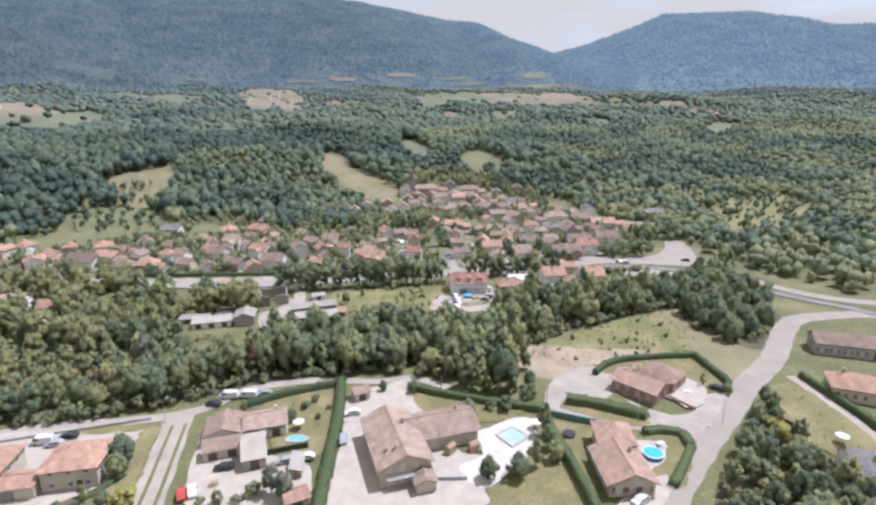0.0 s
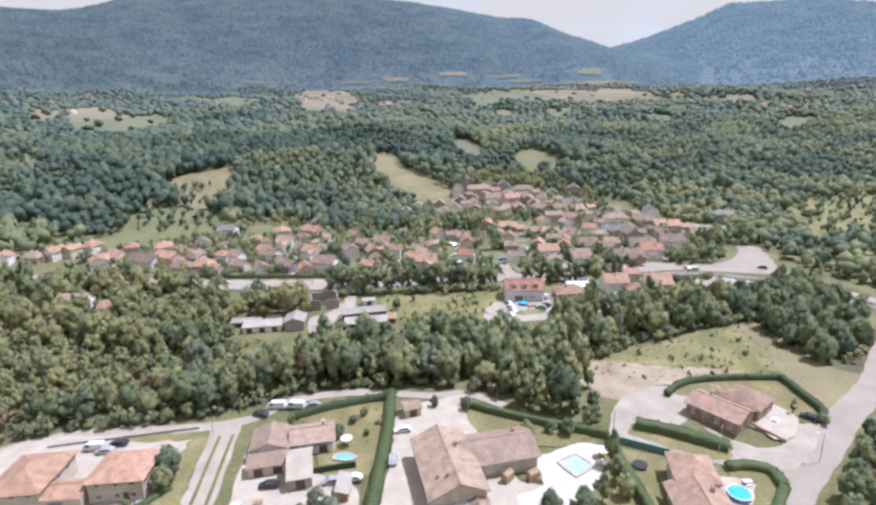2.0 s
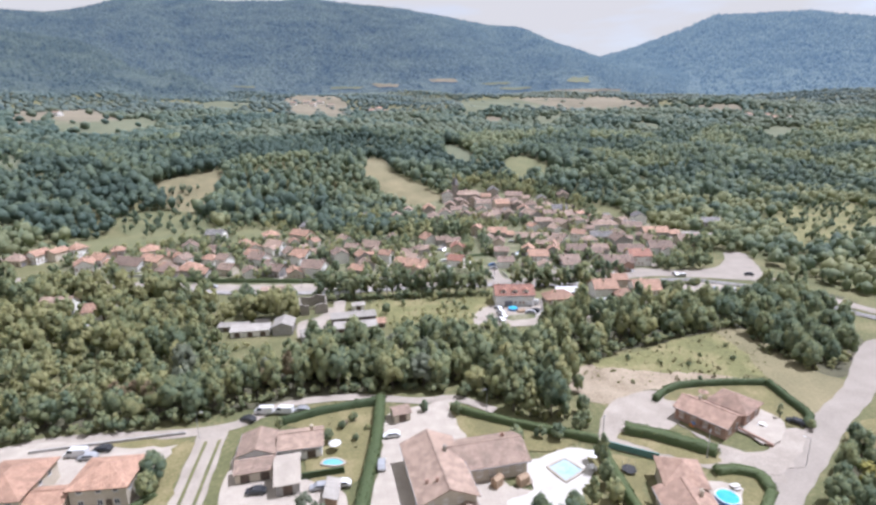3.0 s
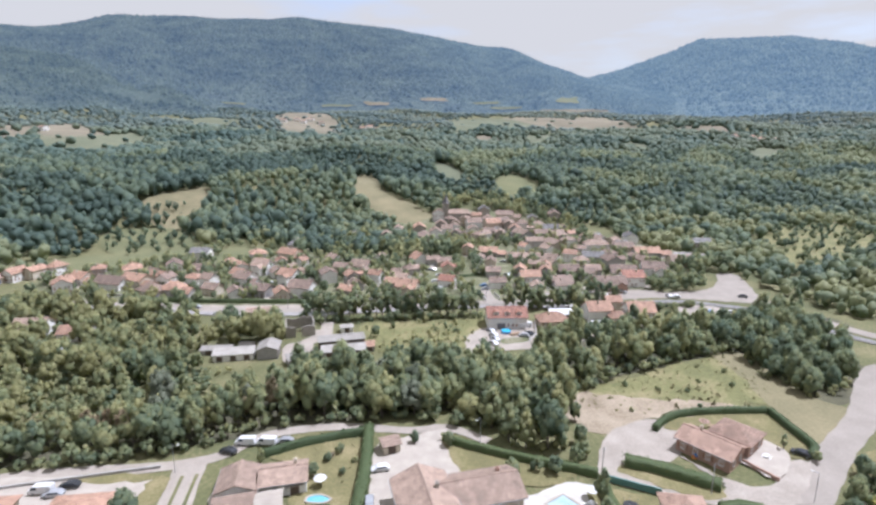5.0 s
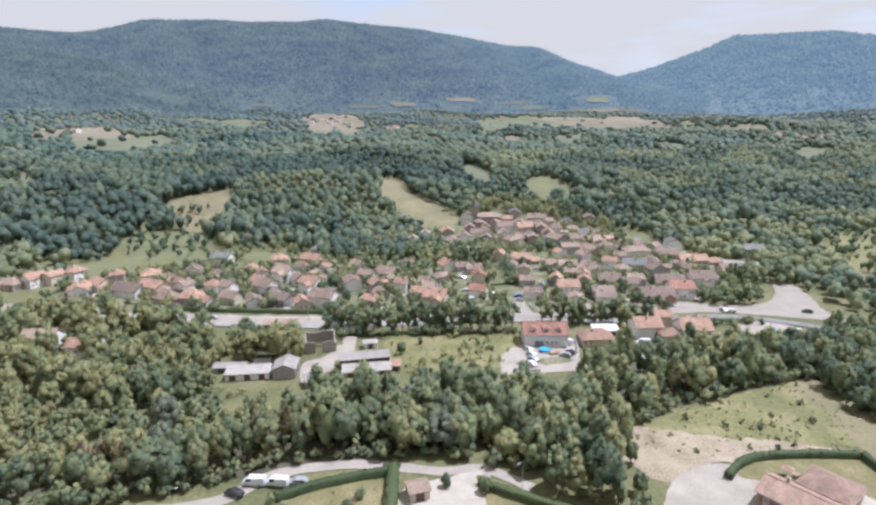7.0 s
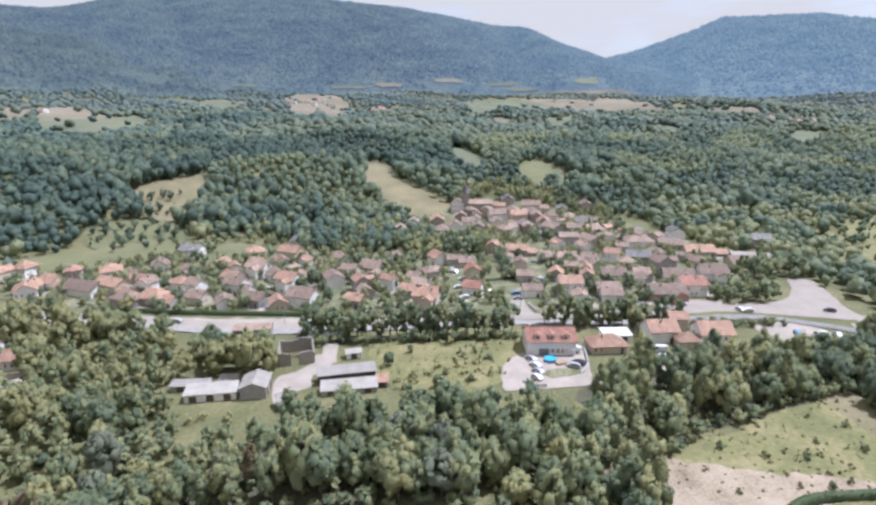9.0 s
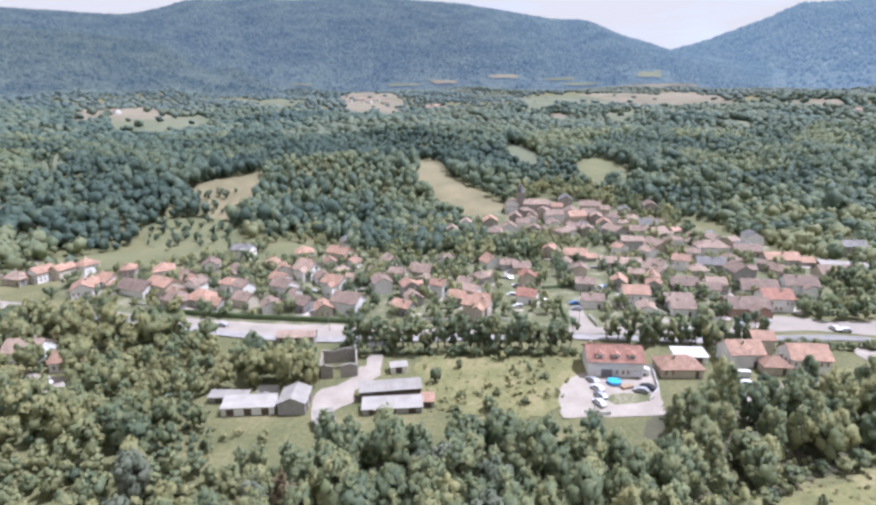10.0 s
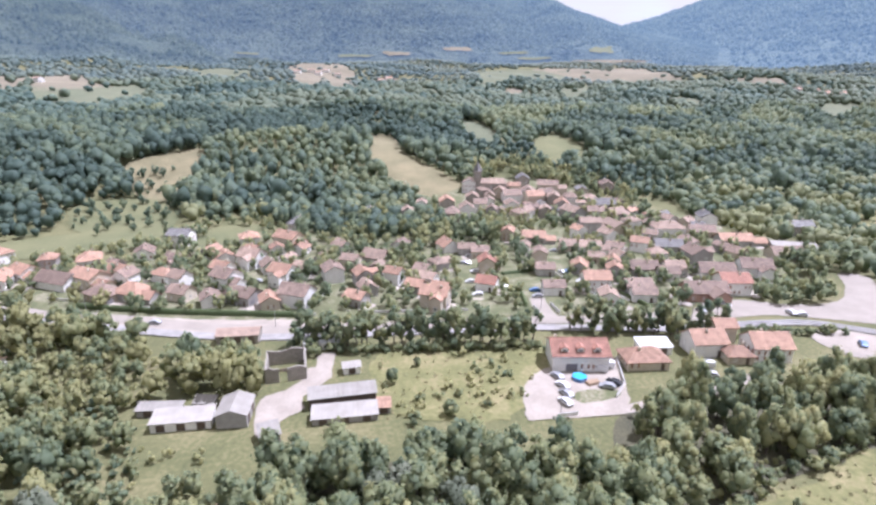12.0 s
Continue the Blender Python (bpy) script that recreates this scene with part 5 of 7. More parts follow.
house(112.5, 310.9, -14, 9.0, 7.8, 3.2, "weathered", "cream", "gable", 0)
house(122.3, 306.9, -19, 11.6, 8.7, 3.2, "weathered", "white", "gable", 1)
house(128.6, 289.2, 81, 10.5, 8.5, 3.0, "weathered", "white", "gable", 0)
house(101.1, 259.9, -12, 11.9, 9.0, 5.0, "orange", "white", "gable", 0)
house(99.7, 247.2, 71, 9.0, 7.5, 3.0, "weathered", "white", "gable", 0)

# --- village houses: old village
house(94.7, 433.5, 71, 12.1, 10.5, 6.2, "weathered", "white", "gable", 0)
house(112.4, 431.6, 8, 16.2, 10.5, 5.2, "weathered", "grey", "gable", 1)
house(136.2, 440.4, 75, 16.9, 10.5, 5.2, "grey", "stone", "gable", 1)
house(132.0, 417.5, 71, 14.0, 10.5, 5.2, "brown", "white", "gable", 0)
house(149.8, 426.3, -22, 16.6, 10.5, 5.6, "weathered", "cream", "gable", 1)
house(72.1, 402.8, 82, 13.9, 10.5, 5.2, "orange", "stone", "gable", 1)
house(70.1, 378.2, 74, 13.6, 10.5, 5.2, "brown", "stone", "hip", 0)
house(80.0, 383.3, 81, 12.2, 10.1, 6.2, "weathered", "white", "gable", 0)
house(94.4, 378.3, 70, 9.7, 7.5, 6.2, "brown", "grey", "gable", 0)
house(89.8, 407.0, 77, 11.2, 9.4, 6.2, "weathered", "stone", "gable", 1)
house(117.4, 409.8, -4, 13.5, 10.1, 5.6, "weathered", "white", "gable", 0)
house(111.2, 391.3, 82, 13.2, 9.6, 5.2, "weathered", "white", "gable", 0)
house(131.1, 404.3, 3, 13.5, 10.1, 6.2, "orange", "cream", "gable", 0)
house(108.3, 367.6, 104, 10.3, 7.5, 6.2, "weathered", "cream", "hip", 1)
house(143.3, 387.2, 68, 13.1, 10.5, 5.2, "orange", "grey", "gable", 1)
house(141.1, 366.2, 104, 15.9, 10.5, 6.2, "weathered", "grey", "gable", 0)
house(167.4, 397.2, 77, 11.9, 10.5, 5.2, "weathered", "white", "hip", 0)
house(170.3, 415.9, 72, 12.4, 8.8, 5.6, "grey", "cream", "gable", 0)
house(194.1, 425.2, 70, 17.4, 10.5, 5.2, "brown", "stone", "gable", 0)
house(170.0, 383.1, -7, 15.4, 10.5, 5.2, "grey", "grey", "gable", 0)
house(163.9, 358.0, 13, 12.5, 10.4, 5.6, "weathered", "grey", "gable", 1)
house(139.0, 340.4, -13, 13.2, 9.3, 6.2, "weathered", "grey", "gable", 1)
house(151.3, 335.3, 94, 16.5, 10.5, 5.2, "weathered", "cream", "gable", 1)
house(163.1, 338.4, 3, 10.2, 7.9, 6.2, "weathered", "white", "hip", 0)
house(55.2, 399.5, 79, 10.8, 7.9, 5.6, "weathered", "white", "gable", 0)
house(43.8, 382.2, 84, 9.0, 7.7, 6.2, "weathered", "grey", "gable", 1)
house(113.3, 421.3, 65, 11.9, 8.5, 5.2, "weathered", "cream", "gable", 0)
house(101.7, 422.5, 95, 11.0, 7.8, 5.2, "brown", "stone", "hip", 1)
house(142.5, 413.1, 11, 12.0, 9.9, 5.2, "brown", "stone", "gable", 1)
house(144.2, 402.8, 69, 11.7, 8.7, 5.6, "weathered", "stone", "gable", 0)
house(155.4, 401.2, 75, 11.0, 9.2, 5.6, "brown", "white", "hip", 0)
house(154.3, 363.6, -20, 10.7, 9.3, 6.2, "brown", "white", "gable", 1)
house(121.2, 383.4, -13, 10.1, 8.4, 5.2, "brown", "grey", "gable", 0)
house(127.3, 375.8, 74, 10.7, 7.7, 5.6, "weathered", "stone", "gable", 0)
house(91.2, 391.9, -17, 9.4, 7.5, 6.2, "brown", "white", "gable", 0)

# --- village houses: east side
house(176.0, 345.1, -17, 10.6, 8.6, 3.0, "brown", "cream", "gable", 0)
house(177.5, 326.2, -10, 18.6, 10.5, 5.0, "weathered", "white", "hip", 0)
house(175.9, 307.3, 75, 11.2, 10.0, 3.2, "brown", "white", "hip", 1)
house(195.4, 322.8, -16, 15.6, 10.5, 3.0, "brown", "cream", "gable", 0)
house(201.0, 304.6, -12, 19.0, 10.5, 3.0, "orange", "grey", "gable", 1)
house(161.1, 301.7, -17, 15.3, 10.5, 3.0, "grey", "grey", "gable", 0)
house(162.6, 282.7, 82, 13.1, 10.4, 5.0, "brown", "grey", "gable", 2)
house(144.9, 286.1, -9, 9.0, 7.5, 5.0, "weathered", "white", "hip", 0)
house(129.6, 272.6, -14, 13.2, 9.3, 3.2, "brown", "grey", "gable", 0)
house(136.4, 264.9, -13, 9.1, 7.5, 3.2, "brown", "white", "gable", 0)
house(115.7, 254.0, -8, 12.0, 10.3, 3.0, "brown", "grey", "gable", 0)
house(113.6, 246.2, -16, 10.2, 7.5, 3.0, "brown", "white", "gable", 0)
house(143.5, 271.5, -10, 9.5, 8.3, 3.2, "weathered", "grey", "gable", 2)
house(157.7, 263.5, -16, 16.4, 10.5, 3.0, "brown", "white", "gable", 2)
house(173.9, 260.4, -21, 14.1, 10.5, 5.0, "brown", "white", "gable", 2)
house(137.2, 243.5, -11, 18.3, 10.5, 3.2, "brown", "red-brown", "gable", 2)
house(152.2, 247.0, -12, 12.8, 10.5, 5.0, "red", "white", "gable", 0)
house(207.5, 278.4, -10, 19.0, 10.5, 3.0, "weathered", "cream", "gable", 0)
house(250.4, 316.0, -13, 15.2, 10.5, 5.0, "grey", "grey", "gable", 0)
house(215.3, 344.6, 70, 13.6, 10.3, 5.0, "grey", "white", "gable", 0)

# --- smaller houses standing close between the others
rng = random.Random(77)
for outline, count, old in (([(-128, 300), (-60, 274), (-12, 263), (40, 256), (62, 264), (48, 328), (-40, 334), (-112, 330)], 20, False), ([(70, 272), (160, 258), (195, 275), (192, 330), (90, 335)], 13, False),
                            ([(60, 376), (100, 380), (180, 350), (205, 330), (192, 385), (145, 430), (104, 426), (72, 408)], 20, True)):
    xs, ys = [p[0] for p in outline], [p[1] for p in outline]
    done = 0
    for _ in range(3000):
        x, y = round(rng.uniform(min(xs), max(xs)), 1), round(rng.uniform(min(ys), max(ys)), 1)
        w = rng.uniform(7.2, 10)
        if not inside(np.array([x]), np.array([y]), outline)[0] or any((x - p) ** 2 + (y - q) ** 2 < (r + w * (0.45 if old else 0.62)) ** 2 for p, q, r in TAKEN) or any((x - p) ** 2 + (y - q) ** 2 < (r + 3.5) ** 2 for p, q, r in LANES):
            continue
        house(x, y, rng.choice((-38, -30, 104, 64) if not old else (-12, -25, 75, 100, 30)), w, w * rng.uniform(0.75, 0.95), rng.choice((3.0, 3.2, 5.0)), rng.choice(("orange", "weathered", "weathered", "brown", "orange") if not old else ("weathered", "weathered", "brown", "grey", "orange")), rng.choice(("white", "white", "cream", "grey")))
        done += 1
        if done == count:
            break


# ---------------------------------------------------------------- church in the old village
church = base("church", 100, 431, -12, None, "small stone church with a slate spire in the old village", "church")
TAKEN.append((100, 431, 12))
bm = bmesh.new()
box(bm, 0, 0, 7, 5, 5, 15)
box(bm, 0, 0, 14.6, 5.5, 5.5, 0.4)
part("tower", bm, STONE_WALL, church)
bm = bmesh.new()
tube(bm, 0, 0, 14.8, 21.5, 3.4, 0.1, 4)
part("spire", bm, TILE_GREY, church, "grey slate spire")
block(church, 16, 9, 7, 0.6, STONE_WALL, True, 10, 0, 0, False)
gable_roof(church, 16, 9, 7, 0.6, 0.4, TILE_PINK, 10, 0)
for u in (5, 9, 13):
    window(church, u, -4.5, 3.6, 0.9, 2.6, 0)
for tn, vx, vy in ((0, 0, -2.52), (90, 2.52, 0)):
    window(church, vx, vy, 11.8, 1.0, 1.8, tn)


# ---------------------------------------------------------------- foliage
def unit(v):
    return v / np.maximum(np.linalg.norm(v, axis=-1, keepdims=True), 1e-9)


def ico(level):
    bm = bmesh.new()
    bmesh.ops.create_icosphere(bm, subdivisions=level, radius=1)
    v = np.array([x.co for x in bm.verts])
    f = np.array([[x.index for x in t.verts] for t in bm.faces])
    bm.free()
    return v, f


def leaf_cards(rng, pos, nrm, size, tint):
    """Small folded leaf sprays at pos, facing nrm."""
    n = len(pos)
    t = unit(np.cross(nrm, rng.normal(size=(n, 3))))
    b = np.cross(nrm, t)
    s = size * rng.uniform(0.6, 1.35, (n, 1))
    a = s * rng.uniform(0.55, 1.0, (n, 1))
    v = np.stack([pos - t * s - nrm * s * 0.25, pos - b * a, pos + t * s - nrm * s * 0.25, pos + b * a], 1)
    i = np.arange(n)[:, None] * 4
    f = np.concatenate([i + [0, 1, 3], i + [1, 2, 3]])
    return v.reshape(-1, 3), f, np.repeat(tint, 4)


ICO_V, ICO_F = ico(1)


def crown_arrays(seed, clumps, cards, rx, rz, zc, size, tall=1.0):
    """A crown of many leaf clumps: a lumpy core for each, with loose sprays all over them."""
    rng = np.random.default_rng(seed)
    d = unit(rng.normal(size=(clumps, 3)))
    rad = rng.uniform(0.35, 0.95, (clumps, 1)) ** 0.6
    c = d * rad * [rx * 0.74, rx * 0.74, rz * 0.8] + [0, 0, zc]
    taper = 1 - tall * 0.45 * np.clip((c[:, 2:3] - zc) / rz, 0, 1)
    c[:, :2] *= taper
    cr = rx * rng.uniform(0.22, 0.42, clumps) * taper[:, 0]
    ct = rng.uniform(0.3, 0.82, clumps)
    mid = np.array([0, 0, zc - 0.25 * rz])
    # cores
    cv = (ICO_V[None] * (1 + rng.normal(0, 0.13, (clumps, len(ICO_V), 1)))) * (cr[:, None, None] * [0.74, 0.74, 0.94]) + c[:, None]
    cn = unit(0.6 * ICO_V[None] + 0.55 * unit((cv - mid) / [rx, rx, rz]) + [0, 0, 0.12])
    cf = (ICO_F[None] + (np.arange(clumps) * len(ICO_V))[:, None, None]).reshape(-1, 3)
    tc = np.repeat(ct - 0.04, len(ICO_V)) + rng.normal(0, 0.05, clumps * len(ICO_V))
    # sprays
    k = rng.integers(0, clumps, cards)
    dirs = unit(rng.normal(size=(cards, 3)) + [0, 0, 0.3])
    pos = c[k] + dirs * [0.92, 0.92, 1.2] * (cr[k] * rng.uniform(0.6, 1.25, cards))[:, None]
    nrm = unit(dirs + [0, 0, 0.3] + 0.4 * rng.normal(size=(cards, 3)))
    v, f, t = leaf_cards(rng, pos, nrm, size, ct[k] + rng.normal(0, 0.15, cards))
    soft = unit(0.55 * dirs + 0.5 * unit((pos - mid) / [rx, rx, rz]) + 0.42 * rng.normal(size=(cards, 3)) + [0, 0, 0.12])
    return (np.concatenate([cv.reshape(-1, 3), v]), np.concatenate([cf, f + cv.shape[0] * cv.shape[1]]), np.clip(np.concatenate([tc, t]), 0, 1),
            np.concatenate([cn.reshape(-1, 3), np.repeat(soft, 4, axis=0)]))


def crown_mesh(name, seed, clumps, cards, rx, rz, zc, size, mat, tall=1.0):
    v, f, t, n = crown_arrays(seed, clumps, cards, rx, rz, zc, size, tall)
    return numpy_mesh(name, v, f, t, mat, True, n)


def trunk_mesh(seed, h, r, lean=0.4, limbs=4):
    rng = random.Random(seed)
    bm = bmesh.new()
    x = y = 0.0
    z, rr = -0.3, r
    for k in range(3):
        dx, dy = rng.uniform(-lean, lean), rng.uniform(-lean, lean)
        tube(bm, x, y, z, z + h / 3, rr, rr * 0.72, 7, (dx, dy))
        x, y, z, rr = x + dx, y + dy, z + h / 3 - 0.02, rr * 0.72
        if k:
            for _ in range(limbs // 2):
                a = rng.uniform(0, 6.28)
                tube(bm, x, y, z - 0.4, z + h * 0.26, rr * 0.55, rr * 0.16, 5, (math.cos(a) * h * 0.2, math.sin(a) * h * 0.2))
    me = bpy.data.meshes.new("trunk")
    bm.to_mesh(me)
    bm.free()
    me.materials.append(BARK)
    return me


def tree_kind(seed, h, rx, cards, size, mat, clumps=30, tall=1.0, bare=0.22):
    """Crown and trunk meshes of one tree of height h."""
    rz = h * (1 - bare) / 2
    return crown_mesh("crown", seed, clumps, cards, rx, rz, h * bare + rz, size, mat, tall), trunk_mesh(seed, h * 0.62, 0.05 + h * 0.016)


BIG = [tree_kind(11, 13, 4.0, 820, 0.29, LEAF, 40, 1.1, 0.08), tree_kind(12, 15, 3.5, 820, 0.29, LEAF, 42, 1.3, 0.08), tree_kind(13, 11.5, 4.3, 820, 0.3, LEAF, 38, 0.8, 0.05),
       tree_kind(14, 13.5, 3.1, 760, 0.28, LEAF, 38, 1.4, 0.07), tree_kind(15, 10.5, 3.8, 760, 0.29, LEAF, 36, 0.9, 0.04), tree_kind(18, 12.5, 4.4, 860, 0.3, LEAF, 42, 0.6, 0.06)]
BIG_LIGHT = [tree_kind(43, 11.5, 4.2, 820, 0.3, LEAF_LIGHT, 40, 0.8, 0.05), tree_kind(44, 13, 3.7, 820, 0.29, LEAF_LIGHT, 40, 1.1, 0.07), tree_kind(45, 10, 4.4, 820, 0.31, LEAF_LIGHT, 38, 0.5, 0.04)]
ROUND = [tree_kind(16, 11, 4.6, 900, 0.31, LEAF, 42, 0.5, 0.05), tree_kind(17, 9.5, 4.3, 860, 0.31, LEAF, 40, 0.4, 0.04)]
SILVER = [tree_kind(21, 11, 3.8, 480, 0.36, LEAF_SILVER, 28, 0.8, 0.08), tree_kind(22, 9.5, 3.5, 440, 0.36, LEAF_SILVER, 26, 0.8, 0.08)]
DRY = [tree_kind(23, 9, 3.4, 420, 0.36, LEAF_DRY, 24, 0.8, 0.1)]
GOLD = [tree_kind(24, 4.2, 2.3, 300, 0.26, LEAF_GOLD, 16, 0.4, 0.05)]
GARDEN = [tree_kind(31, 7.0, 2.8, 150, 0.42, LEAF, 13, 0.8, 0.12), tree_kind(32, 8.5, 2.6, 150, 0.42, LEAF, 13, 1.2, 0.12), tree_kind(33, 5.2, 2.4, 130, 0.4, LEAF, 12, 0.7, 0.1)]
POPLAR = [tree_kind(41, 11.5, 2.6, 260, 0.36, LEAF, 20, 0.9, 0.1), tree_kind(42, 10, 2.9, 260, 0.36, LEAF, 20, 0.8, 0.08)]
SHRUB = [tree_kind(51, 2.6, 1.7, 130, 0.26, LEAF, 12, 0.4, 0.02), tree_kind(52, 3.4, 2.1, 150, 0.28, LEAF, 13, 0.5, 0.03)]
CONE = [tree_kind(61, 5.0, 0.75, 160, 0.2, LEAF, 14, 1.6, 0.03)]


def tree(x, y, kinds, scale, rng, label, category="tree", group="", name="tree"):
    crown, trunk = rng.choice(kinds)
    ob = base(name, x, y, rng.uniform(0, 360), None, label, category, group)
    s = scale * rng.uniform(0.88, 1.12)
    ob.scale = (s, s, scale * rng.uniform(0.85, 1.18))
    shared("trunk", trunk, ob, Matrix())
    shared("crown", crown, ob, Matrix())
    return ob


def scatter(outline, gap, rng, clear=2.0, avoid=True):
    """Uneven planting inside an outline, clear of buildings and open land."""
    xs, ys = [p[0] for p in outline], [p[1] for p in outline]
    got = []
    near_lanes = [q for q in LANES if min(xs) - 6 < q[0] < max(xs) + 6 and min(ys) - 6 < q[1] < max(ys) + 6]
    ny = int((max(ys) - min(ys)) / gap) + 1
    nx = int((max(xs) - min(xs)) / gap) + 1
    for j in range(ny):
        for i in range(nx):
            x = min(xs) + (i + 0.5 * (j % 2) + rng.uniform(-0.38, 0.38)) * gap
            y = min(ys) + (j + rng.uniform(-0.38, 0.38)) * gap
            if not inside(np.array([x]), np.array([y]), outline)[0]:
                continue
            if any((x - a) ** 2 + (y - b) ** 2 < (r + clear) ** 2 for a, b, r in TAKEN):
                continue
            if any((x - a) ** 2 + (y - b) ** 2 < r * r for a, b, r in near_lanes):
                continue
            if avoid and any(inside(np.array([x]), np.array([y]), o)[0] for o in OPEN):
                continue
            got.append((x, y))
    return got


rng = random.Random(8)
BELT = [(-150, 131), (-120, 134), (-81, 141.5), (-57, 140.5), (-36, 141), (-26, 147), (-5, 146.5), (8, 144), (20, 141), (33, 132.5), (37, 124), (48, 116.5), (56, 121), (58, 138), (63, 148), (60, 158), (52, 164), (35, 170), (10, 172), (-3, 175),
        (-16, 171), (-37, 173), (-57, 172), (-77, 180), (-150, 184)]
BACK, SCRUB = [], []
for x, y in scatter(BELT, 5.5, rng):
    u = rng.random()
    if x < -22 and y > np.interp(x, (-60, -22), (148, 154)) + 2 * math.sin(x / 7):
        SCRUB.append((x, y))
    elif y > 164 or x < -110:
        BACK.append((x, y))
    elif u < 0.05 and x < 20:
        tree(x, y, SILVER, 1.15, rng, "silvery willow tree in the belt of woodland", group="belt of trees")
    elif u < 0.075 and x < -20:
        tree(x, y, DRY, 1.0, rng, "dry brownish tree in the belt of woodland", group="belt of trees")
    else:
        light = rng.random() < (0.55 if x > 18 else 0.22)
        tree(x, y, BIG_LIGHT if light else BIG, rng.uniform(0.8, 1.28) * (0.9 if light or x < -30 else 1), rng, "yellow-green leafy tree in the belt of woodland" if light else "leafy green deciduous tree in the belt of woodland", group="belt of trees")
for k in range(46):
    u = k / 45
    x = -120 + 178 * u + rng.uniform(-1.5, 1.5)
    y = np.interp(x, (-120, -81, -57, -36, -26, -5, 8, 20, 34, 60), (133, 140, 139, 139.5, 146, 145.5, 142.5, 139.5, 132, 136)) + rng.uniform(0.2, 2)
    if not any((x - a) ** 2 + (y - b) ** 2 < r * r for a, b, r in TAKEN):
        tree(x, y, SHRUB, rng.uniform(0.8, 1.5), rng, "leafy bush at the edge of the woodland", "bush", "woodland-edge bushes", "bush")
for outline, gap in (([(56, 147), (73, 148), (83, 155), (111, 159), (136, 164), (152, 164), (196, 168), (196, 184), (150, 184), (118, 183), (90, 182), (68, 179), (60, 166)], 6.4),
                     ([(131, 140), (134, 124), (148, 126), (160, 134), (172, 147), (164, 161), (150, 170), (138, 156)], 6.0),
                     ([(72, 70), (90, 81), (113, 96), (108, 82), (103, 73), (112, 52), (104, 42), (66, 44), (58, 56)], 5.2)):
    for x, y in scatter(outline, gap, rng, 1.0, False):
        tree(x, y, ROUND if x > 125 and y < 175 or y < 100 and rng.random() < 0.35 else BIG_LIGHT if rng.random() < (0.35 if y > 100 else 0.6) else BIG, rng.uniform(0.75, 1.2) * (1 if y > 100 else 0.62), rng, "leafy green deciduous tree at the edge of a field", group="field-edge trees")
for k in range(34):
    u = k / 33
    x = 58 + 136 * u + rng.uniform(-1.5, 1.5)
    y = np.interp(x, (58, 73, 83, 111, 136, 152, 196), (144.5, 147, 153, 157.5, 162.5, 163, 167)) + rng.uniform(-1.5, 1.2)
    tree(x, y, SHRUB, rng.uniform(0.9, 1.7), rng, "leafy bush at the edge of the waste ground", "bush", "woodland-edge bushes", "bush")
for x, y in ((-66, 153), (-62, 155.5), (-58, 152.5)):
    tree(x, y, DRY, 0.75, rng, "dry brownish tree in the belt of woodland", group="belt of trees")
tree(-51.1, 162.9, SILVER, 1.15, rng, "silvery willow tree at the front of the belt", group="belt of trees")
tree(-26.5, 155.8, SILVER, 1.15, rng, "silvery willow tree at the front of the belt", group="belt of trees")
tree(-48.5, 151.2, SILVER, 1.15, rng, "silvery willow tree at the front of the belt", group="belt of trees")
# tall thin trees and bushes beside the railway
for k in range(34):
    u = k / 33
    tree(-12 + 72 * u + rng.uniform(-1, 1), 231 - 11 * u + rng.uniform(-1.5, 2), POPLAR if k % 3 else GARDEN, rng.uniform(1.05, 1.5), rng, "thin tall tree in the row along the railway", group="railway trees")
for k in range(20):
    u = k / 19
    tree(76 + 46 * u + rng.uniform(-1, 1), 226 - 12 * u + rng.uniform(-2, 2), GARDEN, rng.uniform(1.15, 1.7), rng, "bushy tree in the row along the railway", group="railway trees")
for k in range(30):
    u = k / 29
    tree(-14 + 76 * u + rng.uniform(-1, 1), 227.5 - 11 * u + rng.uniform(-1.5, 1.5), SHRUB, rng.uniform(0.9, 1.5), rng, "thick bush below the railway trees", "bush", "railway bushes", "bush")
for k in range(26):
    u = k / 25
    tree(106 + 56 * u + rng.uniform(-1, 1), 213.5 - 6 * u + rng.uniform(-1.5, 1.5), SHRUB, rng.uniform(0.8, 1.4), rng, "scrubby bush beside the railway", "bush", "railway bushes", "bush")
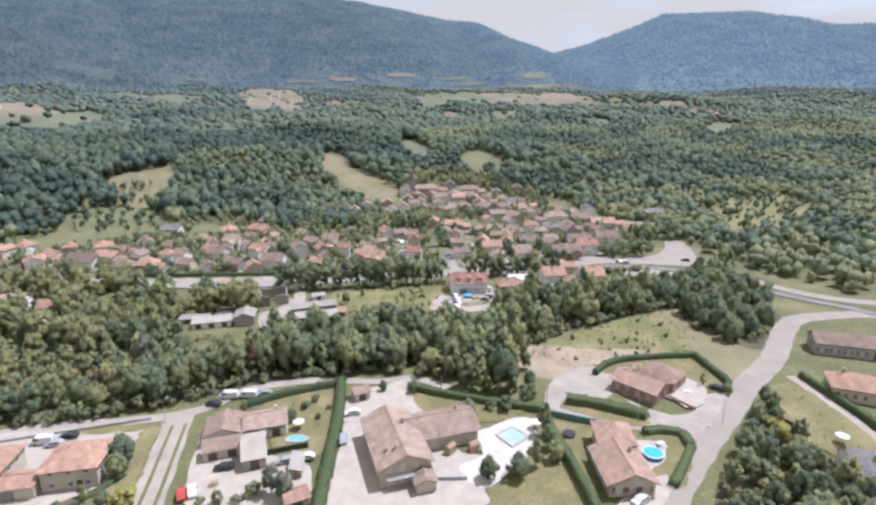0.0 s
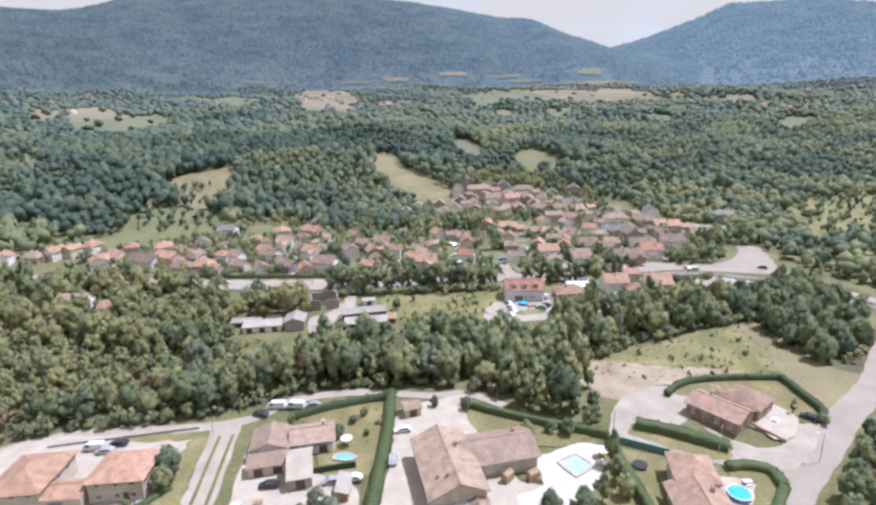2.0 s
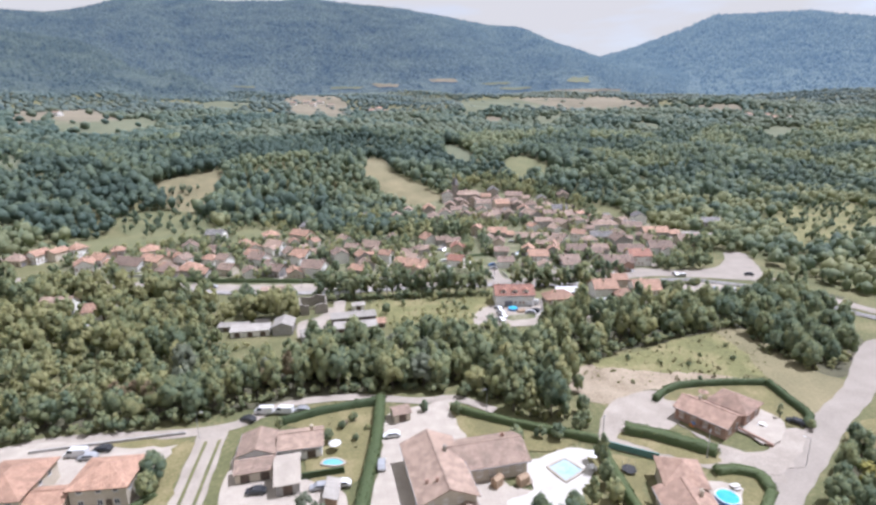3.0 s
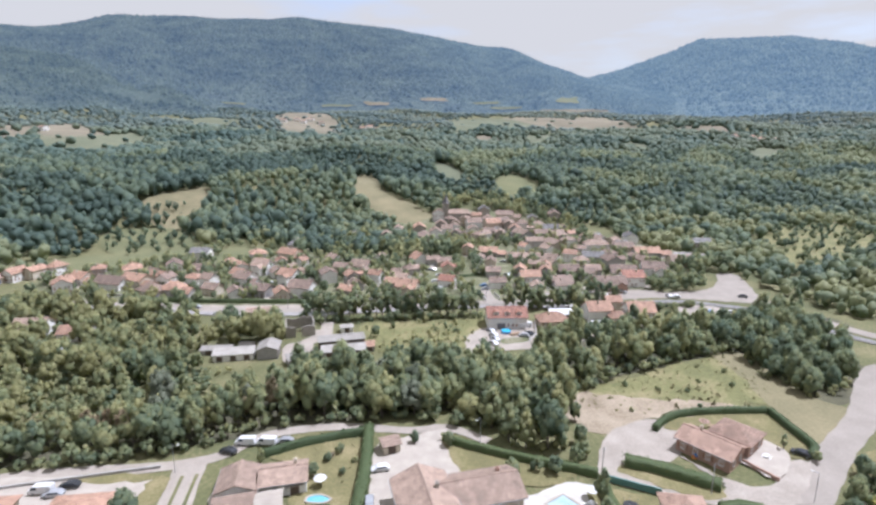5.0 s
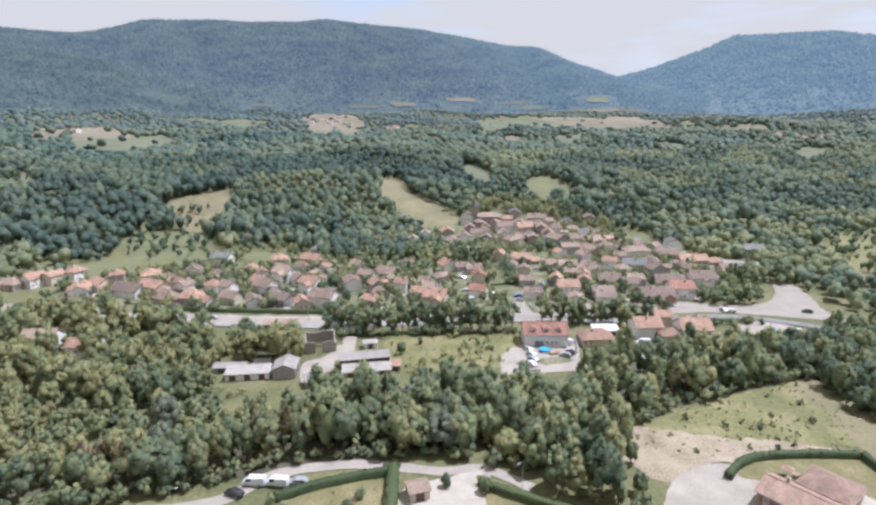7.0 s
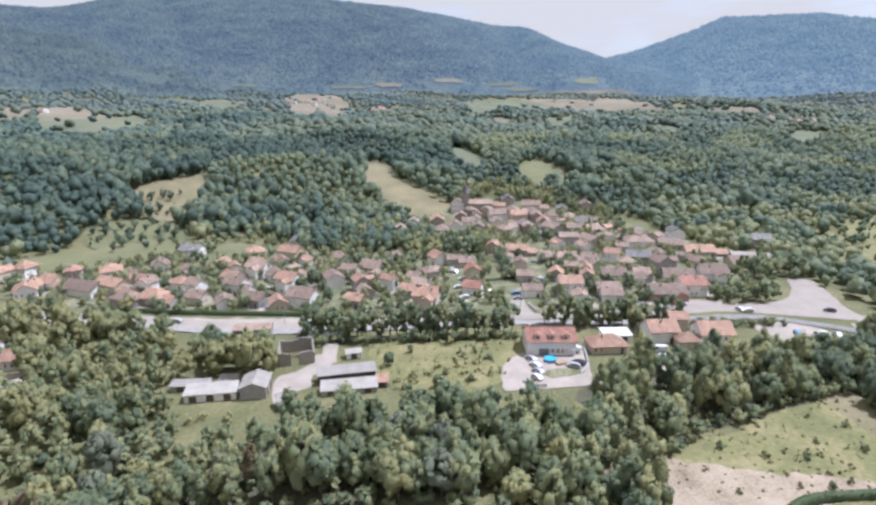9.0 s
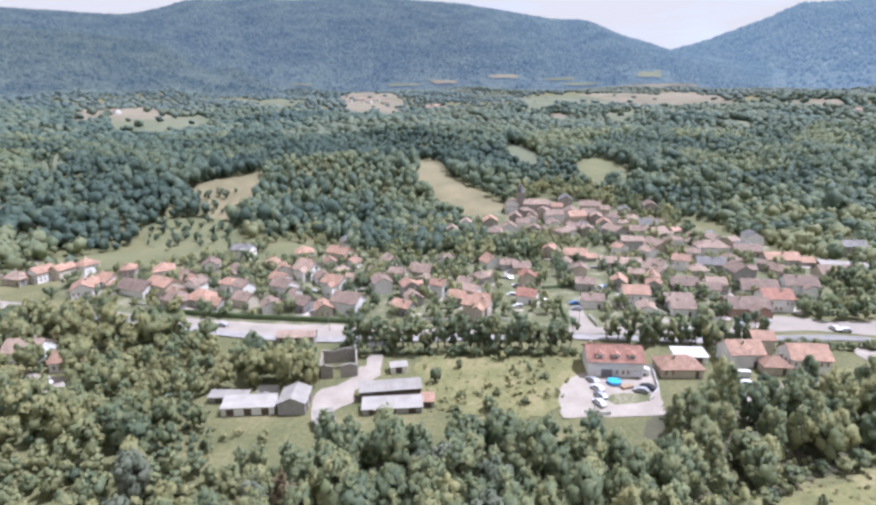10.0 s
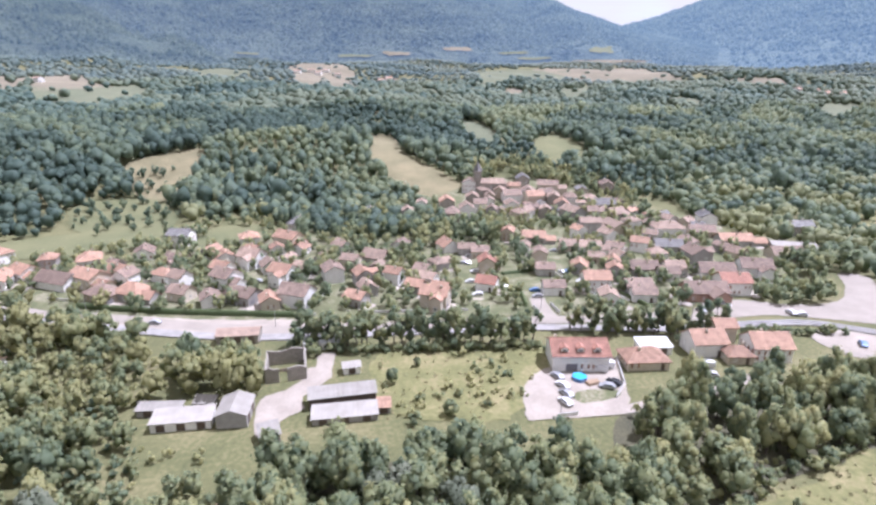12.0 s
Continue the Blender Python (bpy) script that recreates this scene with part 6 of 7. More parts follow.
# garden trees of the village
YARD = []
for outline, gap, sc in (([(-150, 292), (-90, 272), (-10, 256), (30, 250), (120, 232), (200, 232), (205, 270), (190, 340), (150, 385), (60, 400), (-20, 402), (-60, 392), (-140, 350)], 6.9, 1.05),
                         ([(44, 330), (88, 325), (92, 352), (60, 358), (40, 352)], 6.4, 1.75), ([(5, 352), (44, 345), (46, 385), (10, 400)], 6.8, 1.6), ([(-18, 285), (4, 290), (2, 312), (-14, 318)], 6.8, 1.4),
                         ([(150, 233), (172, 228), (187, 229), (184, 241), (156, 243)], 5.0, 1.35), ([(194, 246), (205, 252), (224, 256), (220, 274), (198, 272)], 6.2, 1.9), ([(-70, 300), (-52, 296), (-48, 312), (-66, 318)], 6.5, 1.2), ([(20, 300), (36, 296), (40, 318), (24, 324)], 6.5, 1.3), ([(112, 340), (150, 330), (190, 350), (200, 400), (160, 410)], 7.5, 1.3), ([(84, 440), (110, 474), (150, 484), (200, 440), (208, 392), (170, 424), (140, 452), (104, 446)], 6.2, 1.5)):
    for x, y in scatter(outline, gap, rng, -2.4):
        if rng.random() < 0.86:
            YARD.append((x, y, sc * rng.uniform(0.62, 1.15)))
# single trees and bushes round the nearest houses
for x, y, kinds, s, lab in ((29.0, 87.6, ROUND, 0.6, "dark leafy tree beside the pool terrace"), (35.2, 86.4, ROUND, 0.66, "dark leafy tree beside the pool terrace"), (40.2, 88.4, BIG, 0.56, "dark leafy tree beside the pool terrace"), (46.3, 93.5, BIG, 0.58, "tall dark tree beside the hedge"),
                            (47.8, 98.5, BIG, 0.62, "tall dark tree beside the hedge"), (45.5, 89, BIG_LIGHT, 0.5, "yellow-green tree beside the hedge"), (33.5, 112.5, BIG_LIGHT, 0.46, "rounded garden tree behind the house"),
                            (43.5, 111.5, SHRUB, 1.1, "large rounded shrub in the garden"), (39.5, 113, SHRUB, 1.2, "large rounded shrub in the garden"), (50, 113.5, SHRUB, 1.2, "spreading bush by the hedge"), (53, 116, SHRUB, 1.3, "spreading bush by the hedge"),
                            (49, 119, BIG, 0.42, "small tree at the field edge"), (55, 121, SHRUB, 1.3, "leafy bush at the field edge"), (59, 131, BIG, 0.45, "small tree at the field edge"), (-47, 116.5, ROUND, 0.74, "dark green tree beside the track"), (-47.5, 112, ROUND, 0.66, "dark green tree beside the track"),
                            (99, 80, GOLD, 1.5, "yellow-green tree at the roadside"), (-43.2, 101, GOLD, 1.3, "bright yellow-green bush beside the track"), (-51.5, 104, BIG, 0.42, "dark tree in front of the houses"), (-55, 101, BIG, 0.42, "dark tree in front of the houses"),
                            (-47.5, 102, BIG, 0.4, "olive green tree beside the track"), (-15.6, 97.0, SILVER, 0.72, "grey-green tree in the yard"), (-13.2, 94.4, SILVER, 0.6, "grey-green tree in the yard"), (-29.5, 97.8, SHRUB, 0.8, "small olive bush in the yard"), (-19, 97.6, SHRUB, 1.0, "small olive bush in the yard"), (-22, 96.5, SHRUB, 0.9, "small olive bush in the yard"), (-26, 97, SHRUB, 0.8, "small olive bush in the yard"),
                            (-10.5, 122.5, BIG, 0.4, "dark rounded garden tree"), (-22.5, 131, BIG, 0.36, "grey-green bush at the lane"), (14.6, 131.0, ROUND, 0.34, "clipped upright evergreen in the court"), (22.6, 127.6, ROUND, 0.36, "clipped evergreen shrub in the court"), (102.5, 106.5, CONE, 1.2, "slim conical cypress in the garden"),
                            (106, 101, SHRUB, 1.1, "rounded bush by the terrace"), (-4, 131, SHRUB, 0.7, "small green bush in the garden"), (-7, 128, SHRUB, 0.6, "small green bush in the garden"), (-1, 126, SHRUB, 0.6, "small green bush in the garden"), (-4, 122, SHRUB, 0.5, "small green bush in the garden"),
                            (100, 138, SHRUB, 0.6, "low weed bush on waste ground"), (92, 141, SHRUB, 0.7, "low weed bush on waste ground"), (108, 143, SHRUB, 0.6, "low weed bush on waste ground"), (84, 146, SHRUB, 0.8, "low weed bush on waste ground"), (116, 138, SHRUB, 0.7, "low weed bush on waste ground"),
                            (121, 147, SHRUB, 0.7, "low weed bush on waste ground"), (77, 132, SHRUB, 0.6, "low weed bush on sand"), (97, 129, SHRUB, 0.5, "low weed bush on sand"), (30, 196, SHRUB, 1.0, "bush in the tawny meadow"), (14, 205, BIG, 0.5, "dark round bush in the meadow"), (20, 196, SHRUB, 1.0, "bush in the tawny meadow"),
                            (38, 206, SHRUB, 0.8, "bush in the tawny meadow"), (26, 188, SHRUB, 1.2, "bush in the tawny meadow"), (36, 190, SHRUB, 0.9, "bush in the tawny meadow"), (17, 186, SHRUB, 1.3, "bush in the tawny meadow"), (46, 203, SHRUB, 0.8, "bush in the tawny meadow"), (22, 213, SHRUB, 0.8, "bush in the tawny meadow")):
    tree(x, y, kinds, s, rng, lab, "tree" if kinds in (BIG, BIG_LIGHT, ROUND, SILVER, CONE) else "bush", name="tree" if kinds in (BIG, BIG_LIGHT, ROUND, SILVER, CONE) else "bush")


def hedge(pts, w, h, label, seed=0, per=9.0):
    """A clipped hedge: solid body with leaf sprays over its sides and top."""
    r = np.random.default_rng(seed)
    c = spline(pts, False, 1.2)
    V, F, T = [], [], []
    prev = None
    pos, nrm = [], []
    for i, p in enumerate(c):
        d = (c[min(i + 1, len(c) - 1)] - c[max(i - 1, 0)]).normalized()
        n2 = np.array((-d.y, d.x, 0.0))
        q = np.array((p.x, p.y, float(ground_z(p.x, p.y))))
        hw, hh = w / 2 * r.uniform(0.88, 1.1), h * r.uniform(0.92, 1.06)
        ring = [q - n2 * hw, q - n2 * hw * 0.96 + [0, 0, hh * 0.92], q + [0, 0, hh], q + n2 * hw * 0.96 + [0, 0, hh * 0.92], q + n2 * hw]
        k0 = len(V)
        V += ring
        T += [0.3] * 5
        if prev is not None:
            for a in range(4):
                F += [(prev + a, k0 + a, k0 + a + 1), (prev + a, k0 + a + 1, prev + a + 1)]
        else:
            F += [(k0, k0 + 1, k0 + 2), (k0, k0 + 2, k0 + 3), (k0, k0 + 3, k0 + 4)]
        prev = k0
        for _ in range(int(per * 1.2 * (2 * h + w) / 3)):
            s = r.uniform(-h - w / 2, h + w / 2)
            along = np.array((d.x, d.y, 0)) * r.uniform(-0.7, 0.7)
            if abs(s) < w / 2:
                pos.append(q + along + n2 * s + [0, 0, hh]); nrm.append([0, 0, 1])
            else:
                sg = 1 if s > 0 else -1
                pos.append(q + along + n2 * sg * hw + [0, 0, h - (abs(s) - w / 2)]); nrm.append(n2 * sg)
    F += [(prev, prev + 2, prev + 1), (prev, prev + 3, prev + 2), (prev, prev + 4, prev + 3)]
    nrm = unit(np.array(nrm) + 0.5 * r.normal(size=(len(nrm), 3)))
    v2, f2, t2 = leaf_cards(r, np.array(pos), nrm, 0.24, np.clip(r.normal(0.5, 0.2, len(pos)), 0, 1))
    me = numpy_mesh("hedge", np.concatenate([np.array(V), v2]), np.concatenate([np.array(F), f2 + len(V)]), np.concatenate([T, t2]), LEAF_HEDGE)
    return tagged(new("hedge", me), label, "hedge")


hedge([(4.0, 139), (2.6, 130), (0.8, 120), (-1.6, 110), (-4.0, 100), (-6.4, 90), (-9, 78)], 2.6, 2.2, "tall clipped hedge dividing two gardens", 1)
hedge([(-22, 133.5), (-11, 136.3), (3, 138)], 1.6, 2.0, "clipped hedge along the lane", 2)
hedge([(22, 130.5), (26, 126.5), (33, 121), (40, 116), (47, 111.5), (52.5, 108)], 1.6, 1.9, "clipped hedge behind the large house", 3)
hedge([(51.5, 104.5), (49.6, 97), (48.4, 88), (46.5, 78), (44, 66)], 1.8, 2.4, "tall hedge between garden plots", 4)
hedge([(61, 110.5), (67, 106.3), (72, 101.6), (76.4, 97.4)], 3.0, 2.2, "thick clipped hedge before a tiled house", 5)
hedge([(77, 121.5), (83, 125), (90, 126.5), (102, 125), (113.2, 122.4)], 1.6, 1.8, "clipped hedge round a garden", 6)
hedge([(113.8, 122), (112, 113), (110, 105), (106, 102)], 1.8, 1.8, "clipped hedge beside the field", 7)
hedge([(71.5, 91.8), (76, 91.2), (79.6, 88.5), (78.2, 84)], 2.2, 1.5, "low clipped hedge round a pool", 8)
hedge([(78, 83.5), (72, 79), (65, 74)], 2.0, 1.4, "low clipped hedge beside the dirt road", 9)
hedge([(62.5, 97.5), (68, 93)], 1.6, 1.4, "low dark hedge by the drive", 10)
hedge([(134.2, 102.3), (131.4, 90), (128.2, 77), (122, 60)], 1.8, 1.9, "long clipped hedge beside a path", 11)
hedge([(-91, 277.5), (-60, 267), (-41, 261.8), (-10, 254)], 1.4, 2.0, "dark hedge between railway yard and gardens", 12, 4)
hedge([(-46, 112), (-60, 101), (-80, 99), (-98, 101)], 1.2, 1.0, "low hedge before the orange-roofed houses", 13)
hedge([(68, 248), (70, 262), (64, 266)], 1.2, 1.6, "garden hedge at a street corner", 14, 4)
hedge([(112, 238), (106, 262), (101, 284)], 1.2, 1.5, "garden hedge along a village street", 15, 4)
hedge([(150, 262), (160, 260), (172, 254)], 1.2, 1.6, "clipped hedge round a village garden", 16, 4)
hedge([(70, 283), (84, 285), (90, 290)], 1.2, 1.5, "clipped hedge round a village garden", 19, 4)
hedge([(-62, 345), (-40, 342), (-22, 338)], 1.4, 1.6, "dark hedge below the meadow", 20, 4)

# ---------------------------------------------------------------- woods (far too many trees to count)
def blob_kind(seed, level, cards, core=1.0):
    """A lumpy crown of unit radius, with loose sprays that break its outline."""
    r = np.random.default_rng(seed)
    v, f = ico(level)
    d1, d2, ph = r.normal(0, 2.6, 3), r.normal(0, 5, 3), r.uniform(0, 6)

    def lump(u):
        return 1 + 0.22 * np.sin(u @ d1 + ph) + 0.18 * np.sin(u @ d2)
    n = unit(v + 0.22 * r.normal(size=v.shape))
    v = v * (lump(v) + r.normal(0, 0.07, len(v)))[:, None] * core
    t = np.clip(0.45 + r.normal(0, 0.1, len(v)), 0, 1)
    if cards:
        d = unit(r.normal(size=(cards, 3)) + [0, 0, 0.5])
        cv, cf, ct = leaf_cards(r, d * (lump(d) * r.uniform(0.82, 1.1, cards))[:, None], unit(d + [0, 0, 0.2] + 0.3 * r.normal(size=(cards, 3))), 0.32, np.clip(r.normal(0.5, 0.14, cards), 0, 1))
        f = np.concatenate([f, cf + len(v)])
        v, t = np.concatenate([v, cv]), np.concatenate([t, ct])
        n = np.concatenate([n, np.repeat(unit(d + 0.3 * r.normal(size=d.shape)), 4, axis=0)])
    return v, f, t, n


def spire_kind(seed, sides, dome):
    """A far tree of unit height: a pointed cone, or a dome of two rings."""
    r = np.random.default_rng(seed)
    a = np.arange(sides) * 2 * math.pi / sides
    rings = ((1.0, 0.0), (0.8, 0.55)) if dome else ((1.0, 0.0),)
    v = np.concatenate([np.stack([np.cos(a) * q, np.sin(a) * q, np.full(sides, h)], 1) * r.uniform(0.8, 1.2, (sides, 1)) for q, h in rings] + [[[r.uniform(-0.2, 0.2), r.uniform(-0.2, 0.2), 1.0]]])
    f = [(k, (k + 1) % sides, sides + (k + 1) % sides) for k in range(sides)] + [(k, sides + (k + 1) % sides, sides + k) for k in range(sides)] if dome else []
    top, last = len(v) - 1, sides if dome else 0
    f = f + [(last + k, last + (k + 1) % sides, top) for k in range(sides)]
    return v, np.array(f), np.full(len(v), 0.5), unit(v * [1, 1, 0.9] + [0, 0, 0.25] + 0.1 * r.normal(size=v.shape))


def woods(name, kinds, x, y, z, rad, high, seed, mat, label, shift=0.0, stand=0.0):
    """Joins many crowns; tint drifts over the land and from tree to tree."""
    r = np.random.default_rng(seed)
    x, y, z, rad, high = map(np.asarray, (x, y, z, rad, high))
    pick = r.integers(0, len(kinds), len(x))
    VV, FF, TT, NN, off = [], [], [], [], 0
    drift = 0.16 * np.sin(x / 47 + 1) * np.sin(y / 61) + 0.12 * np.sin(x / 19 + y / 23)
    shade = shift + 0.9 * drift + r.normal(0, 0.13, len(x))
    # stands of different kinds of trees
    cx, cy = r.uniform(x.min(), x.max(), 160), r.uniform(y.min(), y.max(), 160)
    tone = r.normal(0, 0.23, 160)
    near = np.concatenate([np.argmin((x[k:k + 2000, None] + 14 * np.sin(y[k:k + 2000, None] / 23) - cx) ** 2 + (1.6 * (y[k:k + 2000, None] - cy)) ** 2, 1) for k in range(0, len(x), 2000)])
    shade = shade + tone[near] + 0.1 * np.tanh((x - 120) / 160) + stand
    for k, (v, f, t, n) in enumerate(kinds):
        m = np.flatnonzero(pick == k)
        if not len(m):
            continue
        a = r.uniform(0, 6.28, len(m))
        ca, sa = np.cos(a)[:, None], np.sin(a)[:, None]
        X = (v[:, 0] * ca - v[:, 1] * sa) * rad[m, None] + x[m, None]
        Y = (v[:, 0] * sa + v[:, 1] * ca) * rad[m, None] + y[m, None]
        Z = v[:, 2] * high[m, None] + z[m, None]
        VV.append(np.stack([X, Y, Z], -1).reshape(-1, 3))
        NN.append(np.stack([n[:, 0] * ca - n[:, 1] * sa, n[:, 0] * sa + n[:, 1] * ca, n[:, 2] + 0 * ca], -1).reshape(-1, 3))
        FF.append((f[None] + (np.arange(len(m)) * len(v))[:, None, None] + off).reshape(-1, 3))
        TT.append((t[None] + shade[m, None]).ravel())
        off += len(m) * len(v)
    me = numpy_mesh(name, np.concatenate(VV), np.concatenate(FF), np.clip(np.concatenate(TT), 0, 1), mat, True, np.concatenate(NN))
    return tagged(new(name, me), label, kind="stuff")


def jitter_grid(x0, x1, y0, y1, gap, seed):
    r = np.random.default_rng(seed)
    X, Y = np.meshgrid(np.arange(x0, x1, gap, dtype=float), np.arange(y0, y1, gap, dtype=float))
    X[1::2] += gap / 2
    return (X + r.uniform(-0.42, 0.42, X.shape) * gap).ravel(), (Y + r.uniform(-0.42, 0.42, Y.shape) * gap).ravel(), r


VILLAGE = [(-150, 330), (-110, 270), (-10, 246), (110, 225), (205, 205), (200, 280), (222, 330), (215, 385), (196, 440), (150, 482), (110, 470), (95, 452), (84, 446), (60, 420), (20, 408), (-14, 404), (-62, 392), (-100, 396), (-150, 400)]


def keep_wood(x, y):
    ok = ~inside(x, y, VILLAGE)
    lone = (y > 800) & (np.sin(x * 12.9898 + y * 78.233) > 0.985)
    for o in OPEN:
        ok &= ~inside(x, y, o) | lone
    for a, b, rr in TAKEN:
        ok &= (x - a) ** 2 + (y - b) ** 2 > (rr + 1.5) ** 2
    return ok & (x > -0.72 * y - 45) & (x < 1.62 * y + 45)


LOW = [blob_kind(70 + k, 1, 12, 0.92) for k in range(8)]
TINY = [blob_kind(80 + k, 1, 2) for k in range(6)]
# hill woods
x, y, r = jitter_grid(-760, 1180, 335, 720, 6.6, 1)
m = keep_wood(x, y) & ((y > 425) | ((x > 205) & (y > 405)) | (x < -150))
x, y = x[m], y[m]
rad = r.uniform(2.3, 5.0, len(x)) * (1 + 0.3 * np.sin(x / 31) * np.sin(y / 37))
planted = inside(x, y, [(-92, 440), (30, 428), (34, 520), (20, 545), (-90, 540)])
dark = inside(x, y, [(-150, 545), (-90, 548), (40, 600), (130, 560), (150, 650), (60, 720), (-170, 720)]) | inside(x, y, [(-100, 425), (30, 418), (26, 440), (-96, 452)]) | inside(x, y, [(60, 520), (160, 460), (170, 500), (120, 560), (60, 600)])
stand = 0.06 * planted - 0.2 * dark
rad = np.where(planted, 0.85 * rad, rad)
high = rad * r.uniform(0.95, 1.5, len(x)) * np.where(planted, 1.25, 1)
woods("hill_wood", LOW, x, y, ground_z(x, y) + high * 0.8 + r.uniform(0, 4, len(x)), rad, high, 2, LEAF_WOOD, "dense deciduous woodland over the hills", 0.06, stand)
x, y, r = jitter_grid(-860, 1800, 720, 1080, 9.5, 3)
m = keep_wood(x, y)
x, y = x[m], y[m]
m = np.sin(x / 70 + 1) * np.sin(y / 95 + 0.5) + 0.5 * np.sin(x / 33 + y / 60) + r.normal(0, 0.25, len(x)) > np.interp(y, (780, 900, 1080), (-1.6, -1.3, -1.1))
x, y = x[m], y[m]
rad = r.uniform(3.4, 6.8, len(x))
high = rad * r.uniform(0.7, 1.1, len(x))
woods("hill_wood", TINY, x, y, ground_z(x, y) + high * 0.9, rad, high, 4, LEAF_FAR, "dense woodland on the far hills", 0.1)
x, y, r = jitter_grid(-1700, 2300, 1080, 2000, 15, 5)
dist = np.hypot(x, y - 20)
m = keep_wood(x, y) & (dist < np.where(x > 0.53 * y, 2350, 1880)) & (np.sin(x / 130 + 1) * np.sin(y / 105 + 0.5) + 0.6 * np.sin(x / 61 + y / 90) + r.normal(0, 0.25, len(x)) > np.interp(dist, (1080, 1300, 1700, 1900), (-0.9, -0.7, -1.0, -1.8)))
x, y = x[m], y[m]
rad = r.uniform(4.5, 8, len(x))
high = rad * r.uniform(0.5, 0.8, len(x))
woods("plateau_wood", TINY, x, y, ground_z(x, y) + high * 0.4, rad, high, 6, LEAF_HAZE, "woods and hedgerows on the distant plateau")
EDGE_WOOD = [(-28, 374), (26, 348), (62, 370), (70, 412), (32, 446), (-20, 440), (-92, 440), (-86, 400), (-34, 398)]
x, y, r = jitter_grid(-95, 75, 345, 446, 6.0, 9)
m = inside(x, y, EDGE_WOOD)
for o in OPEN:
    m &= ~inside(x, y, o)
for a, b, rr in TAKEN:
    m &= (x - a) ** 2 + (y - b) ** 2 > (rr + 0.5) ** 2
x, y = x[m], y[m]
rad = r.uniform(2.2, 4.4, len(x))
high = rad * r.uniform(1.0, 1.5, len(x))
woods("edge_wood", LOW, x, y, ground_z(x, y) + high * 0.85, rad, high, 10, LEAF_WOOD, "dark trees between the wood and the back gardens", -0.1)
# woods on the east side of the village and west of the clearing
x, y, r = jitter_grid(200, 720, 140, 430, 7.4, 7)
m = keep_wood(x, y) & inside(x, y, [(214, 262), (222, 236), (212, 214), (212, 192), (214, 172), (222, 153), (240, 150), (262, 170), (290, 172), (720, 160), (720, 430), (224, 430), (222, 330)])
x, y = x[m], y[m]
rad = r.uniform(2.0, 4.4, len(x))
high = rad * r.uniform(0.9, 1.4, len(x))
woods("valley_wood", LOW, x, y, ground_z(x, y) + high * 0.9 + 0.4, rad, high, 8, LEAF_WOOD, "dense deciduous wood east of the village", 0.02)


def leafy_wood(name, pts, kinds, seed, label, lo, hi, shift=0.0, mat=LEAF):
    """Nearer woodland in which leaves show: joined crowns of leaf sprays."""
    r = np.random.default_rng(seed)
    pts = np.array(pts)
    s = r.uniform(lo, hi, len(pts))
    return woods(name, kinds, pts[:, 0], pts[:, 1], ground_z(pts[:, 0], pts[:, 1]) - 0.2, s, s * r.uniform(0.9, 1.2, len(pts)), seed + 1, mat, label, shift)


YKIND = [crown_arrays(95 + k, 9, 80, 3.0 + 0.2 * k, 2.7 + 0.4 * k, 3.2 + 0.5 * k, 0.52, 0.6 + 0.2 * k) for k in range(3)]
MID = [crown_arrays(90 + k, 22, 300, 3.1 + 0.3 * k, 4.0 + 0.4 * k, 4.9 + 0.4 * k, 0.38, 0.9) for k in range(4)]
WEST_WOOD = [(-77, 182), (-57, 176), (-41, 178), (-44, 186), (-46, 200), (-50, 226), (-58, 241), (-82, 257), (-100, 262), (-150, 281), (-230, 300), (-250, 180), (-150, 186)]
west_pts = scatter(WEST_WOOD, 5.8, rng, 0.5)
scrubby = [math.sin(a / 11 + 0.8) * math.sin(b / 9 + 0.3) + 0.5 * math.sin(a / 23 + b / 17) < (0.3 if b < 205 else -0.1) and b < 238 for a, b in west_pts]
leafy_wood("west_scrub", [q for q, k in zip(west_pts, scrubby) if k], MID, 35, "low yellow-green scrub between the taller trees", 0.42, 0.85, 0.45, LEAF_LIGHT)
leafy_wood("west_wood", [q for q, k in zip(west_pts, scrubby) if not k] + scatter([(-47, 205), (-19, 206), (-21, 222), (-44, 225)], 5.2, rng, -1) + scatter([(-250, 136), (-150, 136), (-150, 186), (-250, 180)], 6.6, rng), MID, 5, "mixed green woodland west of the farm clearing", 0.75, 1.4, 0.12)
leafy_wood("belt_wood", BACK, MID, 25, "back rows of the belt of woodland", 1.0, 1.5, 0.1)
leafy_wood("belt_wood", SCRUB, MID, 26, "lower yellow-green scrub behind the belt of trees", 0.5, 0.95, 0.4, LEAF_LIGHT)
yr = np.array(YARD)
woods("garden_trees", YKIND, yr[:, 0], yr[:, 1], ground_z(yr[:, 0], yr[:, 1]) - 0.2, yr[:, 2], yr[:, 2], 27, LEAF, "garden trees and bushes among the village houses", -0.12)
x, y, r = jitter_grid(-150, -88, 352, 505, 9, 12)
m = inside(x, y, [(-134, 380), (-165, 440), (-145, 510), (-112, 500), (-108, 450), (-92, 440), (-90, 382)]) & (r.random(len(x)) < 0.8)
x2, y2, r2 = jitter_grid(255, 445, 245, 375, 10, 13)
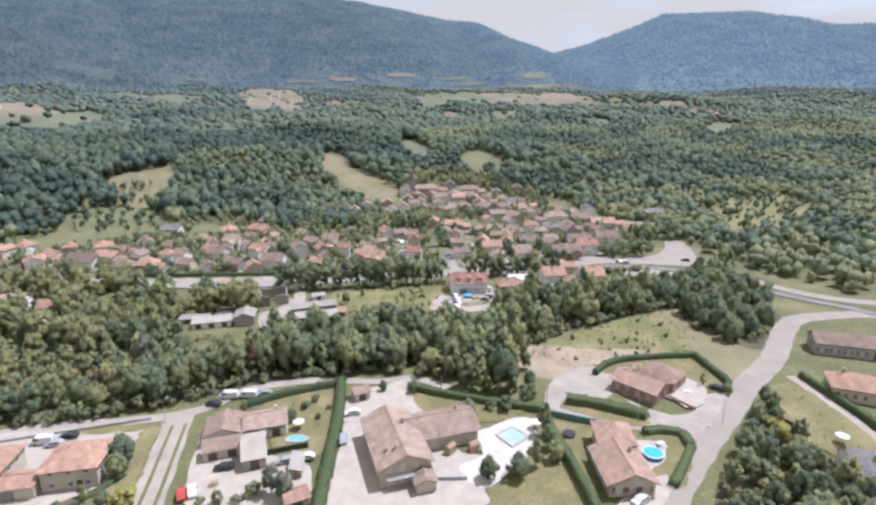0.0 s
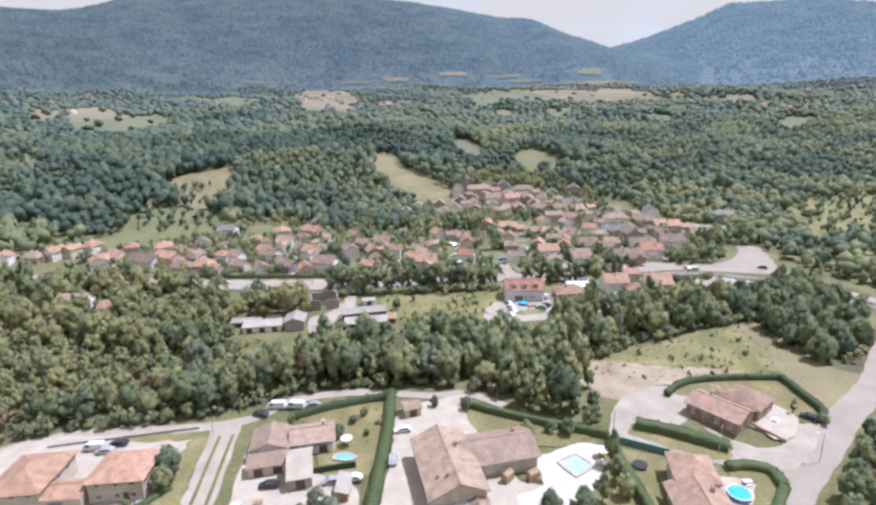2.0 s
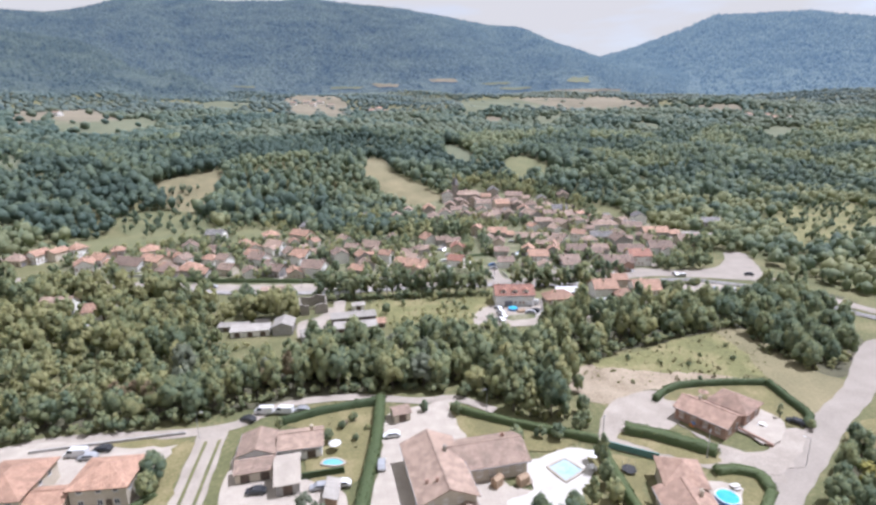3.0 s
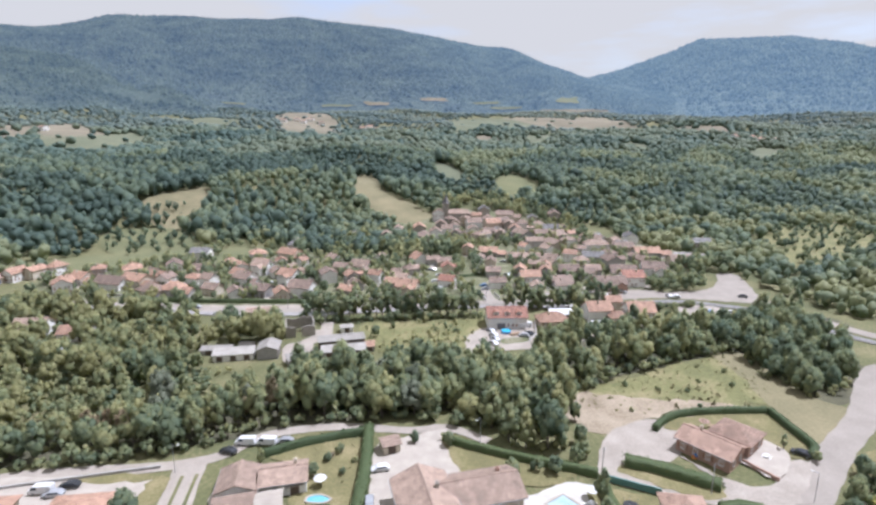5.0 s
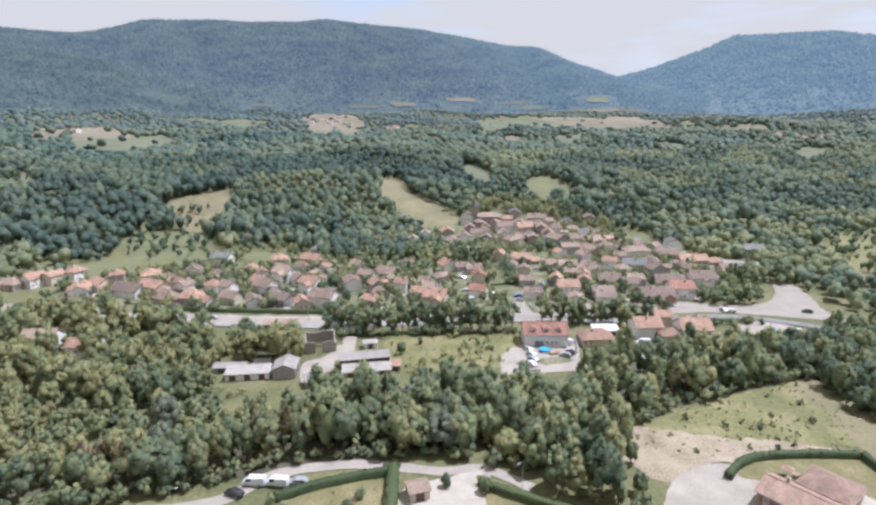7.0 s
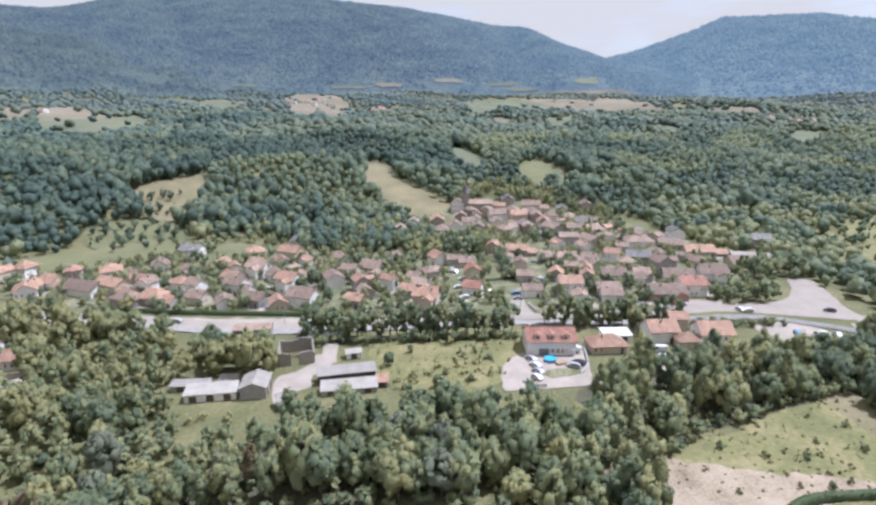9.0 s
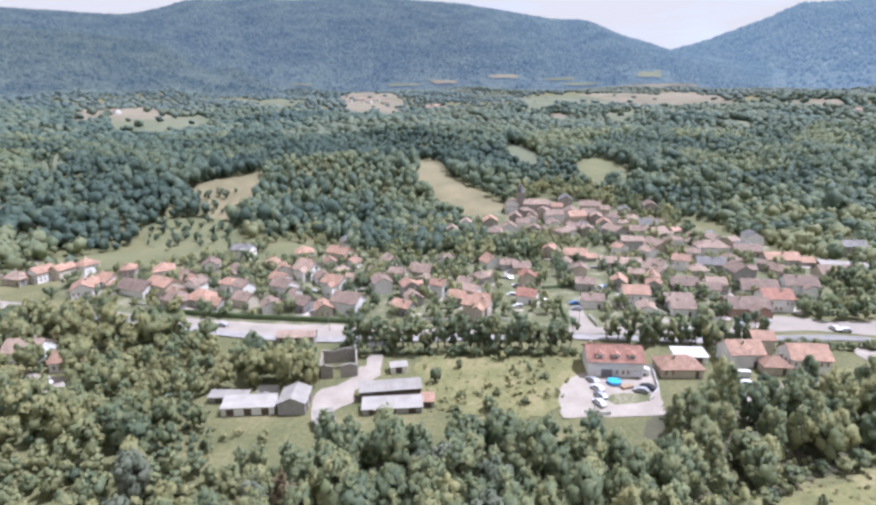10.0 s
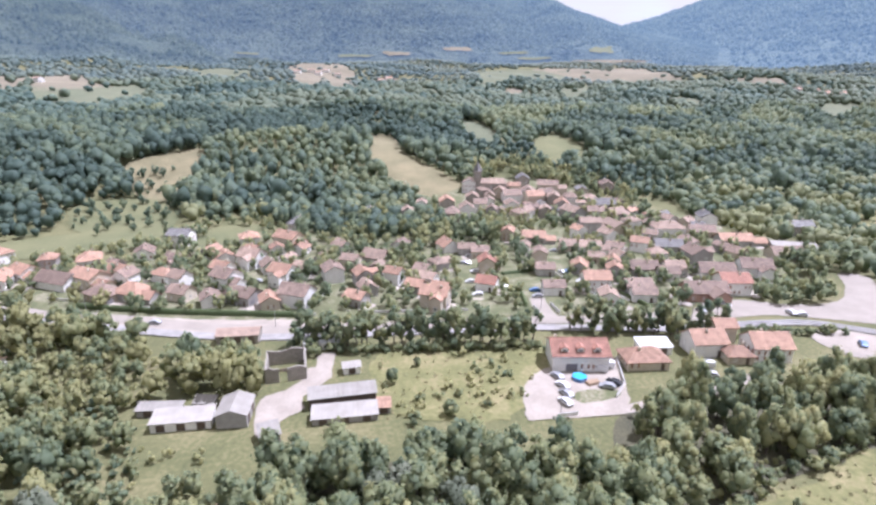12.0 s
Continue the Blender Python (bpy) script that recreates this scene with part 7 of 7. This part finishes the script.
m2 = inside(x2, y2, [(262, 252), (300, 258), (400, 292), (440, 370), (380, 372), (292, 318)]) & (r2.random(len(x2)) < 0.85)
x3, y3, r3 = jitter_grid(-340, -250, 520, 690, 11, 14)
m3 = r3.random(len(x3)) < 0.5
leafy_wood("field_bushes", list(zip(x[m], y[m])) + list(zip(x2[m2], y2[m2])) + list(zip(x3[m3], y3[m3])), YKIND, 15, "scattered bushes on the rough pastures", 0.45, 1.2)

LITTLE = [crown_arrays(110 + k, 4, 26, 1.7, 1.3, 1.3, 0.4, 0.4) for k in range(3)]
leafy_wood("undergrowth", scatter(BELT, 4.3, rng) + scatter(WEST_WOOD, 4.4, rng, 0.5) + scatter([(56, 147), (73, 148), (83, 155), (111, 159), (152, 164), (196, 168), (196, 184), (118, 183), (68, 179)], 5, rng, 1, False) + scatter([(130, 140), (133, 123), (148, 124), (161, 133), (173, 147), (164, 162), (150, 171), (137, 157)], 4.0, rng, 1, False) + scatter([(70, 69), (90, 81), (106, 91), (106, 80), (103, 71), (112, 50), (104, 42), (66, 44), (57, 55)], 3.6, rng, 1, False), LITTLE, 31, "thick undergrowth beneath the trees", 0.8, 1.7, 0.15)
rough = scatter([(8, 226), (40, 222), (66, 216), (58, 202), (46, 190), (34, 183), (12, 190), (8, 208)], 4.2, rng, 1, False) + scatter([(-58, 196), (-46, 192), (-20, 184), (-12, 176), (-40, 172), (-60, 180)], 4.4, rng, 1)
leafy_wood("meadow_scrub", [q for q in rough if math.sin(q[0] / 6 + 1) + math.sin(q[1] / 5) + rng.uniform(-1, 1) > 0.1], LITTLE, 41, "low yellow-green bushes over the rough meadow", 0.45, 1.15, 0.35, LEAF_LIGHT)
rough = scatter([(66, 147), (92, 153), (130, 158), (124, 132), (100, 129), (84, 131), (64, 139)], 4.6, rng, 0, False)
leafy_wood("meadow_scrub", [q for q in rough if math.sin(q[0] / 7) + math.sin(q[1] / 4) + rng.uniform(-1, 1) > 0.3], LITTLE, 42, "low olive bushes over the waste ground", 0.25, 0.7, 0.2, LEAF_WEED)
TUFT = [crown_arrays(120 + k, 1, 9, 0.9, 0.12, 0.1, 0.3, 0.2) for k in range(4)]
for nm, outline, gap, lab, sh in (("weeds", [(60, 148), (92, 154), (130, 158), (126, 132), (110, 124), (84, 128), (58, 140)], 1.7, "tall weeds over the waste ground", 0.15),
                                  ("weeds", [(12, 228), (62, 219), (46, 203), (36, 184), (10, 190), (6, 210)], 1.9, "tall weeds in the tawny meadow", 0.2),
                                  ("weeds", [(106, 92), (117, 99), (131, 99), (126, 76), (116, 64)], 2.2, "weeds in the fallow plot", 0.25),
                                  ("weeds", [(-20, 133), (3, 136), (1, 117), (-7, 106), (-12, 126)], 3.0, "tufts of grass in the garden", 0.2)):
    leafy_wood(nm, [p for p in scatter(outline, gap, rng, 0, False) if rng.random() < 0.7], TUFT, int(gap * 10), lab, 0.4, 1.4, sh, LEAF_WEED)

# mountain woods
SPIRE = [spire_kind(140 + k, 5, False) for k in range(3)] + [spire_kind(150 + k, 4, True) for k in range(2)]
for (MX, MY, MZ, MS), cnt, (a0, a1), edge_n, seed, mt, size, lab in ((WEST, 46000, (-36, 37), 1300, 21, "mountain_west", 6.5, "forest covering the mountain side"), (EAST, 13000, (24, 56), 700, 22, "mountain_east", 9.0, "forest covering the farther mountain"),
                                                            (SPUR_HILL, 6500, (-38, -8), 350, 23, "mountain_spur", 6.0, "forest covering the nearer spur")):
    r = np.random.default_rng(seed)
    az = np.degrees(np.arctan2(MX[0], MY[0] - 20))
    i = np.concatenate([9 + np.sqrt(r.uniform(0, 1, cnt)) * 51, np.full(edge_n, 60.0)])
    j = np.interp(r.uniform(a0, a1, cnt + edge_n), az, np.arange(len(az)))
    i0, j0 = np.minimum(i.astype(int), 60), np.minimum(j.astype(int), MX.shape[1] - 2)
    u, v = i - i0, j - j0

    def blend(A):
        return (A[i0, j0] * (1 - u) + A[i0 + 1, j0] * u) * (1 - v) + (A[i0, j0 + 1] * (1 - u) + A[i0 + 1, j0 + 1] * u) * v
    x, y, z = blend(MX), blend(MY), blend(MZ)
    rad = size * r.uniform(0.6, 1.3, cnt + edge_n)
    high = rad * r.uniform(1.2, 2.3, cnt + edge_n) * np.where(np.arange(cnt + edge_n) < cnt, 1, 0.75)
    clear = np.ones(len(x), bool)
    for cx, cy, cr in CLEARINGS:
        clear &= (x - cx) ** 2 + (y - cy) ** 2 > cr * cr
    clear &= z > ground_z(np.clip(x, -3500, 3800), np.clip(y, 0, 2600)) - 8
    # Shares the mountain material, so the trees emit its haze tint too.
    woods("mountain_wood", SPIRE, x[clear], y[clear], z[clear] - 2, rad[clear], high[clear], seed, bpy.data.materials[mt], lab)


# ---------------------------------------------------------------- small things
def car(x, y, rot, paint, label, van=False, z=None):
    c0 = base("van" if van else "car", x, y, rot, (float(ground_z(x, y)) + 0.12) if z is None else z, label, "van" if van else "car", "parked vehicles")
    if van:
        prof = [(-2.5, 0.35), (2.5, 0.35), (2.5, 1.0), (1.9, 1.25), (1.3, 2.1), (-2.45, 2.2), (-2.5, 1.2)]
        glass = [(1.35, 1.3), (1.88, 1.28), (1.36, 2.0), (0.4, 2.03), (0.4, 1.3)]
    else:
        prof = [(-2.1, 0.35), (2.1, 0.35), (2.12, 0.75), (1.3, 0.92), (0.6, 1.45), (-1.2, 1.48), (-1.85, 1.0), (-2.12, 0.9)]
        glass = [(1.2, 0.95), (0.58, 1.4), (-1.15, 1.42), (-1.7, 1.0)]
    bm = bmesh.new()
    extrude_profile(bm, prof, -0.85, 0.85)
    bmesh.ops.bevel(bm, geom=bm.edges[:], offset=0.07, segments=1, affect="EDGES")
    part("body", bm, paint, c0)
    bm = bmesh.new()
    extrude_profile(bm, glass, -0.87, 0.87)
    part("window_band", bm, GLASS, c0, "dark glass windows")
    for u in (-1.35, 1.35):
        for s in (-0.8, 0.8):
            bm = bmesh.new()
            tube(bm, 0, 0, -0.11, 0.11, 0.33, 0.33, 12)
            wh = part("wheel", bm, RUBBER, c0)
            wh.matrix_basis = pose(s, u, 0.33, 0, 90, 0)
            bm = bmesh.new()
            tube(bm, 0, 0, -0.125, 0.125, 0.2, 0.2, 10)
            part("rim", bm, METAL, wh)
    return c0


for x, y, rot, paint, lab, van in (
        (-26.8, 139.8, 75, PAINT_WHITE, "white van parked at the lane", True), (-21.7, 138.6, 70, PAINT_WHITE, "white van parked at the lane", True), (-17.3, 138.3, 80, PAINT_GREY, "silver car parked at the lane", False),
        (-30.5, 137.0, 60, PAINT_BLACK, "black car parked at the lane", False), (-67.6, 130.6, 80, PAINT_WHITE, "white van parked in the court", True), (-62.4, 131.4, 80, PAINT_BLACK, "black car parked in the court", False),
        (-64.6, 128.8, 85, PAINT_GREY, "grey car parked in the court", False), (-25.6, 107.9, 82, PAINT_BLACK, "black car parked in the gravel yard", False), (-33.2, 101.3, 8, PAINT_RED, "red car parked beside the farm track", False), (-31.2, 101.7, 8, PAINT_WHITE, "white car parked beside the farm track", False), (4.6, 121.4, 88, PAINT_WHITE, "white car parked in the paved court", False),
        (0.9, 110.6, -8, PAINT_GREY, "grey car beside the hedge", False), (-8.2, 106.2, 80, PAINT_WHITE, "white car behind a low wall", False), (-12.6, 106.2, 85, PAINT_GREY, "silver car behind a low wall", False),
        (104.6, 103.6, 35, PAINT_BLACK, "dark car beside the raised terrace", False),
        (55.5, 72.2, 105, PAINT_WHITE, "white car on the paved parking place", False), (58.7, 199.4, 20, PAINT_GREY, "grey car in the gravel yard", False), (58.2, 194.8, 25, PAINT_WHITE, "white car in the gravel yard", False), (57.4, 190.7, 20, PAINT_GREY, "silver car in the gravel yard", False), (55.6, 187.2, 15, PAINT_WHITE, "white car at the yard gate", False), (72.4, 193.4, 30, PAINT_BLACK, "dark car beside the white wall", False), (69.6, 191.9, 60, PAINT_GREY, "grey car beside the garden plot", False),
        (71.6, 200.6, 55, PAINT_WHITE, "white camper van beside the house", True), (74.6, 202.2, 55, PAINT_WHITE, "white van beside the house", True), (102.4, 196.4, 70, PAINT_WHITE, "white van by the railway houses", True), (66, 268, 10, PAINT_WHITE, "white car on the village street", False), (59, 300, 15, PAINT_GREY, "grey car on the village street", False),
        (96, 280, 10, PAINT_WHITE, "white car on the village street", False), (160, 222, 70, PAINT_WHITE, "white car at the junction", False), (178, 191, 50, PAINT_GREY, "grey car on the parking ground", False), (168, 196, 50, PAINT_WHITE, "white car on the parking ground", False),
        (-60, 258, 70, PAINT_GREY, "grey car on the railway yard", False), (-99, 219, 60, PAINT_WHITE, "white car on a drive", False), (100.5, 191.8, 75, PAINT_WHITE, "white car by the railway houses", False),
        (88, 184.8, 80, PAINT_WHITE, "white van on the lane", True)):
    car(x, y, rot, paint, lab, van)


# cars and low white walls along the village streets
rng = random.Random(31)
TINTS = [(PAINT_WHITE, "small white car parked in the village"), (PAINT_GREY, "silver car parked in the village"), (PAINT_BLACK, "dark car parked in the village"), (PAINT_BLUE, "blue car parked in the village"), (PAINT_WHITE, "white hatchback parked by a house")]
for x, y, rot in ((53.5, 262, 85), (57.5, 270, 85), (54.3, 276, 85), (59.5, 288, 80), (57.0, 300, 80), (62.5, 310, 80), (75.5, 256, 80), (76.8, 262, 75), (102, 250, 105), (99, 268, 100), (98.5, 280, 95), (105, 310, 65), (-30, 272, 110), (-31, 293, 70),
                  (128, 232, 10), (140, 235, 30), (158, 224, -10), (192, 215, 60), (166, 196, -30), (160, 199, -30), (172, 194, -30)):
    paint, lab = rng.choice(TINTS)
    car(x, y, rot + rng.uniform(-6, 6), paint, lab)


def white_wall(x, y, rot, length, h=1.1):
    w0 = base("garden_wall", x, y, rot, None, "low white rendered garden wall by a village street", "wall", "village garden walls")
    bm = bmesh.new()
    box(bm, 0, 0, h / 2 - 0.1, length, 0.22, h + 0.2)
    body = part("body", bm, WHITE_WALL, w0)
    bm = bmesh.new()
    box(bm, 0, 0, h + 0.03, length + 0.06, 0.32, 0.08)
    part("coping", bm, CONCRETE, w0)
    return body


for x, y, rot, length in ((49.4, 262, 85, 12), (51.2, 290, 80, 10), (60.4, 266, 85, 8), (62.5, 292, 80, 9), (70.2, 243, 88, 9), (77.4, 244, 88, 9), (82, 262, 80, 8), (106.5, 250, 100, 10), (97.4, 252, 100, 10), (102.6, 274, 100, 9), (93, 276, 98, 9), (-30, 259.5, -15, 10), (-12, 256, -14, 10),
                          (20, 252, -8, 14), (40, 249, -6, 12), (-24.5, 290, 70, 9), (-36.5, 272, 105, 8), (120, 238, 12, 10), (-70, 273, -18, 10), (-100, 286, -22, 12), (-4, 276, 75, 8), (16, 272, 80, 8), (118, 262, -12, 10), (150, 256, -14, 9), (168, 250, -16, 8), (85, 300, 80, 9), (120, 290, -12, 9), (140, 284, -12, 9)):
    white_wall(x, y, rot, length)


def street_lamp(x, y, rot, h=7.0):
    l0 = base("street_lamp", x, y, rot, None, "grey metal street lamp with one arm", "street lamp", "street lamps")
    bm = bmesh.new()
    tube(bm, 0, 0, -0.2, h, 0.09, 0.05, 8)
    part("pole", bm, METAL, l0)
    bm = bmesh.new()
    box(bm, 0.55, 0, h, 1.2, 0.07, 0.07)
    arm = part("arm", bm, METAL, l0)
    bm = bmesh.new()
    box(bm, 1.2, 0, h - 0.02, 0.6, 0.26, 0.14, 0, 0.03)
    part("lamp_head", bm, FRAME_WHITE, arm, "pale lamp head")


def utility_pole(x, y, rot, h=7.5):
    p0 = base("utility_pole", x, y, rot, None, "tall bare utility pole with cross arm", "pole", "utility poles")
    bm = bmesh.new()
    tube(bm, 0, 0, -0.3, h, 0.13, 0.08, 8)
    part("pole", bm, CONCRETE, p0)
    bm = bmesh.new()
    box(bm, 0, 0, h - 0.4, 1.3, 0.1, 0.1)
    arm = part("cross_arm", bm, METAL, p0)
    for u in (-0.5, 0.5):
        bm = bmesh.new()
        tube(bm, u, 0, h - 0.35, h - 0.1, 0.05, 0.03, 6)
        part("insulator", bm, FRAME_WHITE, arm)


for x, y, r in ((-41.3, 131.6, 10), (30.5, 126.6, 200), (-92, 133, -60), (92.5, 89.2, 120)):
    street_lamp(x, y, r)
for x, y, r in ((53.2, 107.4, 30), (73.2, 96.6, 30), (-82.5, 264, 0), (52.3, 182.8, 0), (4, 240.5, 0), (72.2, 244.5, 0), (-20, 248, 0), (118, 224, 0)):
    utility_pole(x, y, r)

# pools
pool = base("round_pool", 67.6, 83.8, 0, float(ground_z(67, 84)) + 0.1, "round above-ground pool with bright blue water", "pool")
bm = bmesh.new()
tube(bm, 0, 0, 0, 1.0, 2.25, 2.25, 28)
part("pool_wall", bm, PAINT_BLUE, pool)
bm = bmesh.new()
tube(bm, 0, 0, 0.98, 1.03, 2.12, 2.12, 28)
part("water", bm, POOL_BLUE, pool)
bm = bmesh.new()
for k in range(28):
    a = k * 2 * math.pi / 28
    box(bm, 2.25 * math.cos(a), 2.25 * math.sin(a), 1.04, 0.22, 0.52, 0.08, math.degrees(a))
part("rim", bm, PAINT_WHITE, pool)


def ground_pool(name, pts, label, water, deck=0.5, z=0.5):
    p0 = base(name, 0, 0, 0, 0.0, label, "pool")
    c = spline(pts, True, 1.0)
    mid = sum(c, Vector((0, 0))) / len(c)
    bm = bmesh.new()
    inner = [bm.verts.new((p.x, p.y, z)) for p in c]
    outer = [bm.verts.new((*(p + (p - mid).normalized() * deck), z)) for p in c]
    low = [bm.verts.new((v.co.x, v.co.y, 0)) for v in outer]
    deep = [bm.verts.new((v.co.x, v.co.y, z - 0.15)) for v in inner]
    n = len(c)
    for i in range(n):
        j = (i + 1) % n
        bm.faces.new((inner[i], outer[i], outer[j], inner[j]))
        bm.faces.new((outer[i], low[i], low[j], outer[j]))
        bm.faces.new((deep[i], inner[i], inner[j], deep[j]))
    bmesh.ops.recalc_face_normals(bm, faces=bm.faces)
    part("coping", bm, PAVING, p0)
    bm = bmesh.new()
    bm.faces.new([bm.verts.new((p.x, p.y, z - 0.1)) for p in c])
    bmesh.ops.triangulate(bm, faces=bm.faces[:])
    part("water", bm, water, p0)
    return p0


ground_pool("garden_pool", [(-12.0, 114.2), (-11.2, 115.6), (-9.0, 115.4), (-7.2, 113.8), (-8.6, 113.0), (-10.6, 113.6)], "small curved garden pool with turquoise water", POOL_TURQUOISE)
ground_pool("swimming_pool", [tuple(Vector(p).lerp(Vector(q), k / 6)) for p, q in (((37.0, 101.6), (41.6, 103.4)), ((41.6, 103.4), (43.6, 99.0)), ((43.6, 99.0), (38.6, 96.6)), ((38.6, 96.6), (37.0, 101.6))) for k in range(6)], "large pool under a pale blue cover", POOL_PALE, 0.6, 0.5)
pool = base("round_pool", 64.3, 197.4, 0, float(ground_z(64, 197)) + 0.2, "round blue pool in the gravel yard", "pool")
bm = bmesh.new()
tube(bm, 0, 0, 0, 0.9, 2.0, 2.0, 24)
part("pool_wall", bm, PAINT_BLUE, pool)
bm = bmesh.new()
tube(bm, 0, 0, 0.88, 0.93, 1.86, 1.86, 24)
part("water", bm, POOL_BLUE, pool)

ground_pool("garden_pool", [(141.4, 97.4), (143.6, 98.6), (145.2, 96.8), (142.8, 95.6)], "small blue garden pool across the road", POOL_BLUE, 0.4, 0.5)

# garden walls and clutter
for x, y, rot, length in ((77.6, 199.4, 69, 14.6), (72.4, 189.8, 45, 7.6), (54, 182.0, 0, 5)):
    white_wall(x, y, rot, length)
bm = bmesh.new()
box(bm, 67.3, 202.0, 0.8, 7.4, 0.14, 1.4, 60)
tagged(finish("fence", bm, plain("pale_blue_sheet", (0.3, 0.42, 0.52), 0.5)), "pale blue plastic sheet screen beside a pool", "fence")
# One bevelled box that stands for a pile of timber.
bm = bmesh.new()
box(bm, 66.8, 194.6, 0.45, 3.6, 1.8, 0.9, 10, 0.06)
tagged(finish("wooden_crate", bm, TIMBER), "large brown pile of timber beside the pool", "crate")
bm = bmesh.new()
box(bm, -12.4, 110.4, 0.8, 10.2, 0.5, 1.6, 1)
tagged(finish("garden_wall", bm, LEAF_HEDGE), "dark green screen round the pool garden", "wall")
bm = bmesh.new()
box(bm, 57.8, 102.4, 0.8, 11.8, 0.3, 1.6, -39)
tagged(finish("garden_wall", bm, plain("green_screen", (0.1, 0.2, 0.18), 0.7)), "blue-green screen fence along the drive", "fence")
bm = bmesh.new()
box(bm, 89.5, 101.4, 0.5, 0.4, 10.2, 1.0, 17)
tagged(finish("terrace_wall", bm, BRICK_WALL), "low brown retaining wall of the terrace", "wall")
bm = bmesh.new()
for k in range(9):
    box(bm, 0, -5 + k * 1.3, 0.6, 0.12, 0.12, 1.3)
box(bm, 0, 0.2, 0.7, 0.06, 11.5, 1.0)
fence = tagged(finish("fence", bm, DARK_WOOD), "dark wooden fence in the fallow plot", "fence")
fence.matrix_basis = pose(108.4, 86, 0, 0, 0, 4)
bm = bmesh.new()
box(bm, -62, 134.3, 0.4, 34, 0.35, 0.8, 0.5)
tagged(finish("garden_wall", bm, CONCRETE), "low concrete wall along the lane", "wall")


def parasol(x, y, mat, label):
    p0 = base("parasol", x, y, 0, float(ground_z(x, y)) + 0.15, label, "parasol")
    bm = bmesh.new()
    tube(bm, 0, 0, 0, 2.4, 0.03, 0.03, 6)
    part("pole", bm, METAL, p0)
    bm = bmesh.new()
    tube(bm, 0, 0, 2.0, 2.55, 1.5, 0.05, 8)
    part("canopy", bm, mat, p0)


def garden_table(x, y, rot, mat):
    t0 = base("garden_table", x, y, rot, float(ground_z(x, y)) + 0.15, "plain garden table with two benches", "table")
    bm = bmesh.new()
    box(bm, 0, 0, 0.74, 1.8, 0.9, 0.06)
    part("tabletop", bm, mat, t0)
    for s in (-1, 1):
        bm = bmesh.new()
        box(bm, 0, s * 0.8, 0.45, 1.7, 0.3, 0.05)
        part("bench", bm, mat, t0)
        for u in (-0.75, 0.75):
            bm = bmesh.new()
            box(bm, u, s * 0.38, 0.36, 0.08, 0.08, 0.72)
            part("leg", bm, mat, t0)


parasol(90.4, 119.6, TILE_TERRA, "faded brown parasol in the garden")
parasol(113.4, 74.8, PAINT_WHITE, "white parasol beside the grey house")
parasol(47.2, 101.5, PAINT_WHITE, "white parasol on the pool terrace")
parasol(-9.0, 119.0, PAINT_WHITE, "white parasol by the garden pool")
for x, y, r, m in ((92.5, 119.0, 20, TIMBER), (95.5, 104.5, 30, FRAME_WHITE), (46, 99, 60, FRAME_WHITE), (30.5, 98, 20, TIMBER), (-6.5, 129.5, 10, DARK_WOOD), (72, 86.6, 0, FRAME_WHITE), (-27.2, 103, 0, TIMBER)):
    garden_table(x, y, r, m)
for x, y, s, lab in ((78.6, 108.5, 0.8, "orange play slide on the forecourt"), (80.2, 107.2, 0.7, "orange plastic play house")):
    t0 = base("play_house", x, y, 20, float(ground_z(x, y)) + 0.12, lab, "toy")
    bm = bmesh.new()
    extrude_profile(bm, [(-0.6 * s, 0), (0.6 * s, 0), (0.6 * s, 0.9 * s), (0, 1.4 * s), (-0.6 * s, 0.9 * s)], -0.6 * s, 0.6 * s)
    part("body", bm, PAINT_ORANGE, t0)
    bm = bmesh.new()
    extrude_profile(bm, [(-0.75 * s, 0.85 * s), (0, 1.45 * s), (0.75 * s, 0.85 * s), (0.75 * s, 0.95 * s), (0, 1.56 * s), (-0.75 * s, 0.95 * s)], -0.7 * s, 0.7 * s)
    part("roof", bm, PAINT_BLUE, t0)
tr = base("trampoline", 53.6, 96.6, 0, None, "dark garden trampoline on the lawn", "trampoline")
bm = bmesh.new()
tube(bm, 0, 0, 0.7, 0.76, 1.6, 1.6, 18)
part("mat", bm, RUBBER, tr)
for k in range(5):
    bm = bmesh.new()
    tube(bm, 1.5 * math.cos(k * 1.257), 1.5 * math.sin(k * 1.257), 0, 2.2, 0.04, 0.04, 6)
    part("post", bm, METAL, tr)
